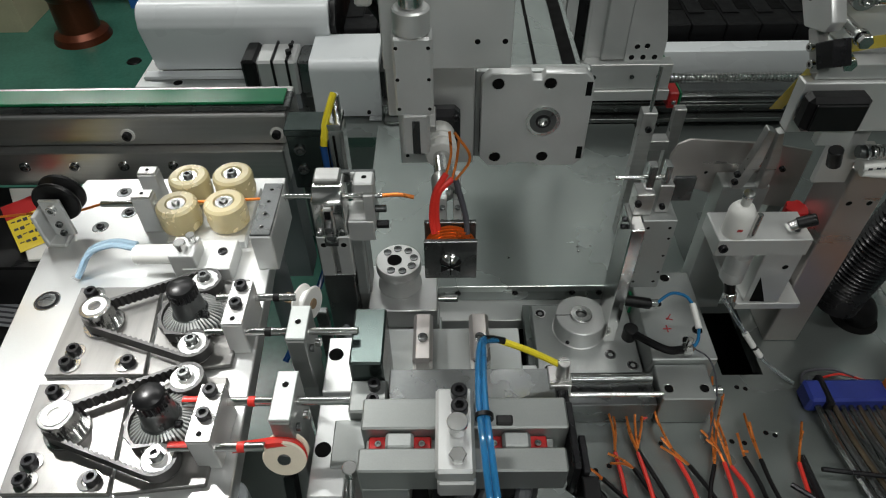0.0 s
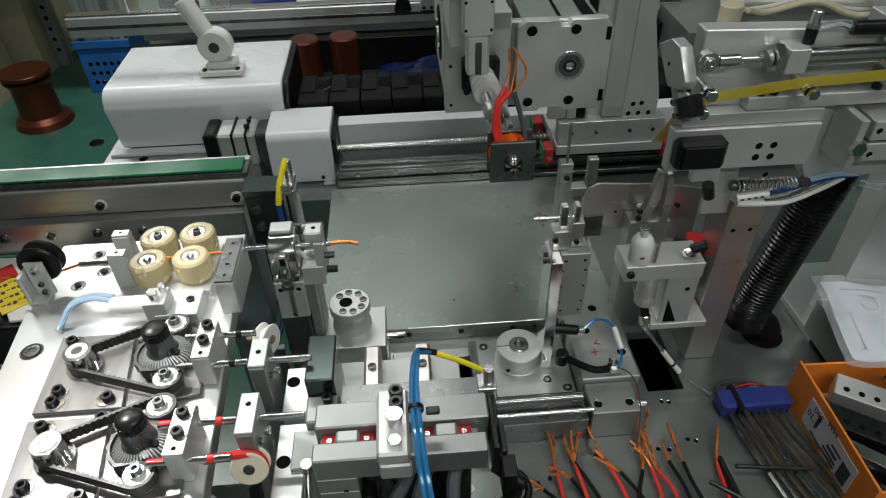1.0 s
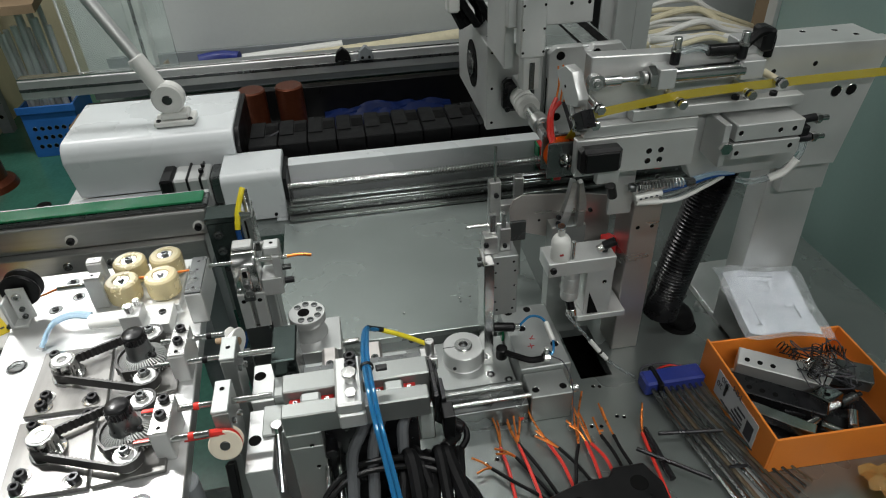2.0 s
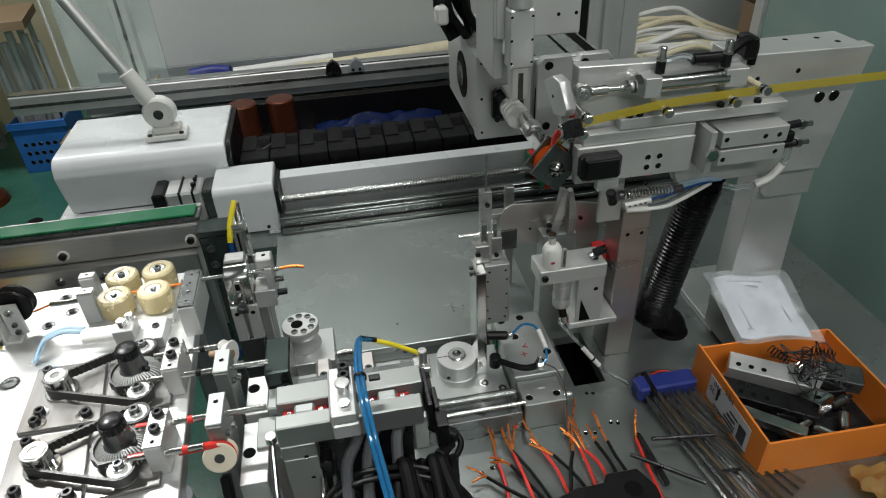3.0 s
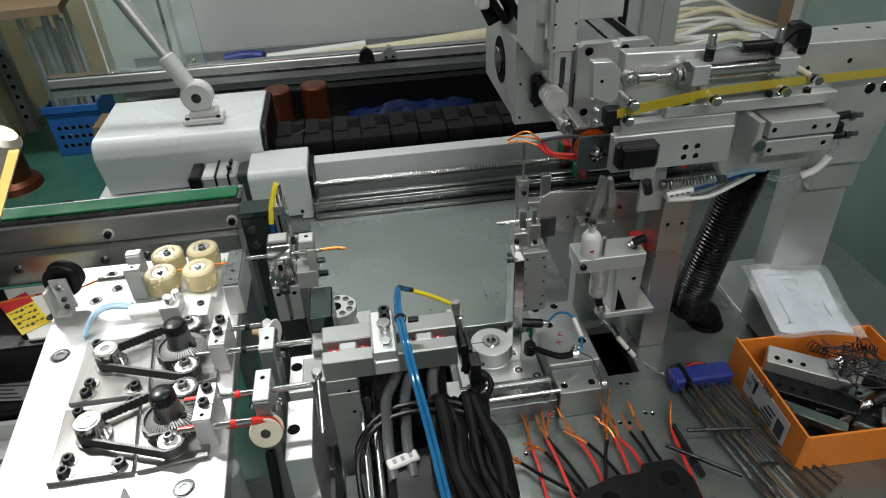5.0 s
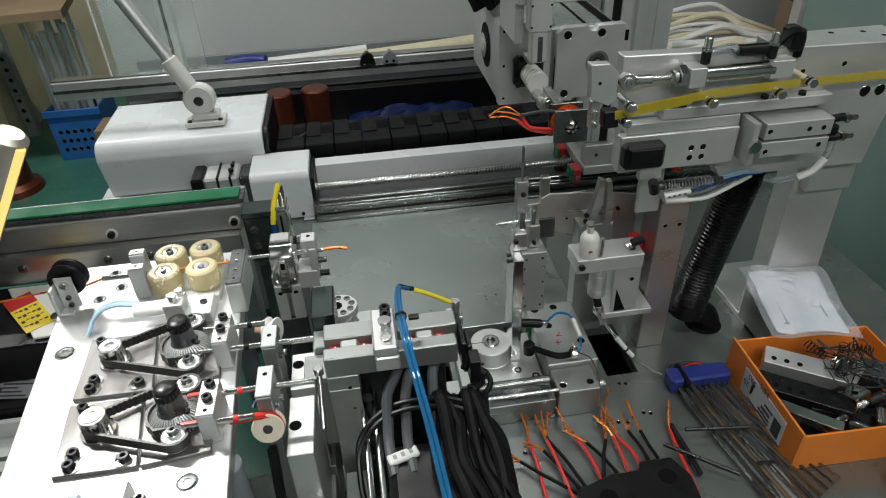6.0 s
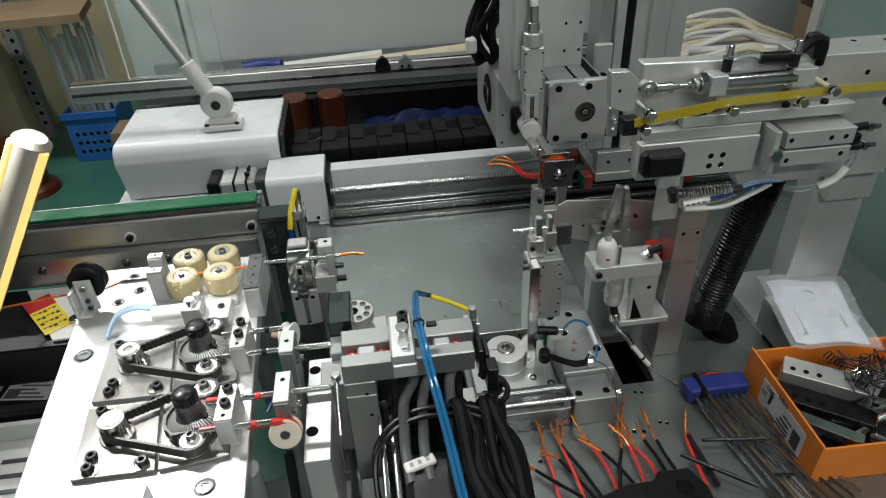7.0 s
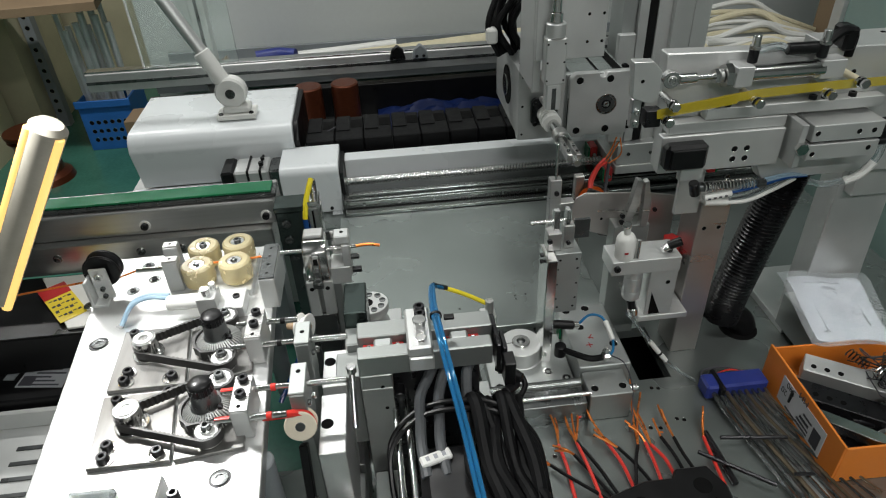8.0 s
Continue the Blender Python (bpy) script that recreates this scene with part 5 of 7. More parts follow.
for x in (0.414, 0.494):
    part("speed_valve", disc(bmesh.new(), (x, 0.480, 0.450), 0.0055, 0.018), BLACKM, mc)
    part("valve_screw", disc(bmesh.new(), (x, 0.480, 0.468), 0.0045, 0.012), STEEL, mc)
part("tube", tube(bmesh.new(), [(0.418, 0.482, 0.462), (0.445, 0.486, 0.464), (0.468, 0.488, 0.455), (0.492, 0.484, 0.458)], 0.0042), CLEART, mc)
part("coupler", rod(bmesh.new(), (0.455, 0.486, 0.460), (0.494, 0.484, 0.460), 0.0065), BLACK, mc)
part("loop", tube(bmesh.new(), [(0.496, 0.485, 0.46), (0.515, 0.488, 0.474), (0.532, 0.49, 0.470), (0.534, 0.492, 0.445)], 0.0055), RUBBER, mc)
part("black_clip", bx(0.520, 0.536, 0.484, 0.5115, 0.452, 0.478, bev=0.003), BLACK, mc)

part("lock_nut", lathe(bmesh.new(), [(0, 0), (0.0085, 0), (0.0085, 0.004), (0, 0.004)], (0.372, 0.478, 0.438), "x", 6), STEEL, mc)
part("thread", rod(bmesh.new(), (0.377, 0.478, 0.438), (0.3825, 0.478, 0.438), 0.0075, 20), BRUSH, mc)
part("end_ring", rod(bmesh.new(), (0.486, 0.478, 0.438), (0.4915, 0.478, 0.438), 0.0102, 24), STEEL, mc)
for x in (0.414, 0.494):
    part("valve_nut", disc(bmesh.new(), (x, 0.480, 0.4645), 0.0066, 0.004, "z", 6), STEEL, mc)
tc = thing("tube_coupler", (0.61, 0.47, 0.36), "black and steel push-in couplers at the cylinder end", "air fitting")
for z, y in ((0.372, 0.465), (0.349, 0.463)):
    part("nut", rod(bmesh.new(), (0.6002, y, z), (0.607, y, z), 0.0062, 6), STEEL, tc)
    part("stem", rod(bmesh.new(), (0.607, y, z), (0.617, y, z), 0.0035, 12), STEEL, tc)
part("block", bx(0.5785, 0.592, 0.456, 0.472, 0.354, 0.367, bev=0.002), BLACK, tc)
ws = thing("wire_loom", (0.45, 0.48, 0.29), "white printed sleeve with clear blue wires under the arm", "cable")
part("sleeve", rod(bmesh.new(), (0.395, 0.484, 0.277), (0.430, 0.484, 0.281), 0.0046, 14), WPLAS, ws, "white printed sleeve")
for k in range(3):
    part("wire", tube(bmesh.new(), [(0.428, 0.484 + 0.002 * k, 0.281), (0.46, 0.484 + 0.003 * k, 0.286 + 0.002 * k), (0.50, 0.488, 0.293 + 0.003 * k), (0.53, 0.491, 0.292)], 0.0017), PALET if k else DBLUET, ws, "clear blue wire")
for k in range(4):
    part("print_bar", bx(0.399 + 0.007 * k, 0.4025 + 0.007 * k, 0.4788, 0.4794, 0.2765 + 0.0008 * k, 0.2785 + 0.0008 * k, bev=0), INK, ws)
film_pts = [(0.312, 0.4035), (0.336, 0.4085), (0.416, 0.4185), (0.500, 0.4215), (0.60, 0.4225), (0.95, 0.425)]
fl = thing("yellow_film", (0.5, 0.46, 0.40), "thin glossy yellow film strip over steel pins", "film strip")
part("strip", prism(bmesh.new(), [(x, z - 0.0052) for x, z in film_pts] + [(x, z + 0.0052) for x, z in film_pts[::-1]], 0.4655, 0.4662, "y", 0), TAPE, fl)
ftail = thing("film_tail", (0.309, 0.465, 0.404), "short end of yellow film hanging from the pins", "film strip")
part("strip", bx(0.3035, 0.3145, 0.4647, 0.4653, 0.314, 0.405, bev=0), TAPE, ftail)
for x, z in ((0.322, 0.4165), (0.318, 0.3985), (0.418, 0.4125), (0.500, 0.4155), (0.535, 0.4260)):
    pn = part("guide_pin", rod(bmesh.new(), (x, 0.4915, z), (x, 0.462, z), 0.0042), FOAMY if x > 0.4 else STEEL, fl, "guide pin")
    part("pin_head", disc(bmesh.new(), (x, 0.462, z), 0.0060, 0.0045, "-y", 20), STEEL, pn)
    part("pin_collar", disc(bmesh.new(), (x, 0.4570, z), 0.0045, 0.0025, "-y", 20), BLACKM, pn)
    part("pin_cap", disc(bmesh.new(), (x, 0.4542, z), 0.0056, 0.0045, "-y", 6), STEEL, pn)

lv = thing("film_lever", (0.305, 0.48, 0.43), "pale aluminium lever plate with a dark pad", "lever")
part("lever_plate", prism(bmesh.new(), [(0.278, 0.462), (0.300, 0.461), (0.311, 0.450), (0.311, 0.418), (0.303, 0.412), (0.281, 0.421)], 0.474, 0.487, "y"), ALU, lv)
part("link", bx(0.283, 0.2935, 0.476, 0.486, 0.384, 0.4185, bev=0.001), BRUSH, lv)
part("pad", bx(0.298, 0.316, 0.470, 0.486, 0.386, 0.406), BLACKM, lv, "dark pad")
hole(lv, 0.290, 0.474, 0.440, 0.002, "-y")
for z in (0.388, 0.375):
    bolt(lv, 0.2885, 0.476, z + 0.016, 0.0035, 0.004, "-y", STEEL)

# ---- gantry: carriage on the ball screw, and the lifting head ----
cg = thing("gantry_carriage", (0.50, 1.03, 0.08), "grey aluminium gantry carriage with a tall profiled pillar", "gantry carriage")
part("pillar", bx(0.462, 0.560, 0.985, 1.060, 0.085, 0.98, bev=0.003), ALU, cg)
part("left_rib", bx(0.4615, 0.478, 0.972, 0.9845, 0.13, 0.98), ALU, cg)
part("middle_rib", bx(0.4945, 0.5, 0.972, 0.9845, 0.13, 0.98), ALU, cg)
part("right_rib", bx(0.525, 0.560, 0.972, 0.9845, 0.13, 0.98), ALU, cg)
part("belt_slot", bx(0.4785, 0.494, 0.9735, 0.9845, 0.13, 0.98), BLACK, cg, "black belt in its slot")
part("base_plate", bx(0.445, 0.639, 0.955, 1.085, 0.066, 0.0845, bev=0.001), ALU, cg)
part("base_block", bx(0.447, 0.637, 0.960, 0.9845, 0.085, 0.128), ALU, cg)
part("gusset", prism(bmesh.new(), [(0.5605, 0.085), (0.622, 0.085), (0.622, 0.165), (0.592, 0.30), (0.592, 0.42), (0.5605, 0.42)], 0.972, 1.04, "y", 0.001), ALU, cg, "tapered gusset plate")
for x, z in ((0.578, 0.152), (0.593, 0.153), (0.572, 0.134), (0.590, 0.134), (0.608, 0.134)):
    hole(cg, x, 0.972, z, 0.0042, "-y")
for x in (0.47, 0.515, 0.575, 0.617):
    bolt(cg, x, 0.960, 0.107, 0.0035, 0.003, "-y", DKST)
for x, y in ((0.432, 0.968), (0.432, 1.066), (0.648, 0.968), (0.648, 1.066)):
    e = part("bearing_end", bx(x - 0.008, x + 0.008, y - 0.016, y + 0.016, 0.052, 0.082, bev=0.002), REDP, cg, "red bearing end cap")
    part("bearing_seal", bx(x - 0.012 if x < 0.5 else x + 0.0085, x - 0.0085 if x < 0.5 else x + 0.012, y - 0.016, y + 0.016, 0.052, 0.082), GREENP, e, "green seal")
    bolt(cg, x, y - 0.016, 0.066, 0.004, 0.005, "-y", STEEL)
part("side_plate", bx(0.428, 0.4605, 0.972, 0.9845, 0.13, 0.34, bev=0.002), ALU, cg)
for z in (0.28, 0.184):
    bolt(cg, 0.4445, 0.972, z, 0.0085, 0.003, "-y", BLACKM)
part("bridge", bx(0.436, 0.4605, 0.985, 1.05, 0.22, 0.98), ALU_D, cg)

HX, HZ = 0.191, 0.405
hd = thing("lifting_head", (HX, 0.36, HZ), "blasted aluminium lifting head with square motor plate", "lifting head")
PX, PY, PZ = 0.284, 0.551, 0.4185
outline = [(-0.0595, -0.046), (-0.049, -0.058), (-0.030, -0.058), (-0.026, -0.054), (0.002, -0.054), (0.006, -0.058), (0.046, -0.058), (0.056, -0.047), (0.056, 0.047), (0.046, 0.0585), (0.005, 0.0585), (0.002, 0.051), (-0.007, 0.051), (-0.010, 0.0585), (-0.049, 0.0585), (-0.0595, 0.049)]
mp = part("motor_plate", prism(bmesh.new(), [(PX + x, PZ + z) for x, z in outline], PY, PY + 0.014, "y", 0.0012), ALU, hd, "square motor plate")
part("second_plate", bx(PX - 0.066, PX + 0.054, PY + 0.0145, PY + 0.026, PZ - 0.056, PZ + 0.0545, bev=0.002), ALU_D, mp)
part("profile", bx(PX - 0.050, PX + 0.046, PY + 0.0265, PY + 0.36, PZ - 0.050, PZ + 0.050), REAR, mp)
part("profile_slot", bx(PX - 0.0045, PX - 0.001, PY + 0.028, PY + 0.358, PZ + 0.0498, PZ + 0.0512, bev=0), PIT, mp)
part("profile_slot", bx(PX + 0.026, PX + 0.040, PY + 0.028, PY + 0.358, PZ + 0.0498, PZ + 0.0515, bev=0), PIT, mp)
part("bearing_seat", ring(bmesh.new(), (PX + 0.007, PY - 0.0002, PZ + 0.0015), 0.0185, 0.0145, 0.0012, "-y"), STEEL, mp)
part("bearing_ring", ring(bmesh.new(), (PX + 0.007, PY - 0.0001, PZ + 0.0015), 0.0143, 0.0085, 0.0008, "-y"), DKST, mp)
part("bearing_core", ring(bmesh.new(), (PX + 0.007, PY - 0.0002, PZ + 0.0015), 0.0083, 0.0055, 0.0012, "-y"), BLACKM, mp)
bolt(hd, PX + 0.007, PY, PZ + 0.0015, 0.0052, 0.003, "-y", STEEL)
for dx, dz in ((-0.0425, 0.0465), (0.0105, 0.0465), (-0.0425, -0.045), (0.010, -0.045)):
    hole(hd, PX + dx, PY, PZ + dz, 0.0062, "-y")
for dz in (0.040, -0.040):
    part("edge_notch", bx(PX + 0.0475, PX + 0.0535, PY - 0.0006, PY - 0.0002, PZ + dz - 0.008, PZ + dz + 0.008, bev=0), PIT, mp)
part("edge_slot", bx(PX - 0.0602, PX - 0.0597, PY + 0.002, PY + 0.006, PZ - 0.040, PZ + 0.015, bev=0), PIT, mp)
cbl = part("cable_nest", tube(bmesh.new(), [(0.15, 0.72, 0.60), (0.125, 0.69, 0.555), (0.115, 0.67, 0.52), (0.130, 0.66, 0.485)], 0.010, 10), RUBBER, hd, "black cable nest")
rng = random.Random(3)
for k in range(9):
    x0, y0 = 0.112 + 0.006 * k, 0.64 + 0.012 * (k % 4)
    part("cable", tube(bmesh.new(), [(x0 + 0.055, y0 + 0.05, 0.66), (x0 + 0.02 * rng.random(), y0 + 0.02, 0.585), (x0 - 0.025 * rng.random(), y0, 0.53 + 0.02 * rng.random()), (x0 + 0.008, y0 + 0.01, 0.486)], 0.0035 + 0.003 * rng.random(), 8), RUBBER, cbl)
part("plug", bx(0.094, 0.112, 0.62, 0.645, 0.515, 0.540, bev=0.003), WPLAS, cbl, "white plug")
part("plug", bx(0.105, 0.135, 0.645, 0.675, 0.60, 0.64, bev=0.004), BLACK, cbl, "black plug")
ho = part("housing", bx(0.139, 0.2175, 0.575, 0.78, 0.363, 0.485, bev=0.001), ALU, hd, "square gearbox housing")
part("side_window", disc(bmesh.new(), (0.1388, 0.665, 0.425), 0.036, 0.001, "-x"), PIT, ho)
part("window_shaft", disc(bmesh.new(), (0.1376, 0.665, 0.425), 0.020, 0.004, "-x"), STEEL, ho)
part("front_plate", bx(0.137, 0.2180, 0.557, 0.5745, 0.361, 0.487, bev=0.001), ALU, ho)
for x, z in ((0.1445, 0.372), (0.1445, 0.476), (0.1445, 0.424)):
    hole(hd, x, 0.557, z, 0.002, "-y")
for y in (0.60, 0.66, 0.72, 0.77):
    hole(hd, 0.148, y, 0.485, 0.0022)
part("side_rib", bx(0.137, 0.149, 0.462, 0.5565, 0.487, 0.80, bev=0.001), ALU, hd)
part("back_column", bx(0.155, 0.235, 0.462, 0.54, 0.545, 0.80), ALU, hd)
part("column_plate", bx(0.137, 0.242, 0.448, 0.4615, 0.541, 0.80, bev=0.001), ALU, hd)
for z in (0.565, 0.605, 0.655, 0.70):
    for x in (0.214, 0.236):
        hole(hd, x, 0.448, z, 0.0022, "-y")
cy = part("lift_cylinder", bx(0.147, 0.178, 0.425, 0.4475, 0.511, 0.580, bev=0.002), ALU, hd, "upright aluminium air cylinder")
part("cylinder_foot", bx(0.151, 0.174, 0.427, 0.446, 0.470, 0.5106, bev=0.002), ALU, cy)
part("foot_slot", bx(0.1595, 0.166, 0.4262, 0.4269, 0.4715, 0.505, bev=0), DKST, cy)
part("shoulder", disc(bmesh.new(), (0.1625, 0.436, 0.5803), 0.0145, 0.020), ALU, cy)
part("rod_stub", disc(bmesh.new(), (0.1625, 0.436, 0.6005), 0.0095, 0.014), STEEL, cy)
part("fitting", disc(bmesh.new(), (0.1625, 0.436, 0.6147), 0.007, 0.022), STEEL, cy)
part("white_tube", tube(bmesh.new(), [(0.1625, 0.436, 0.636), (0.160, 0.440, 0.665), (0.150, 0.446, 0.72), (0.14, 0.45, 0.80)], 0.0062), WPLAS, cy, "white air tube")
for x in (0.150, 0.175):
    for z in (0.518, 0.545, 0.572):
        hole(hd, x, 0.425, z, 0.0015, "-y")
fl_ = part("flange", bx(0.157, 0.203, 0.536, 0.5565, 0.394, 0.442, bev=0.006), BLACKM, hd, "black square flange")
for x, z in ((0.162, 0.400), (0.198, 0.400), (0.162, 0.436), (0.198, 0.436)):
    bolt(hd, x, 0.536, z, 0.004, 0.003, "-y")
part("latch", bx(0.168, 0.178, 0.50, 0.5355, 0.4425, 0.450), BRUSH, hd)

# the spinning gripper turns about the axis of its arm
AX = (HX, 0.36, HZ)
ax0, ax1 = Vector((0.180, 0.552, 0.418)), Vector((HX, 0.372, HZ))
spin = part("spindle", lathe(bmesh.new(), [(0, 0), (0.0155, 0), (0.0155, 0.030), (0.0153, 0.0302), (0.0135, 0.0304), (0.0133, 0.0306), (0.0133, 0.0336), (0.0135, 0.0338), (0.0162, 0.034), (0.0165, 0.0343), (0.0165, 0.040), (0.0162, 0.0403), (0.0148, 0.0405), (0.0146, 0.0408), (0.0146, 0.043), (0.0148, 0.0432), (0.0162, 0.0434), (0.0164, 0.0437), (0.0164, 0.052), (0.0155, 0.053), (0.011, 0.0532), (0, 0.0532)], tuple(ax0), tuple(ax1 - ax0), 28), WPLAS, hd, "white spindle boss")
dirv = (ax1 - ax0).normalized()
gp = part("gripper", rod(bmesh.new(), ax0 + dirv * 0.054, ax0 + dirv * 0.11, 0.009, 20), STEEL, hd, "steel spindle gripper", origin=AX)
part("yoke", rod(bmesh.new(), ax0 + dirv * 0.085, ax0 + dirv * 0.105, 0.0125, 20), BRUSH, gp)
part("finger", bx(HX - 0.011, HX - 0.003, 0.3895, 0.480, HZ - 0.006, HZ + 0.006), BRUSH, gp)
part("finger", bx(HX + 0.003, HX + 0.011, 0.3895, 0.480, HZ - 0.006, HZ + 0.006), BRUSH, gp)
for dx in (-0.007, 0.007):
    for yy in (0.402, 0.422, 0.445):
        part("finger_screw", disc(bmesh.new(), (HX + dx, yy, HZ + 0.006), 0.0026, 0.003), DKST, gp)
part("mandrel", rod(bmesh.new(), (HX, 0.3895, HZ), (HX, 0.372, HZ), 0.006, 16), STEEL, gp)
S = 0.0229
bob = part("bobbin", bx(HX - 0.013, HX + 0.013, 0.3648, 0.3848, HZ - 0.013, HZ + 0.013), DKST, hd, "copper wound bobbin between dark square plates", origin=AX)
for y0, nm in ((0.3605, "face_plate"), (0.385, "rear_plate")):
    part(nm, prism(bmesh.new(), [(HX - S, HZ - S), (HX + S, HZ - S), (HX + S, HZ + S), (HX - S, HZ + S)], y0, y0 + 0.004, "y", 0.0006), DKST, bob, "dark square plate")
bm = bmesh.new()
for k in range(10):
    zc = 0.367 + 0.017 * k / 9
    lathe(bm, [(0.0145, 0.0), (0.0222 - 0.0014 * (k % 2), 0.0006), (0.0226 - 0.0014 * (k % 2), 0.0014), (0.0145, 0.0019)], (HX, zc, HZ), "-y", 28)
part("coil", bm, COPPER, bob, "orange copper winding")
part("nose", lathe(bmesh.new(), [(0.0098, 0), (0.0094, 0.0025), (0.0064, 0.0065), (0.0032, 0.0078), (0, 0.008)], (HX, 0.3605, HZ), "-y", 10), STEEL, bob, "faceted steel nose")
for w in (0, 60, 120):
    part("nose_slit", bx(-0.0004, 0.0004, 0.3518, 0.3600, -0.0095, 0.0095, bev=0, m=Matrix.Translation((HX, 0, HZ)) @ Matrix.Rotation(radians(w), 4, "Y")), PIT, bob)
for k, (x0, x1, x2, zz) in enumerate(((-0.014, -0.013, -0.003, 0.062), (-0.010, -0.010, 0.002, 0.056))):
    part("red_lead", tube(bmesh.new(), [(HX + x0, 0.378, HZ + 0.016), (HX + x0 - 0.002, 0.386, HZ + 0.028), (HX + x1, 0.394, HZ + 0.048), (HX + x2, 0.404, HZ + zz)], 0.0027), RED, bob, "red insulated lead")
    part("copper_lead", tube(bmesh.new(), [(HX + x2, 0.404, HZ + zz), (HX + x2 + 0.004, 0.410, HZ + zz + 0.016), (HX + x2 + 0.003 + 0.003 * k, 0.414, HZ + zz + 0.036)], 0.0012), COPPER, bob, "bare copper lead")
part("black_lead", tube(bmesh.new(), [(HX + 0.015, 0.378, HZ + 0.015), (HX + 0.013, 0.388, HZ + 0.030), (HX + 0.005, 0.400, HZ + 0.058)], 0.0026), INK, bob, "black insulated lead")
part("copper_lead", tube(bmesh.new(), [(HX + 0.005, 0.400, HZ + 0.058), (HX + 0.017, 0.405, HZ + 0.078), (HX + 0.004, 0.410, HZ + 0.10)], 0.0012), COPPER, bob, "bare copper lead")

# ---- linear actuator at the back ----
la = thing("linear_actuator", (0.2, 1.05, 0.0), "long grey ball screw actuator with steel rails", "linear actuator")
part("bed", bx(-0.092, 0.90, 0.966, 1.085, 0.0005, 0.040, bev=0.001), BEDST, la)
part("front_lip", bx(-0.088, 0.90, 0.946, 0.9655, 0.0125, 0.020), BEDST, la)
part("back_wall", bx(-0.085, 0.90, 1.054, 1.090, 0.0405, 0.085, bev=0.001), WHITE, la, "white cover strip")
part("rail", bx(-0.080, 0.90, 0.974, 0.986, 0.0405, 0.046), BEDST, la)
part("rail", bx(-0.080, 0.90, 1.040, 1.050, 0.0405, 0.046), BRUSH, la)
part("front_strip", bx(-0.085, 0.90, 0.9625, 0.9658, 0.022, 0.036), BEDST, la)
bm = bmesh.new()
n_turn = 150
prof = []
for k in range(n_turn):
    x = 0.0065 * k
    prof += [(0.006, x), (0.0092, x + 0.0016), (0.0092, x + 0.0036), (0.006, x + 0.0052)]
lathe(bm, prof, (-0.088, 1.012, 0.058), "x", 12)
part("ball_screw", bm, STEEL, la, "bright threaded ball screw")
for x in spread(13, -0.05, 0.80):
    bolt(la, x, 0.9625, 0.029, 0.0032, 0.002, "-y", DKST)
    bolt(la, x + 0.02, 1.034, 0.0405, 0.003, 0.002)
part("end_cap", bx(-0.094, -0.086, 0.99, 1.09, 0.0405, 0.09), BLACK, la)
cc = thing("coupling_cover", (-0.155, 1.04, 0.012), "rounded grey-white metal coupling cover", "cover")
pts = [(0.990, 0.002), (0.990, 0.075)] + [(1.008 - 0.018 * math.cos(w), 0.088 + 0.018 * math.sin(w)) for w in spread(6, 0, math.pi / 2)] + [(1.088 + 0.018 * math.sin(w), 0.088 + 0.018 * math.cos(w)) for w in spread(6, 0, math.pi / 2)] + [(1.106, 0.002)]
part("cover", prism(bmesh.new(), pts, -0.212, -0.0945, "x", 0.0015), WHITE, cc)
part("tab", bx(-0.118, -0.096, 0.978, 0.9895, 0.0005, 0.004), WHITE, cc)
bolt(cc, -0.118, 0.9895, 0.012, 0.0035, 0.003, "-y")
mt = thing("servo_motor", (-0.27, 1.05, 0.02), "black and bright stepper motor on the actuator", "motor")
part("rear", bx(-0.330, -0.306, 1.010, 1.080, 0.030, 0.100, bev=0.004), BLACK, mt)
part("core_section", bx(-0.3055, -0.236, 1.012, 1.078, 0.032, 0.098, bev=0.004), ALU, mt, "bright laminated stack")
for x in (-0.279, -0.254):
    part("band", bx(x, x + 0.0045, 1.009, 1.081, 0.029, 0.1015, bev=0.003), BLACK, mt)
part("front", bx(-0.2355, -0.2125, 1.014, 1.076, 0.033, 0.096, bev=0.004), DKST, mt)
part("socket", disc(bmesh.new(), (-0.250, 1.03, 0.1015), 0.005, 0.008), BLACK, mt)
part("socket", disc(bmesh.new(), (-0.250, 1.055, 0.1015), 0.004, 0.006), BLACK, mt)
part("foot", bx(-0.33, -0.24, 1.02, 1.072, 0.0, 0.0295), GREYP, mt)

wc = thing("white_cover", (-0.36, 1.2, 0.0), "large white enamelled sheet metal cover", "cover")
pts = [(1.108, 0.03), (1.085, 0.122)] + [(1.118 - 0.030 * math.cos(w), 0.127 + 0.030 * math.sin(w)) for w in spread(7, 0.15, math.pi / 2)] + [(1.30, 0.160), (1.31, 0.152), (1.31, 0.03)]
part("shell", prism(bmesh.new(), pts, -0.520, -0.186, "x", 0.002), WHITE, wc)
part("flange", bx(-0.54, -0.20, 1.085, 1.107, 0.0235, 0.030), WHITE, wc)
part("right_trim", prism(bmesh.new(), [(1.112, 0.03), (1.09, 0.122), (1.12, 0.152), (1.30, 0.154), (1.30, 0.03)], -0.1855, -0.175, "x", 0.001), BLACK, wc, "black end trim")
part("mount", bx(-0.55, -0.16, 1.06, 1.33, -0.02, 0.023), ALU_D, wc)
hole(wc, -0.475, 1.075, 0.023, 0.009)
jt = thing("swivel_joint", (-0.31, 1.2, 0.178), "white plastic swivel joint holding a steel tube", "swivel joint")
part("foot", bx(-0.355, -0.275, 1.13, 1.18, 0.1785, 0.190, bev=0.002), WPLAS, jt)
part("foot", bx(-0.340, -0.285, 1.135, 1.175, 0.1905, 0.204, bev=0.003), WPLAS, jt)
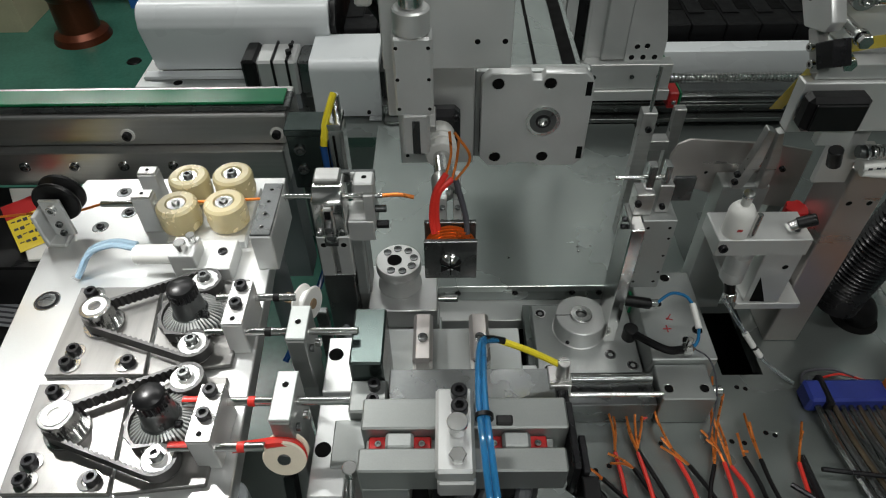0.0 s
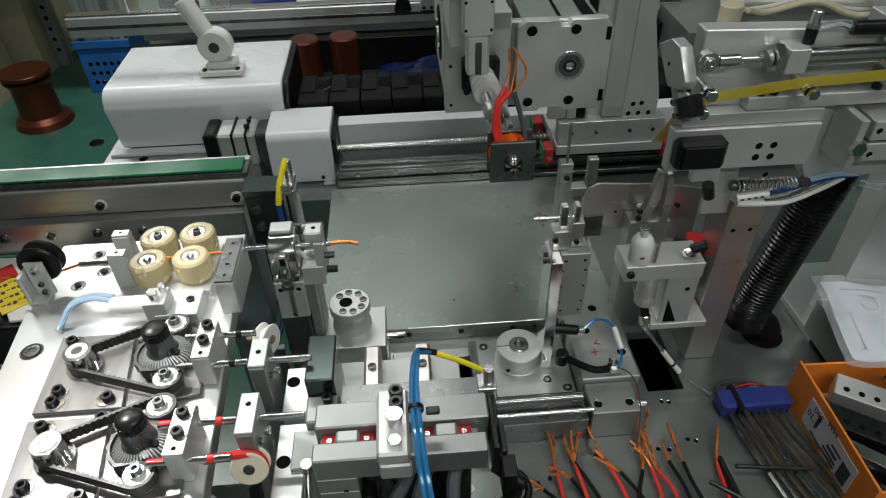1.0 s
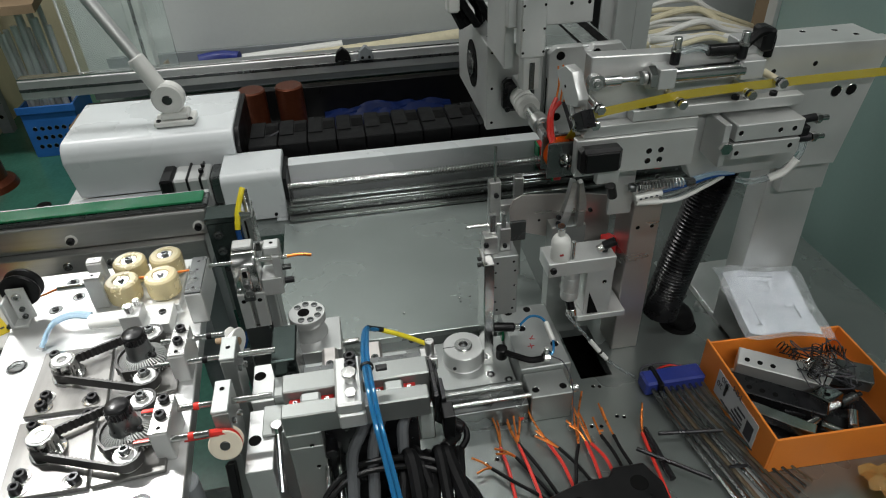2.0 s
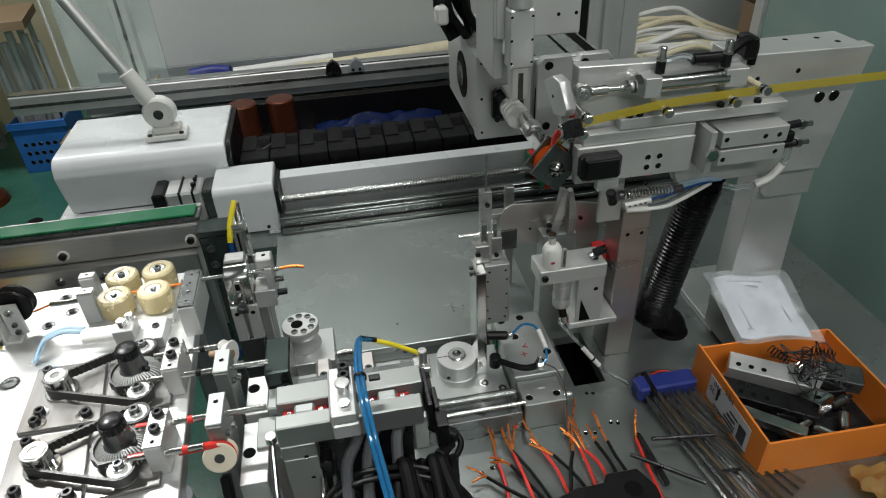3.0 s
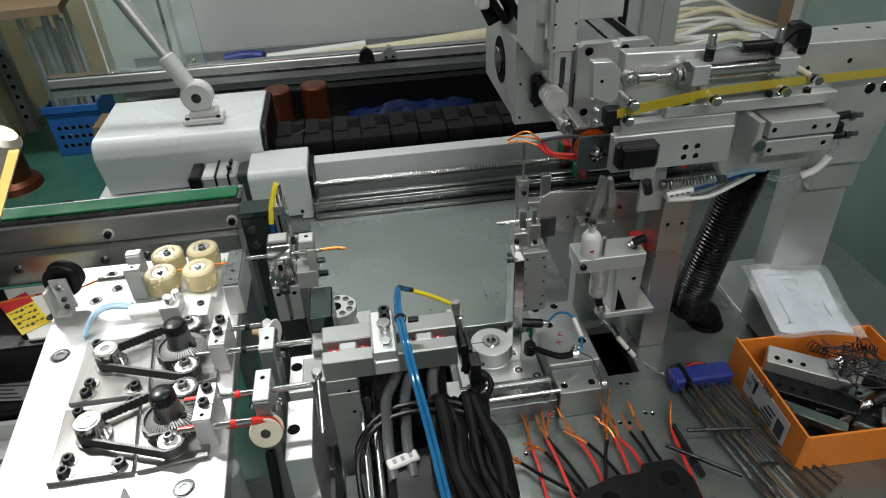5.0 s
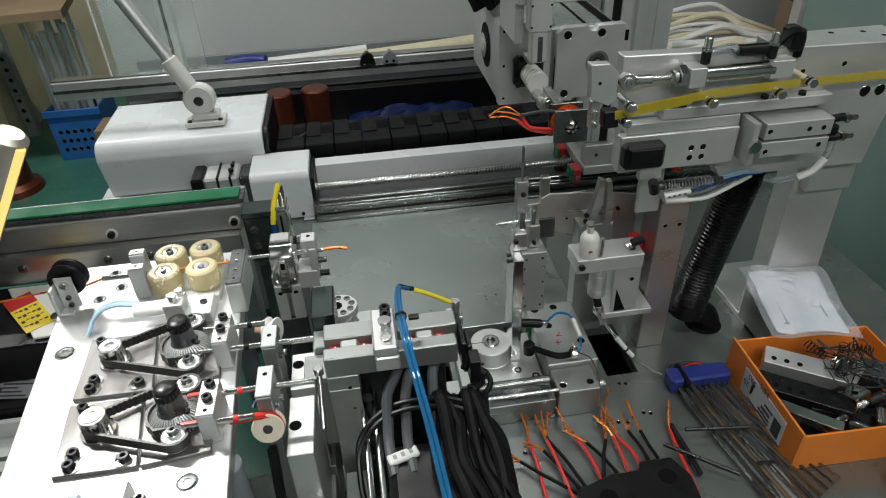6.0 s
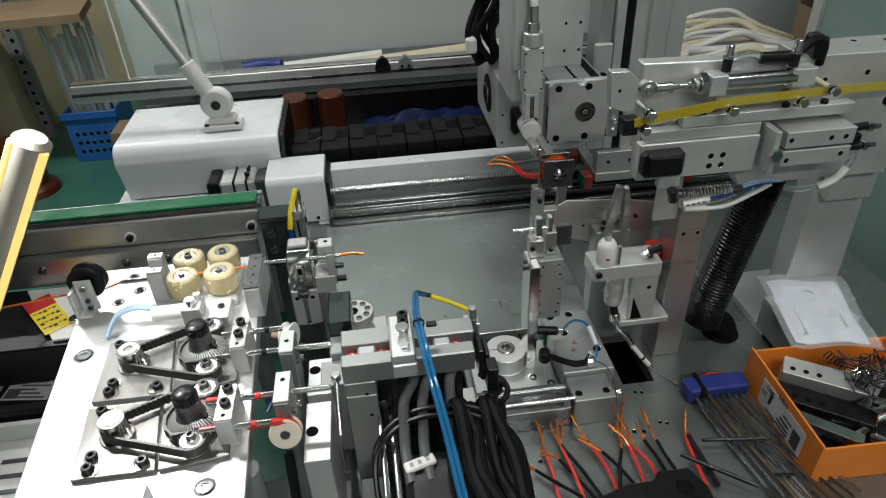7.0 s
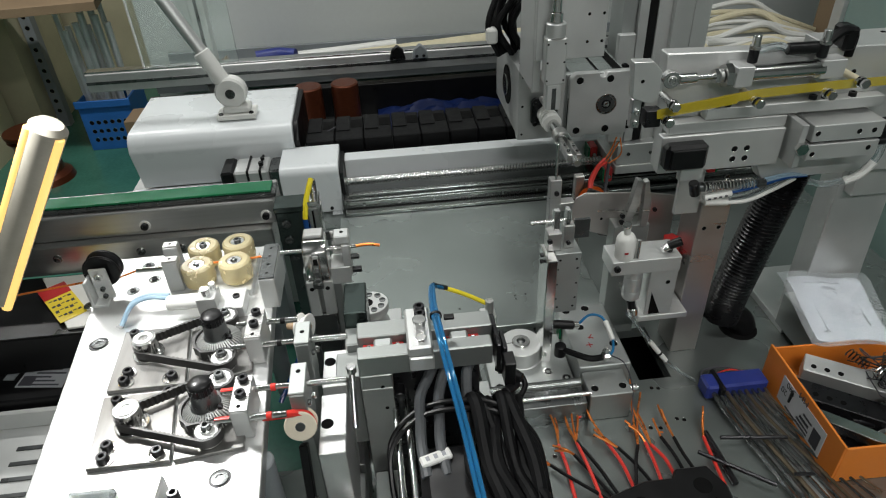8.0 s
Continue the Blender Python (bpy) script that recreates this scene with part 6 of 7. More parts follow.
part("knuckle", disc(bmesh.new(), (-0.318, 1.170, 0.232), 0.032, 0.030, "-y", 32, 0.004), WPLAS, jt)
part("pivot", disc(bmesh.new(), (-0.318, 1.1398, 0.232), 0.010, 0.002, "-y", 24), STEEL, jt)
part("sleeve", rod(bmesh.new(), (-0.330, 1.157, 0.252), (-0.362, 1.165, 0.315), 0.017, 20), WPLAS, jt)
part("tube", rod(bmesh.new(), (-0.350, 1.163, 0.295), (-0.62, 1.24, 0.80), 0.0125, 20), ALU, jt, "bright steel tube")
for x in (-0.345, -0.283):
    bolt(jt, x, 1.136, 0.190, 0.005, 0.003)

jt.location += Vector((0.014, 0.0, -0.018))

# black cable chain
ck = thing("cable_chain", (0.1, 1.2, 0.0), "black plastic cable chain with square windows", "cable chain")
part("tray", bx(-0.18, 0.95, 1.095, 1.30, 0.012, 0.03), BLACK, ck)
for k in range(17):
    x = -0.165 + 0.062 * k
    lk = part("link", bx(x, x + 0.0605, 1.108, 1.225, 0.0305, 0.108, bev=0.002), RUBBER, ck)
    part("bar", bx(x + 0.002, x + 0.032, 1.150, 1.225, 0.1083, 0.1105, bev=0.001), RUBBER, lk)
    part("window", bx(x + 0.034, x + 0.058, 1.165, 1.205, 0.1082, 0.1088, bev=0.0), PIT, lk)
part("loose_wire", tube(bmesh.new(), [(-0.17, 1.16, 0.06), (-0.13, 1.155, 0.10), (-0.10, 1.16, 0.115)], 0.002), INK, ck)

# ---- aluminium profile frame, storage behind ----
ex = thing("frame_profile", (0.0, 1.56, 0.09), "bright slotted aluminium profile rail of the enclosure", "profile rail")
part("profile", bx(-0.75, 0.75, 1.535, 1.575, 0.080, 0.128, bev=0.002), ALU, ex)
part("slot", bx(-0.75, 0.75, 1.533, 1.5349, 0.100, 0.108), DKST, ex)
part("top_lip", bx(-0.75, 0.75, 1.54, 1.57, 0.1283, 0.132), STEEL, ex)
ex.location.z += 0.018
for x in (0.055, 0.115):
    hk = thing("corner_clip", (x, 1.53, 0.12), "small dark plastic corner clip on the profile", "clip", "corner clips")
    part("clip", prism(bmesh.new(), [(x - 0.022, 0.112), (x + 0.022, 0.112), (x + 0.016, 0.138), (x, 0.152), (x - 0.016, 0.138)], 1.518, 1.5325, "y", 0.003), BLACK if x < 0.1 else GREYP, hk)
    for d in (-0.009, 0.009):
        hole(hk, x + d, 1.518, 0.120, 0.004, "-y")
    hk.location.z += 0.018
up = thing("frame_upright", (-0.55, 1.56, 0.132), "bright upright aluminium profile of the enclosure", "profile rail")
part("profile", bx(-0.462, -0.422, 1.577, 1.617, -0.85, 1.2, bev=0.002), ALU, up)
part("slot", bx(-0.446, -0.438, 1.575, 1.5769, 0.133, 1.2), DKST, up)
hp = thing("plexi_panel", (-0.62, 1.33, 0.1), "clear acrylic guard panel with bright edge", "guard panel")
part("pane", bx(-0.60, -0.36, 1.552, 1.558, 0.1325, 0.95, bev=0.001), GLASS, hp).visible_shadow = False
part("edge", bx(-0.6045, -0.6005, 1.550, 1.560, 0.1325, 0.95), WPLAS, hp)
hp.location.z += 0.018
sh = thing("storage_shelf", (0.3, 1.68, 0.0), "low grey shelf along the wall with loose rods", "shelf")
part("board", bx(-0.60, 1.10, 1.59, 1.775, 0.062, 0.082), GREYP, sh)
part("skirting", bx(-0.60, 1.10, 1.765, 1.778, 0.0825, 0.115), GREYP, sh)
for name, pts, r, mtl, lab in (("sleeve_roll", [(-0.05, 1.64, 0.138), (0.12, 1.65, 0.144), (0.28, 1.655, 0.152), (0.42, 1.66, 0.160)], 0.024, FOAMY, "long yellowed foam sleeve lying on the shelf"),
                           ("paper_tube", [(-0.40, 1.63, 0.128), (-0.2, 1.64, 0.130), (-0.04, 1.645, 0.132)], 0.012, WPLAS, "white paper tube lying on the shelf"),
                           ("blue_rod", [(-0.34, 1.70, 0.140), (-0.28, 1.71, 0.143), (-0.23, 1.70, 0.14)], 0.018, BLUEP, "dark blue plastic rod lying on the shelf"),
                           ("cream_roll", [(-0.22, 1.69, 0.138), (-0.08, 1.70, 0.142), (0.06, 1.70, 0.15)], 0.015, WPLAS, "crumpled cream paper roll lying on the shelf")):
    pts = [(x, y, z - 0.033) for x, y, z in pts]
    single(name, tube(bmesh.new(), pts, r, 12), mtl, lab, "rod")
single("carton_scrap", prism(bmesh.new(), [(-0.46, 0.0825), (-0.40, 0.0825), (-0.41, 0.135), (-0.43, 0.12)], 1.62, 1.66, "y"), KRAFT, "torn brown carton corner on the shelf", "carton")
for x, y, mtl in ((-0.176, 1.40, DCOPPER), (-0.086, 1.41, DCOPPER)):
    sw = thing("wire_spool", (x, y, -0.005), "copper wire spool with dark flanges", "wire spool", "wire spools")
    part("winding", disc(bmesh.new(), (x, y, 0.005), 0.034, 0.118), mtl, sw, "wound copper wire")
    part("flange", disc(bmesh.new(), (x, y, -0.0045), 0.046, 0.0095), BLACK if x < -0.15 else CLEART, sw)
part("back_panel", bx(-0.60, 0.75, 1.50, 1.53, -0.30, 0.078), BLACK, ex, "dark panel behind the wire spools")
single("spool_shelf", bx(-0.40, 0.75, 1.33, 1.53, -0.025, -0.005), DKST, "dark shelf under the wire spools", "shelf")
bb = bmesh.new()
bmesh.ops.create_grid(bb, x_segments=24, y_segments=12, size=1)
for v in bb.verts:
    v.co = Vector((0.16 + 0.17 * v.co.x, 1.43 + 0.075 * v.co.y, 0.006 + 0.022 * max(0, (1 - v.co.x ** 2)) * (1 - 0.5 * v.co.y ** 2) + 0.022 * noise.noise(Vector((v.co.x * 3, v.co.y * 4, 2)))))
bmesh.ops.solidify(bb, geom=list(bb.faces), thickness=0.002)
single("blue_bag", bb, BAGB, "crumpled dark blue plastic bag on the shelf", "plastic bag")
hose = thing("white_hoses", (0.85, 1.4, 0.116), "tangle of white cables and hoses behind the arm", "hoses")
single("back_bench", bx(0.70, 1.6, 1.34, 1.60, 0.0, 0.115), ALU_D, "grey bench behind the machine arm", "bench")
rng = random.Random(21)
for k in range(14):
    y0, h = 1.37 + 0.013 * k + 0.02 * rng.random(), 0.125 + 0.0035 * k
    pts = [(0.80 + 0.06 * rng.random(), y0, 0.135 + 0.02 * rng.random()), (0.90, y0 + 0.02, h + 0.02 * rng.random()), (0.99 + 0.03 * rng.random(), y0, h + 0.045 * rng.random()), (1.08, y0 - 0.03 * rng.random(), h + 0.01), (1.15 + 0.05 * rng.random(), y0 - 0.02, 0.135)]
    part("hose", tube(bmesh.new(), pts, 0.005 + 0.004 * rng.random(), 9), WPLAS if k % 3 else FOAMY, hose)
part("knot", disc(bmesh.new(), (0.80, 1.37, 0.116), 0.026, 0.05), FOAMY, hose)
bxo = thing("open_carton", (1.2, 1.46, 0.1155), "open brown cardboard carton behind the arm", "carton")
for a in ((1.14, 1.38, 1.36, 1.366, 0.2405, 0.33), (1.14, 1.38, 1.53, 1.536, 0.2405, 0.36), (1.14, 1.146, 1.3665, 1.5295, 0.2405, 0.345), (1.374, 1.38, 1.3665, 1.5295, 0.2405, 0.345)):
    part("side", bx(a[0] + 0.07, a[1] + 0.07, a[2], a[3], a[4] - 0.125, a[5] - 0.125, bev=0.001), KRAFT, bxo)
gr = thing("guard_door", (0.95, 0.9, 0.0), "grey-green acrylic guard door beside the arm", "guard door")
part("pane", bx(1.12, 1.127, 0.30, 1.30, -0.30, 1.0, bev=0.001), mat("tinted_pane", (0.30, 0.42, 0.39), 0.12, 0, 0.05, 4, 0.02, 100, trans=0.25), gr)
part("post", bx(1.11, 1.15, 1.3005, 1.335, -0.85, 1.2), ALU, gr)

# pipes in a blue crate, cartons and a copper coil far off on the workshop floor
bk = thing("blue_crate", (-1.47, 3.4, FLOOR_Z), "blue plastic crate holding upright pipes", "crate")
for a in ((-1.62, -1.35, 3.30, 3.312, FLOOR_Z, -0.57), (-1.62, -1.35, 3.56, 3.572, FLOOR_Z, -0.57), (-1.62, -1.608, 3.3125, 3.5595, FLOOR_Z, -0.57), (-1.362, -1.35, 3.3125, 3.5595, FLOOR_Z, -0.57)):
    part("wall", bx(*a, bev=0.002), BLUEB, bk)
part("rim", bx(-1.63, -1.34, 3.288, 3.2995, -0.605, -0.565, bev=0.003), BLUEB, bk)
for k in range(18):
    hole(bk, -1.575 + 0.036 * (k % 6), 3.30, -0.69 - 0.05 * (k // 6), 0.011, "-y")
rng = random.Random(7)
for k in range(14):
    x, y = -1.590 + 0.0165 * k, 3.34 + 0.18 * rng.random()
    single("steel_pipe", rod(bmesh.new(), (x, y, FLOOR_Z + 0.005), (x - 0.045 + 0.04 * rng.random(), y + 0.05, -0.23 + 0.13 * rng.random()), 0.013 + 0.005 * rng.random(), 10), PIPEM, "bright steel pipe standing in the blue crate", "pipe", "pipes in the crate")
pgp = thing("slotted_post", (-1.90, 3.7, FLOOR_Z), "dark perforated steel shelf upright", "post")
part("post", bx(-1.93, -1.87, 3.68, 3.74, FLOOR_Z, 0.9), GREYP, pgp)
for k in range(16):
    hole(pgp, -1.90, 3.68, -0.75 + 0.06 * k, 0.012, "-y")
single("olive_cabinet", bx(-3.6, -1.94, 3.55, 4.2, FLOOR_Z, 0.3), WOODY, "plain olive cabinet at the wall", "cabinet")
single("flat_carton", prism(bmesh.new(), [(-2.9, 2.95), (-1.30, 3.15), (-1.36, 3.5), (-2.9, 3.5)], -0.075, -0.035), KRAFT, "flat brown carton lying on a stand", "carton")
single("carton_stand", bx(-2.85, -2.05, 3.05, 3.45, FLOOR_Z, -0.0755), WOODY, "olive stand carrying the flat carton", "stand")
single("small_carton", bx(-1.33, -1.20, 3.10, 3.28, FLOOR_Z, -0.62), KRAFT, "small brown carton beside the crate", "carton")
cs = thing("copper_coil", (-1.75, 3.0, FLOOR_Z), "dark copper wire coil standing on the floor", "wire coil")
part("winding", lathe(bmesh.new(), [(0.0, 0), (0.135, 0), (0.125, 0.03), (0.095, 0.05), (0.09, 0.20), (0.11, 0.23), (0.06, 0.25), (0, 0.25)], (-1.75, 3.0, FLOOR_Z), "z", 32), DCOPPER, cs, "wound copper wire")
part("flange", disc(bmesh.new(), (-1.75, 3.0, FLOOR_Z + 0.2505), 0.115, 0.02), DCOPPER, cs)
for x, y in ((-1.2, 2.5), (-1.42, 2.75)):
    single("floor_scrap", lathe(bmesh.new(), [(0.035, 0), (0.03, 0.006), (0, 0.008)], (x, y, FLOOR_Z), "z", 9), BLACK, "small dark scrap lying on the floor", "scrap")

# ---- black drives beside the feed table ----
dr = thing("motor_drive", (-0.49, 0.5, 0.0), "black motor drive with printed labels", "motor drive")
part("case", bx(-0.66, -0.375, 0.415, 0.595, 0.0, 0.12, bev=0.002), BLACK, dr)
DLM = pose(-0.445, 0.465, 0.1205, 0, 0, -8)
part("label", bx(-0.030, 0.030, -0.032, 0.012, 0, 0.0006, bev=0, m=DLM), DRAWP, dr, "grey printed label")
for k in range(6):
    part("print_bar", bx(-0.026 + 0.012 * (k % 2), 0.024 - 0.008 * (k % 3), -0.029 + 0.0066 * k, -0.0265 + 0.0066 * k, 0.0007, 0.001, bev=0, m=DLM), INK, dr)
part("code_patch", bx(-0.027, -0.010, -0.030, -0.014, 0.0011, 0.0014, bev=0, m=DLM), INK, dr)
part("terminal", bx(-0.028, 0.026, 0.018, 0.030, 0, 0.008, m=DLM), WPLAS, dr)
part("printed_strip", bx(-0.052, -0.038, -0.02, 0.03, 0, 0.0006, bev=0, m=DLM), GREYP, dr)
pw = thing("power_unit", (-0.48, 0.56, 0.12), "white power unit with a red and yellow warning label", "power unit")
part("case", bx(-0.60, -0.375, 0.46, 0.59, 0.1215, 0.178, bev=0.002), BLACK, pw)
part("cover_plate", prism(bmesh.new(), [(-0.478, 0.582), (-0.376, 0.582), (-0.376, 0.470), (-0.405, 0.468)], 0.1785, 0.182, bev=0.0008), IVORY, pw, "ivory cover plate")
WLM = pose(-0.430, 0.523, 0.1822, 0, 0, -52)
lab = part("warning_label", bx(-0.044, 0.044, -0.017, 0.017, 0, 0.0005, bev=0, m=WLM), LABY, pw, "yellow warning label")
part("red_band", bx(-0.044, -0.016, -0.017, 0.017, 0.0006, 0.0009, bev=0, m=WLM), REDP, lab)
for k in range(4):
    for q in range(5):
        part("print_bar", bx(-0.010 + 0.013 * k, -0.0085 + 0.013 * k + 0.002 * ((k + q) % 3), -0.014 + 0.0058 * q, -0.0098 + 0.0058 * q, 0.0006, 0.0009, bev=0, m=WLM), INK, lab)
bolt(pw, -0.388, 0.505, 0.182, 0.008, 0.004, material=STEEL)
fk = thing("vented_bracket", (-0.47, 0.3, 0.0), "pale slotted sheet metal bracket beside the feed table", "bracket")
part("sheet", bx(-0.66, -0.38, 0.16, 0.41, 0.0, 0.085, bev=0.002), ALU, fk)
part("raised_edge", bx(-0.66, -0.38, 0.402, 0.41, 0.0853, 0.11), ALU, fk)
for k in range(4):
    part("vent", bx(-0.462, -0.422, 0.30 + 0.022 * k, 0.306 + 0.022 * k, 0.0852, 0.0865, bev=0.0004), DKST, fk)

# ---- right foreground: box of parts, keys, leads ----
ob_ = thing("orange_box", (0.59, 0.33, 0.0), "open orange cardboard box full of metal parts", "cardboard box")
BXM = pose(0.503, 0.252, 0, 0, 0, -1.5)
for a in ((0.0, 0.003, 0.0, 0.175, 0.0005, 0.066), (0.0031, 0.20, 0.0, 0.003, 0.0005, 0.062), (0.0031, 0.20, 0.172, 0.175, 0.0005, 0.06), (0.197, 0.20, 0.0031, 0.1719, 0.0005, 0.062)):
    part("side", bx(*a, bev=0.0006, m=BXM), ORANGE, ob_)
part("bottom", bx(0.0031, 0.1969, 0.0031, 0.1719, 0.0005, 0.003, m=BXM), KRAFT, ob_)
lab = part("label", bx(-0.0008, -0.0002, 0.030, 0.130, 0.010, 0.052, bev=0, m=BXM), PAPER, ob_, "white printed label")
for k, (y0, y1, z0, z1) in enumerate(((0.036, 0.052, 0.014, 0.040), (0.058, 0.085, 0.014, 0.017), (0.058, 0.085, 0.020, 0.023), (0.060, 0.080, 0.027, 0.031), (0.056, 0.075, 0.036, 0.039), (0.085, 0.11, 0.013, 0.0155))):
    part("print_bar", bx(-0.0014, -0.0009, y0, y1, z0, z1, bev=0, m=BXM), INK, lab)


def words(text, size, m, parent, material):
    cu = bpy.data.curves.new("lettering", "FONT")
    cu.body, cu.size, cu.extrude = text, size, 0.0002
    tmp = bpy.data.objects.new("lettering", cu)
    scene.collection.objects.link(tmp)
    me = bpy.data.meshes.new_from_object(tmp.evaluated_get(bpy.context.evaluated_depsgraph_get()))
    bpy.data.objects.remove(tmp)
    me.transform(m)
    me.materials.append(material)
    o = new("lettering", me)
    o.parent = parent
    o.location = -spot_of(parent)
    return o


for s, y, z in (("20", 0.126, 0.020), ("390", 0.112, 0.034), ("MM", 0.085, 0.043)):
    words(s, 0.013, BXM @ Matrix.Translation((-0.0009, y, z + 0.006)) @ Matrix(((0, 0, -1, 0), (-1, 0, 0, 0), (0, 1, 0, 0), (0, 0, 0, 1))) @ Matrix.Rotation(radians(180), 4, "Z") @ Matrix.Translation((-0.012, -0.01, 0)), lab, INK)


def loose_block(name, label, cat, mtl, x, y, z, sx, sy, sz, turn, tilt, nholes=0):
    t = thing(name, (x, y, z), label, cat)
    m = Matrix.Translation((x, y, z)) @ pose(0, 0, 0, tilt, 0, turn)
    part("block", bx(-sx / 2, sx / 2, -sy / 2, sy / 2, 0, sz, bev=0.001, m=m), mtl, t)
    for k in range(nholes):
        bm = disc(bmesh.new(), (0, 0, 0), 0.0035, 0.0004)
        bm.transform(m @ Matrix.Translation((-sx / 2 + 0.012 + 0.016 * k, -sy / 2 + 0.010, sz)))
        part("screw_hole", bm, PIT, t)
    return t


loose_block("machined_plate", "bright machined plate with holes lying in the box", "metal part", ALU, 0.583, 0.368, 0.032, 0.105, 0.030, 0.030, -34, 8, 3)
loose_block("black_rail_piece", "glossy black rail piece lying in the box", "metal part", BLACKM, 0.560, 0.335, 0.026, 0.12, 0.030, 0.022, -36, 5, 4)
loose_block("steel_bar", "short bright steel bar lying in the box", "metal part", STEEL, 0.545, 0.300, 0.030, 0.085, 0.016, 0.014, -42, 4)
loose_block("clamp_part", "small square steel clamp lying in the box", "metal part", STEEL, 0.612, 0.305, 0.040, 0.030, 0.026, 0.022, 22, -12, 1)
loose_block("flat_bar", "flat bright bar lying across the box", "metal part", ALU, 0.640, 0.345, 0.050, 0.06, 0.014, 0.008, 38, 8)
loose_block("bracket_piece", "dark small bracket lying in the box", "metal part", DKST, 0.675, 0.345, 0.035, 0.05, 0.03, 0.022, -30, 10)
loose_block("dark_filler_part", "black machined part at the bottom of the box", "metal part", BLACKM, 0.60, 0.335, 0.004, 0.17, 0.13, 0.018, -2, 0)
for x, y, a, nm, lb, ml in ((0.585, 0.290, 20, "round_spacer", "small bright round spacer lying in the box", STEEL), (0.575, 0.310, -30, "round_spacer", "small dark round spacer lying in the box", BLACKM), (0.640, 0.285, 60, "round_spacer", "small bright round spacer lying in the box", STEEL), (0.655, 0.315, 10, "round_spacer", "small dark round spacer lying in the box", DKST), (0.605, 0.275, -60, "round_spacer", "small bright round spacer lying in the box", STEEL)):
    d = Vector((math.cos(radians(a)), math.sin(radians(a)), 0.2)) * 0.012
    rs = thing(nm, (x, y, 0.035), lb, "spacer", "spacers in the box")
    part("sleeve", rod(bmesh.new(), Vector((x, y, 0.032)) - d, Vector((x, y, 0.032)) + d, 0.0065, 18, 0.001), ml, rs)
    part("pin", rod(bmesh.new(), Vector((x, y, 0.032)) + d, Vector((x, y, 0.032)) + d * 1.7, 0.003, 12), BLACKM, rs)
sc = thing("tangled_springs", (0.66, 0.34, 0.05), "tangle of thin steel springs and wire in the box", "springs")
rng = random.Random(11)
for k in range(8):
    cx, cy, cz = 0.600 + 0.045 * rng.random(), 0.325 + 0.05 * rng.random(), 0.062 + 0.012 * rng.random()
    ax = Vector((rng.uniform(-1, 1), rng.uniform(-1, 1), rng.uniform(0, 0.6))).normalized()
    m = Matrix.Translation((cx, cy, cz)) @ towards(ax)
    part("spring", tube(bmesh.new(), [m @ Vector((0.006 * math.cos(0.8 * i), 0.006 * math.sin(0.8 * i), 0.0006 * i)) for i in range(48)], 0.0008, 5, 1), STEEL if k % 2 else BLACKM, sc)
for k in range(12):
    p = [Vector((0.59 + 0.08 * rng.random(), 0.30 + 0.09 * rng.random(), 0.055 + 0.03 * rng.random())) for _ in range(4)]
    part("thin_wire", tube(bmesh.new(), p, 0.0009, 5), INK if k % 2 else BLACKM, sc)
am = bmesh.new()
bmesh.ops.create_grid(am, x_segments=16, y_segments=16, size=1)
for v in am.verts:
    a, b = v.co.x, v.co.y
    v.co = Vector((0.665 + 0.06 * a, 0.175 + 0.05 * b, 0.012 + 0.022 * noise.noise(Vector((a * 3, b * 3, 5))) + 0.012))
bmesh.ops.solidify(am, geom=list(am.faces), thickness=0.0004)
single("amber_bag", am, AMBERF, "crumpled amber plastic bag beside the box", "plastic bag")

# drawing in a clear bag on a raised plate
rp = thing("raised_plate", (0.64, 0.47, 0.0), "grey steel block under the bagged drawing", "block")
part("block", bx(0.580, 0.655, 0.44, 0.525, 0.0125, 0.070, bev=0.0012), ALU_D, rp)
hole(rp, 0.600, 0.44, 0.045, 0.004, "-y")
pb = thing("bagged_drawing", (0.635, 0.465, 0.06), "printed drawing in a clear plastic bag", "paper in bag")


def sheet(x0, x1, y0, y1, z, turn, cx, cy, amp, seed, th, sx=20, sy=20):
    bm = bmesh.new()
    bmesh.ops.create_grid(bm, x_segments=sx, y_segments=sy, size=1)
    for v in bm.verts:
        a, b = v.co.x, v.co.y
        p = Vector(((x0 + x1) / 2 + a * (x1 - x0) / 2, (y0 + y1) / 2 + b * (y1 - y0) / 2, z))
        p = Matrix.Translation((cx, cy, 0)) @ Matrix.Rotation(radians(turn), 4, "Z") @ p
        p.z += amp * noise.noise(Vector((a * 1.6 + seed, b * 1.6, seed))) + 0.10 * (p.y - 0.465)
        v.co = p
    bmesh.ops.solidify(bm, geom=list(bm.faces), thickness=th)
    return bm


part("paper", sheet(-0.050, 0.050, -0.058, 0.068, 0.087, -10, 0.619, 0.459, 0.006, 3, 0.0006), DRAWP, pb)
part("bag", sheet(-0.062, 0.062, -0.070, 0.074, 0.0915, -10, 0.619, 0.459, 0.007, 3, 0.0004), FILM, pb).visible_shadow = False
for x0, x1, y0, y1 in ((-0.03, 0.022, 0.054, 0.0546), (-0.012, 0.012, 0.044, 0.0446), (-0.010, 0.013, 0.041, 0.043), (-0.0305, -0.030, -0.042, 0.050), (0.030, 0.0305, -0.03, 0.04), (-0.035, -0.025, -0.0425, -0.042), (-0.033, -0.027, 0.012, 0.0124)):
    part("print_line", sheet(x0, x1, y0, y1, 0.0878, -10, 0.619, 0.459, 0.006, 3, 0.0002, 2, 2), INKG, pb)
bm = ring(bmesh.new(), (0, 0, 0.076), 0.0105, 0.0095, 0.0006)
bm.transform(Matrix.Translation((0.621, 0.487, 0.0165)))
part("print_ring", bm, INKG, pb)
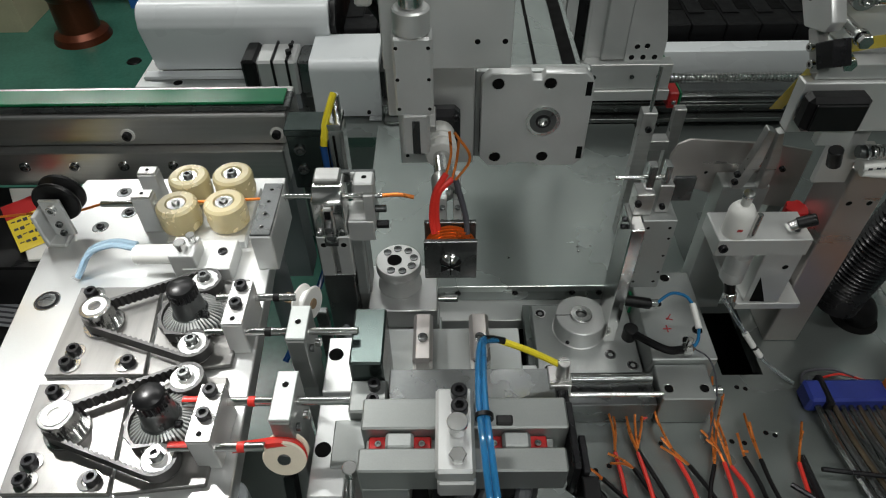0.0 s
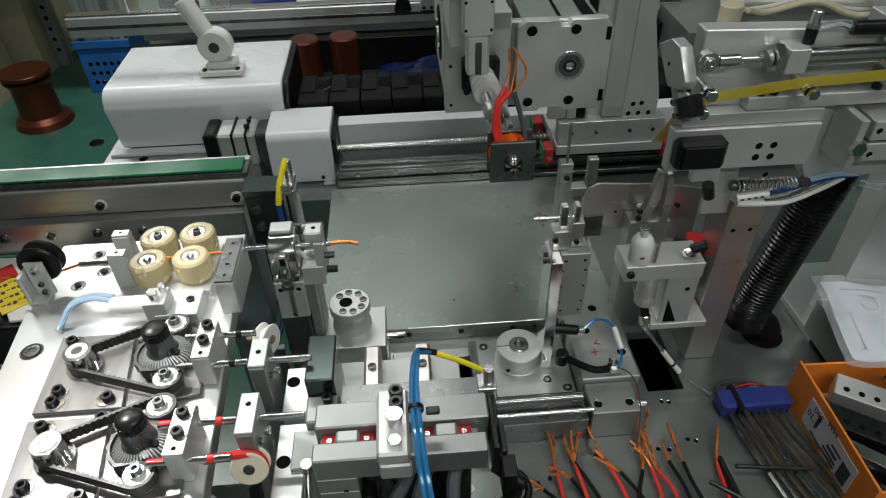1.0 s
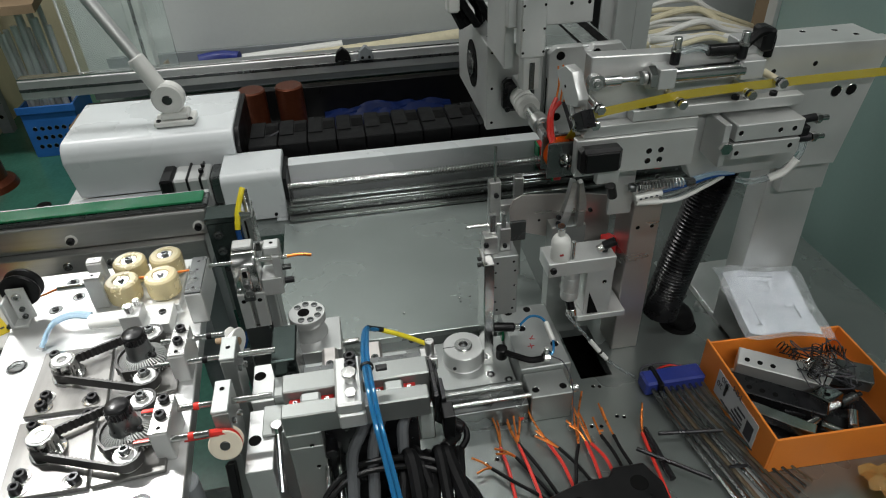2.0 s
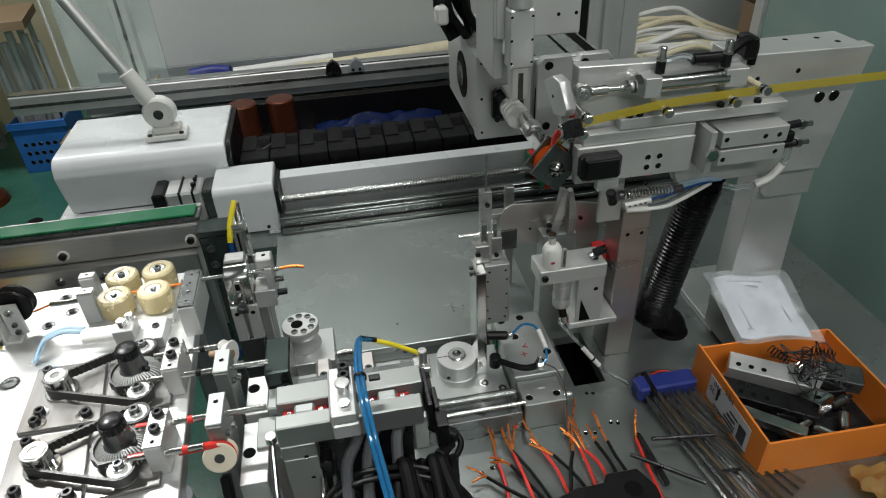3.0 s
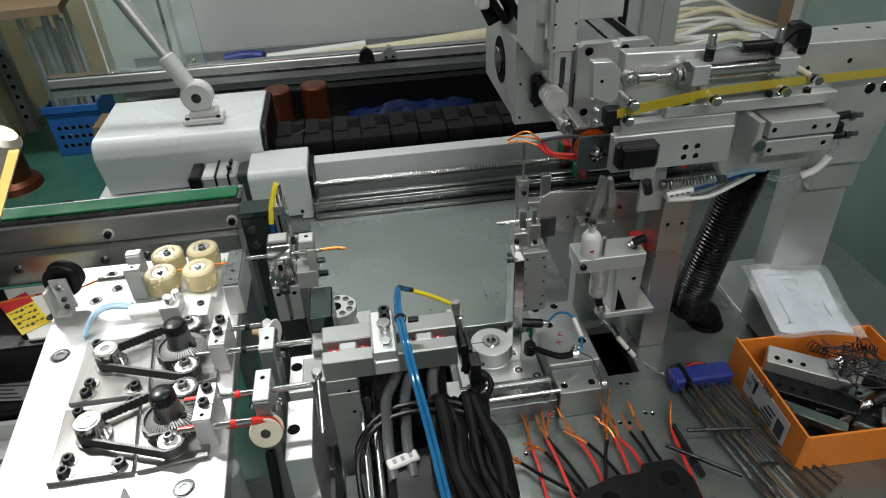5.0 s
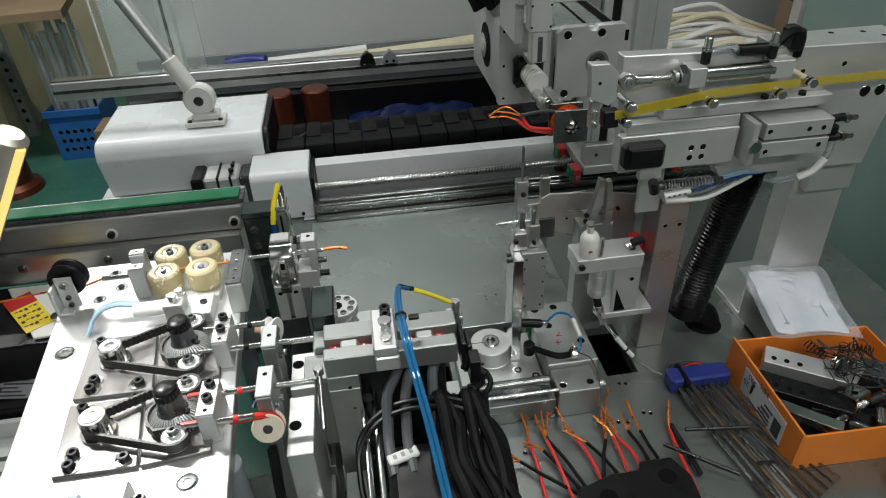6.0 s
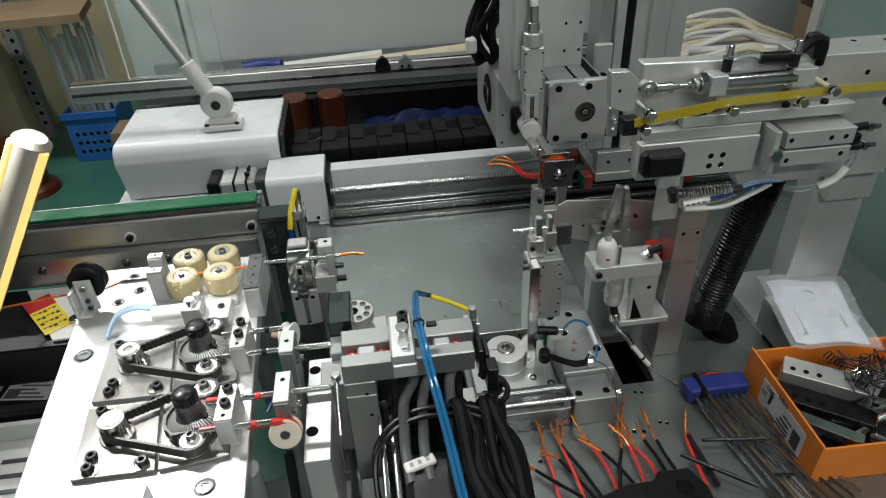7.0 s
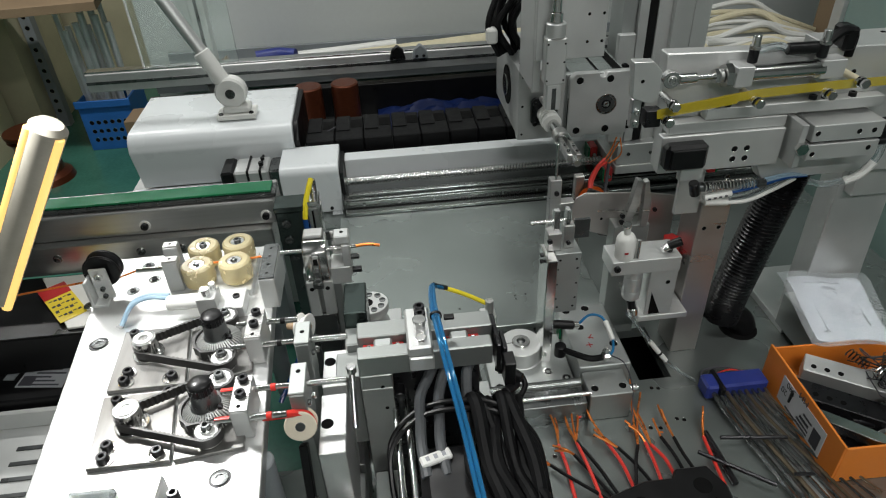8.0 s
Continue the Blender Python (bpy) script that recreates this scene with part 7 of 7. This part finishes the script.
for x, y in ((0.645, 0.455), (0.639, 0.447)):
    part("print_mark", bx(x - 0.006, x + 0.006, y - 0.004, y + 0.004, 0.0885, 0.0893, bev=0), INKG, pb)

# hex keys in a blue holder
hk = thing("hex_key_set", (0.46, 0.33, 0.0), "hex key set in a dark blue plastic holder", "hex keys")
part("holder", bx(0.412, 0.500, 0.396, 0.424, 0.002, 0.026, bev=0.003), BLUEP, hk)
part("holder_strap", bx(0.428, 0.436, 0.390, 0.430, 0.0015, 0.0275, bev=0.002), BLACK, hk)
for k in range(9):
    x = 0.420 + 0.0092 * k
    r = 0.0036 - 0.00025 * k
    part("hex_key", tube(bmesh.new(), [(x, 0.425, 0.016), (x + 0.006, 0.36, 0.012), (x + 0.022 + 0.002 * k, 0.27, 0.008), (x + 0.036 + 0.003 * k, 0.18 + 0.006 * k, 0.005)], max(r, 0.0016), 6), (BEDST, DKST, BRONZE)[k % 3], hk, "dark steel hex key")
    if k in (2, 5):
        part("key_foot", tube(bmesh.new(), [(x + 0.022, 0.30 - 0.02 * k, 0.014), (x + 0.045, 0.297 - 0.02 * k, 0.014), (x - 0.012, 0.302 - 0.02 * k, 0.016)][:2], 0.0022, 6), BLACKM, hk)
part("loop_wire", tube(bmesh.new(), [(0.42, 0.43, 0.006), (0.43, 0.445, 0.008), (0.46, 0.448, 0.008), (0.485, 0.440, 0.006)], 0.0016, 6), INK, hk)
part("loop_wire", tube(bmesh.new(), [(0.44, 0.437, 0.004), (0.47, 0.443, 0.006), (0.497, 0.435, 0.004)], 0.0014, 6), RED, hk)
single("thin_black_rod", rod(bmesh.new(), (0.395, 0.321, 0.018), (0.478, 0.310, 0.018), 0.0026, 8), BLACKM, "thin black rod lying across the keys", "rod")
single("glass_strip", bx(0.470, 0.492, 0.20, 0.36, 0.0005, 0.004), ALU_D, "grey flat strip beside the orange box", "strip")
single("black_flat_key", tube(bmesh.new(), [(0.386, 0.341, 0.006), (0.387, 0.307, 0.007), (0.389, 0.262, 0.006)], 0.0042, 8), BLACKM, "black bent key lying on the table", "key")
single("black_rod", rod(bmesh.new(), (0.360, 0.307, 0.014), (0.432, 0.248, 0.014), 0.0028, 8), BLACKM, "black steel rod lying across the keys", "rod")

# loose red and black leads with bare orange ends
rng = random.Random(5)
LEADS = [(0.192, 0.40, 0.192, 0.346, 0.193, 0.275), (0.228, 0.418, 0.216, 0.349, 0.244, 0.265), (0.208, 0.39, 0.216, 0.346, 0.222, 0.260), (0.241, 0.40, 0.254, 0.344, 0.267, 0.270), (0.238, 0.361, 0.266, 0.331, 0.290, 0.275), (0.320, 0.43, 0.292, 0.331, 0.273, 0.285),
         (0.286, 0.369, 0.303, 0.334, 0.303, 0.276), (0.303, 0.394, 0.309, 0.330, 0.321, 0.280), (0.338, 0.389, 0.342, 0.337, 0.346, 0.285), (0.326, 0.36, 0.326, 0.340, 0.336, 0.280), (0.394, 0.378, 0.380, 0.333, 0.374, 0.255), (0.153, 0.327, 0.174, 0.317, 0.222, 0.266), (0.183, 0.343, 0.208, 0.328, 0.236, 0.270)]
BLACK_LEADS = (1, 4, 5, 8, 9, 11, 12)
for k, (x0, y0, xm, ym, x1, y1) in enumerate(LEADS):
    red = k not in BLACK_LEADS
    ld = thing("loose_lead", (xm, ym, 0.002), "red insulated lead with bare orange copper end" if red else "black insulated lead with bare orange copper end", "wire lead", "loose leads")
    p0, mid, p1 = Vector((x0, y0, 0.012)), Vector((xm, ym, 0.008)), Vector((x1, y1, 0.005 + 0.003 * (k % 3)))
    for n in range(2):
        side = Vector((0.006 * (n - 0.5) + rng.uniform(-0.003, 0.003), -0.016 * (n == k % 2), 0.010 * (n == 0)))
        bend = p0.lerp(mid, 0.5) + side * 0.4 + Vector((rng.uniform(-0.003, 0.003), 0, 0.002))
        part("copper_end", tube(bmesh.new(), [p0 + side, bend, mid], 0.0014, 6), COPPER, ld, "bare orange copper end")
    part("insulation", tube(bmesh.new(), [mid, mid.lerp(p1, 0.5) + Vector((rng.uniform(-0.003, 0.003), 0, 0.002)), p1, p1 + (p1 - mid) * 0.5 + Vector((0, 0, -0.002))], 0.0023, 8), RED if red else RUBBER, ld, "red insulation" if red else "black insulation")
single("red_sleeve", rod(bmesh.new(), (0.226, 0.398, 0.012), (0.232, 0.386, 0.006), 0.005, 10), RED, "short bright red sleeve at the block", "sleeve")
bl = thing("black_jig", (0.31, 0.21, 0.0), "black plastic jig with round holes", "jig")
part("body", prism(bmesh.new(), [(0.205, 0.15), (0.220, 0.238), (0.265, 0.252), (0.298, 0.252), (0.305, 0.263), (0.344, 0.263), (0.356, 0.235), (0.350, 0.15)], 0.012, 0.050, bev=0.002), BLACK, bl)
part("foot", bx(0.23, 0.34, 0.16, 0.23, 0.0, 0.0118), BLACK, bl)
for x, y in ((0.328, 0.237), (0.252, 0.222)):
    part("bore", lathe(bmesh.new(), [(0.0105, 0), (0.010, 0.0005), (0, 0.0002)], (x, y, 0.050), "z", 24), PIT, bl)

# ---- bright work lamp hanging over the feed table ----
wl = thing("work_lamp", (-0.43, 0.42, 0.27), "glowing tube work lamp with amber edges", "work lamp")
a, b = Vector((-0.303, 0.42, 0.466)), Vector((-0.431, 0.42, 0.270))
part("tube", rod(bmesh.new(), a, b, 0.0172, 28, 0.005), GLOW, wl, "glowing white diffuser")
n = (b - a).normalized().cross(Vector((0, 1, 0)))
for s in (1, -1):
    o = n * (0.0130 * s) + Vector((0, -0.0085, 0.0))
    part("edge_strip", rod(bmesh.new(), a + o + (b - a) * 0.03, b + o, 0.0052, 12), GLOWY, wl, "amber glowing edge")
part("holder", tube(bmesh.new(), [b, (-0.455, 0.47, 0.245), (-0.47, 0.55, 0.24), (-0.475, 0.60, 0.245)], 0.006, 10), BLACK, wl, "black bent holder")


def motions():
    """All that moves: the carriage, the lifting head, its gripper, the front slide with its cables, the film lever, the arm slide."""
    xs = [(0, 0.020, 0.407, 0.238), (0.1, 0.036, 0.416, 0.258), (0.2, 0.049, 0.426, 0.282), (0.3, 0.062, 0.435, 0.296), (0.4, 0.071, 0.445, 0.308), (0.5, 0.076, 0.454, 0.315), (0.75, 0.110, 0.470, 0.328), (1.0, 0.150, 0.487, 0.336), (1.25, 0.202, 0.490, 0.337),
          (1.5, 0.254, 0.491, 0.337), (1.75, 0.289, 0.493, 0.337), (2.0, 0.303, 0.493, 0.337), (2.2, 0.304, 0.493, 0.337), (3.3, 0.304, 0.494, 0.337), (4.7, 0.304, 0.495, 0.337), (5.2, 0.303, 0.510, 0.337), (5.8, 0.298, 0.544, 0.338), (6.0, 0.294, 0.567, 0.347), (6.2, 0.287, 0.597, 0.353),
          (6.4, 0.283, 0.627, 0.354), (6.5, 0.282, 0.639, 0.345), (6.6, 0.282, 0.647, 0.323), (6.7, 0.283, 0.654, 0.296), (6.8, 0.284, 0.657, 0.267), (6.9, 0.285, 0.660, 0.249), (7.0, 0.286, 0.662, 0.239), (7.5, 0.290, 0.664, 0.237), (8.0, 0.292, 0.665, 0.236)]
    walk(hd, [(t, pose(x, y, z)) for t, x, y, z in xs])
    # the carriage rides along the screw with the head
    walk(cg, [(t, pose(x + 0.216, 1.005, 0.08)) for t, x, y, z in xs])
    turns = [(0, 0), (2.2, 0), (2.8, -40), (3.3, -30), (3.5, 0), (3.7, 38), (3.85, 30), (4.0, 20), (4.1, 50), (4.2, 88), (4.7, 90), (5.8, 90), (7.0, 90), (7.2, 50), (7.35, 15), (7.5, 4), (7.7, -4), (7.8, -4), (8.0, -4)]
    walk(gp, [(t, pose(0, 0, 0, 0, -a, 0)) for t, a in turns])
    # the bobbin turns with the gripper, is let go near the end and drops behind the chute
    fall = [(7.8, 0.001, -0.001, -3), (7.85, 0.006, -0.012, 8), (7.9, 0.012, -0.030, 16), (8.0, 0.030, -0.070, 26)]
    walk(bob, [(t, pose(0, 0, 0, 0, -a, 0)) for t, a in turns[:-2]] + [(t, pose(x, 0, z, 0, a, 0)) for t, x, z, a in fall])
    for ob in (sl, sb, cb, bt):
        p = ob.location.copy()
        walk(ob, [(t, pose(p.x, p.y + d, p.z)) for t, d in ((0, -0.016), (0.5, -0.016), (1.0, -0.011), (1.5, -0.005), (2.0, 0), (3.5, 0), (3.65, 0.010), (3.85, 0.041), (4.0, 0.051), (4.2, 0.053), (8.0, 0.053))])
    p = lv.location.copy()
    walk(lv, [(t, pose(p.x, p.y, p.z, 0, a, turn)) for t, a, turn in ((0, -35, -78), (2.2, -35, -78), (3.3, -35, -78), (4.05, -35, -78), (4.15, -25, -55), (4.25, -10, -20), (4.35, 0, 0), (8.0, 0, 0))])
    p = ftail.location.copy()
    walk(ftail, [(t, pose(p.x, p.y, p.z, tilt, -d, 0)) for t, d, tilt in ((0, 0, 28), (1.5, 0, 40), (3.6, 0, 46), (4.0, 0, 46), (4.15, 40, 20), (4.3, 97, 0), (8.0, 97, 0))])
    p = asl.location.copy()
    walk(asl, [(t, pose(p.x + d, p.y, p.z)) for t, d in ((0, -0.019), (2.0, -0.016), (2.6, -0.008), (3.3, 0), (4.1, 0), (4.3, -0.014), (4.5, -0.016), (4.7, -0.015), (5.8, 0), (8.0, 0))])


motions()
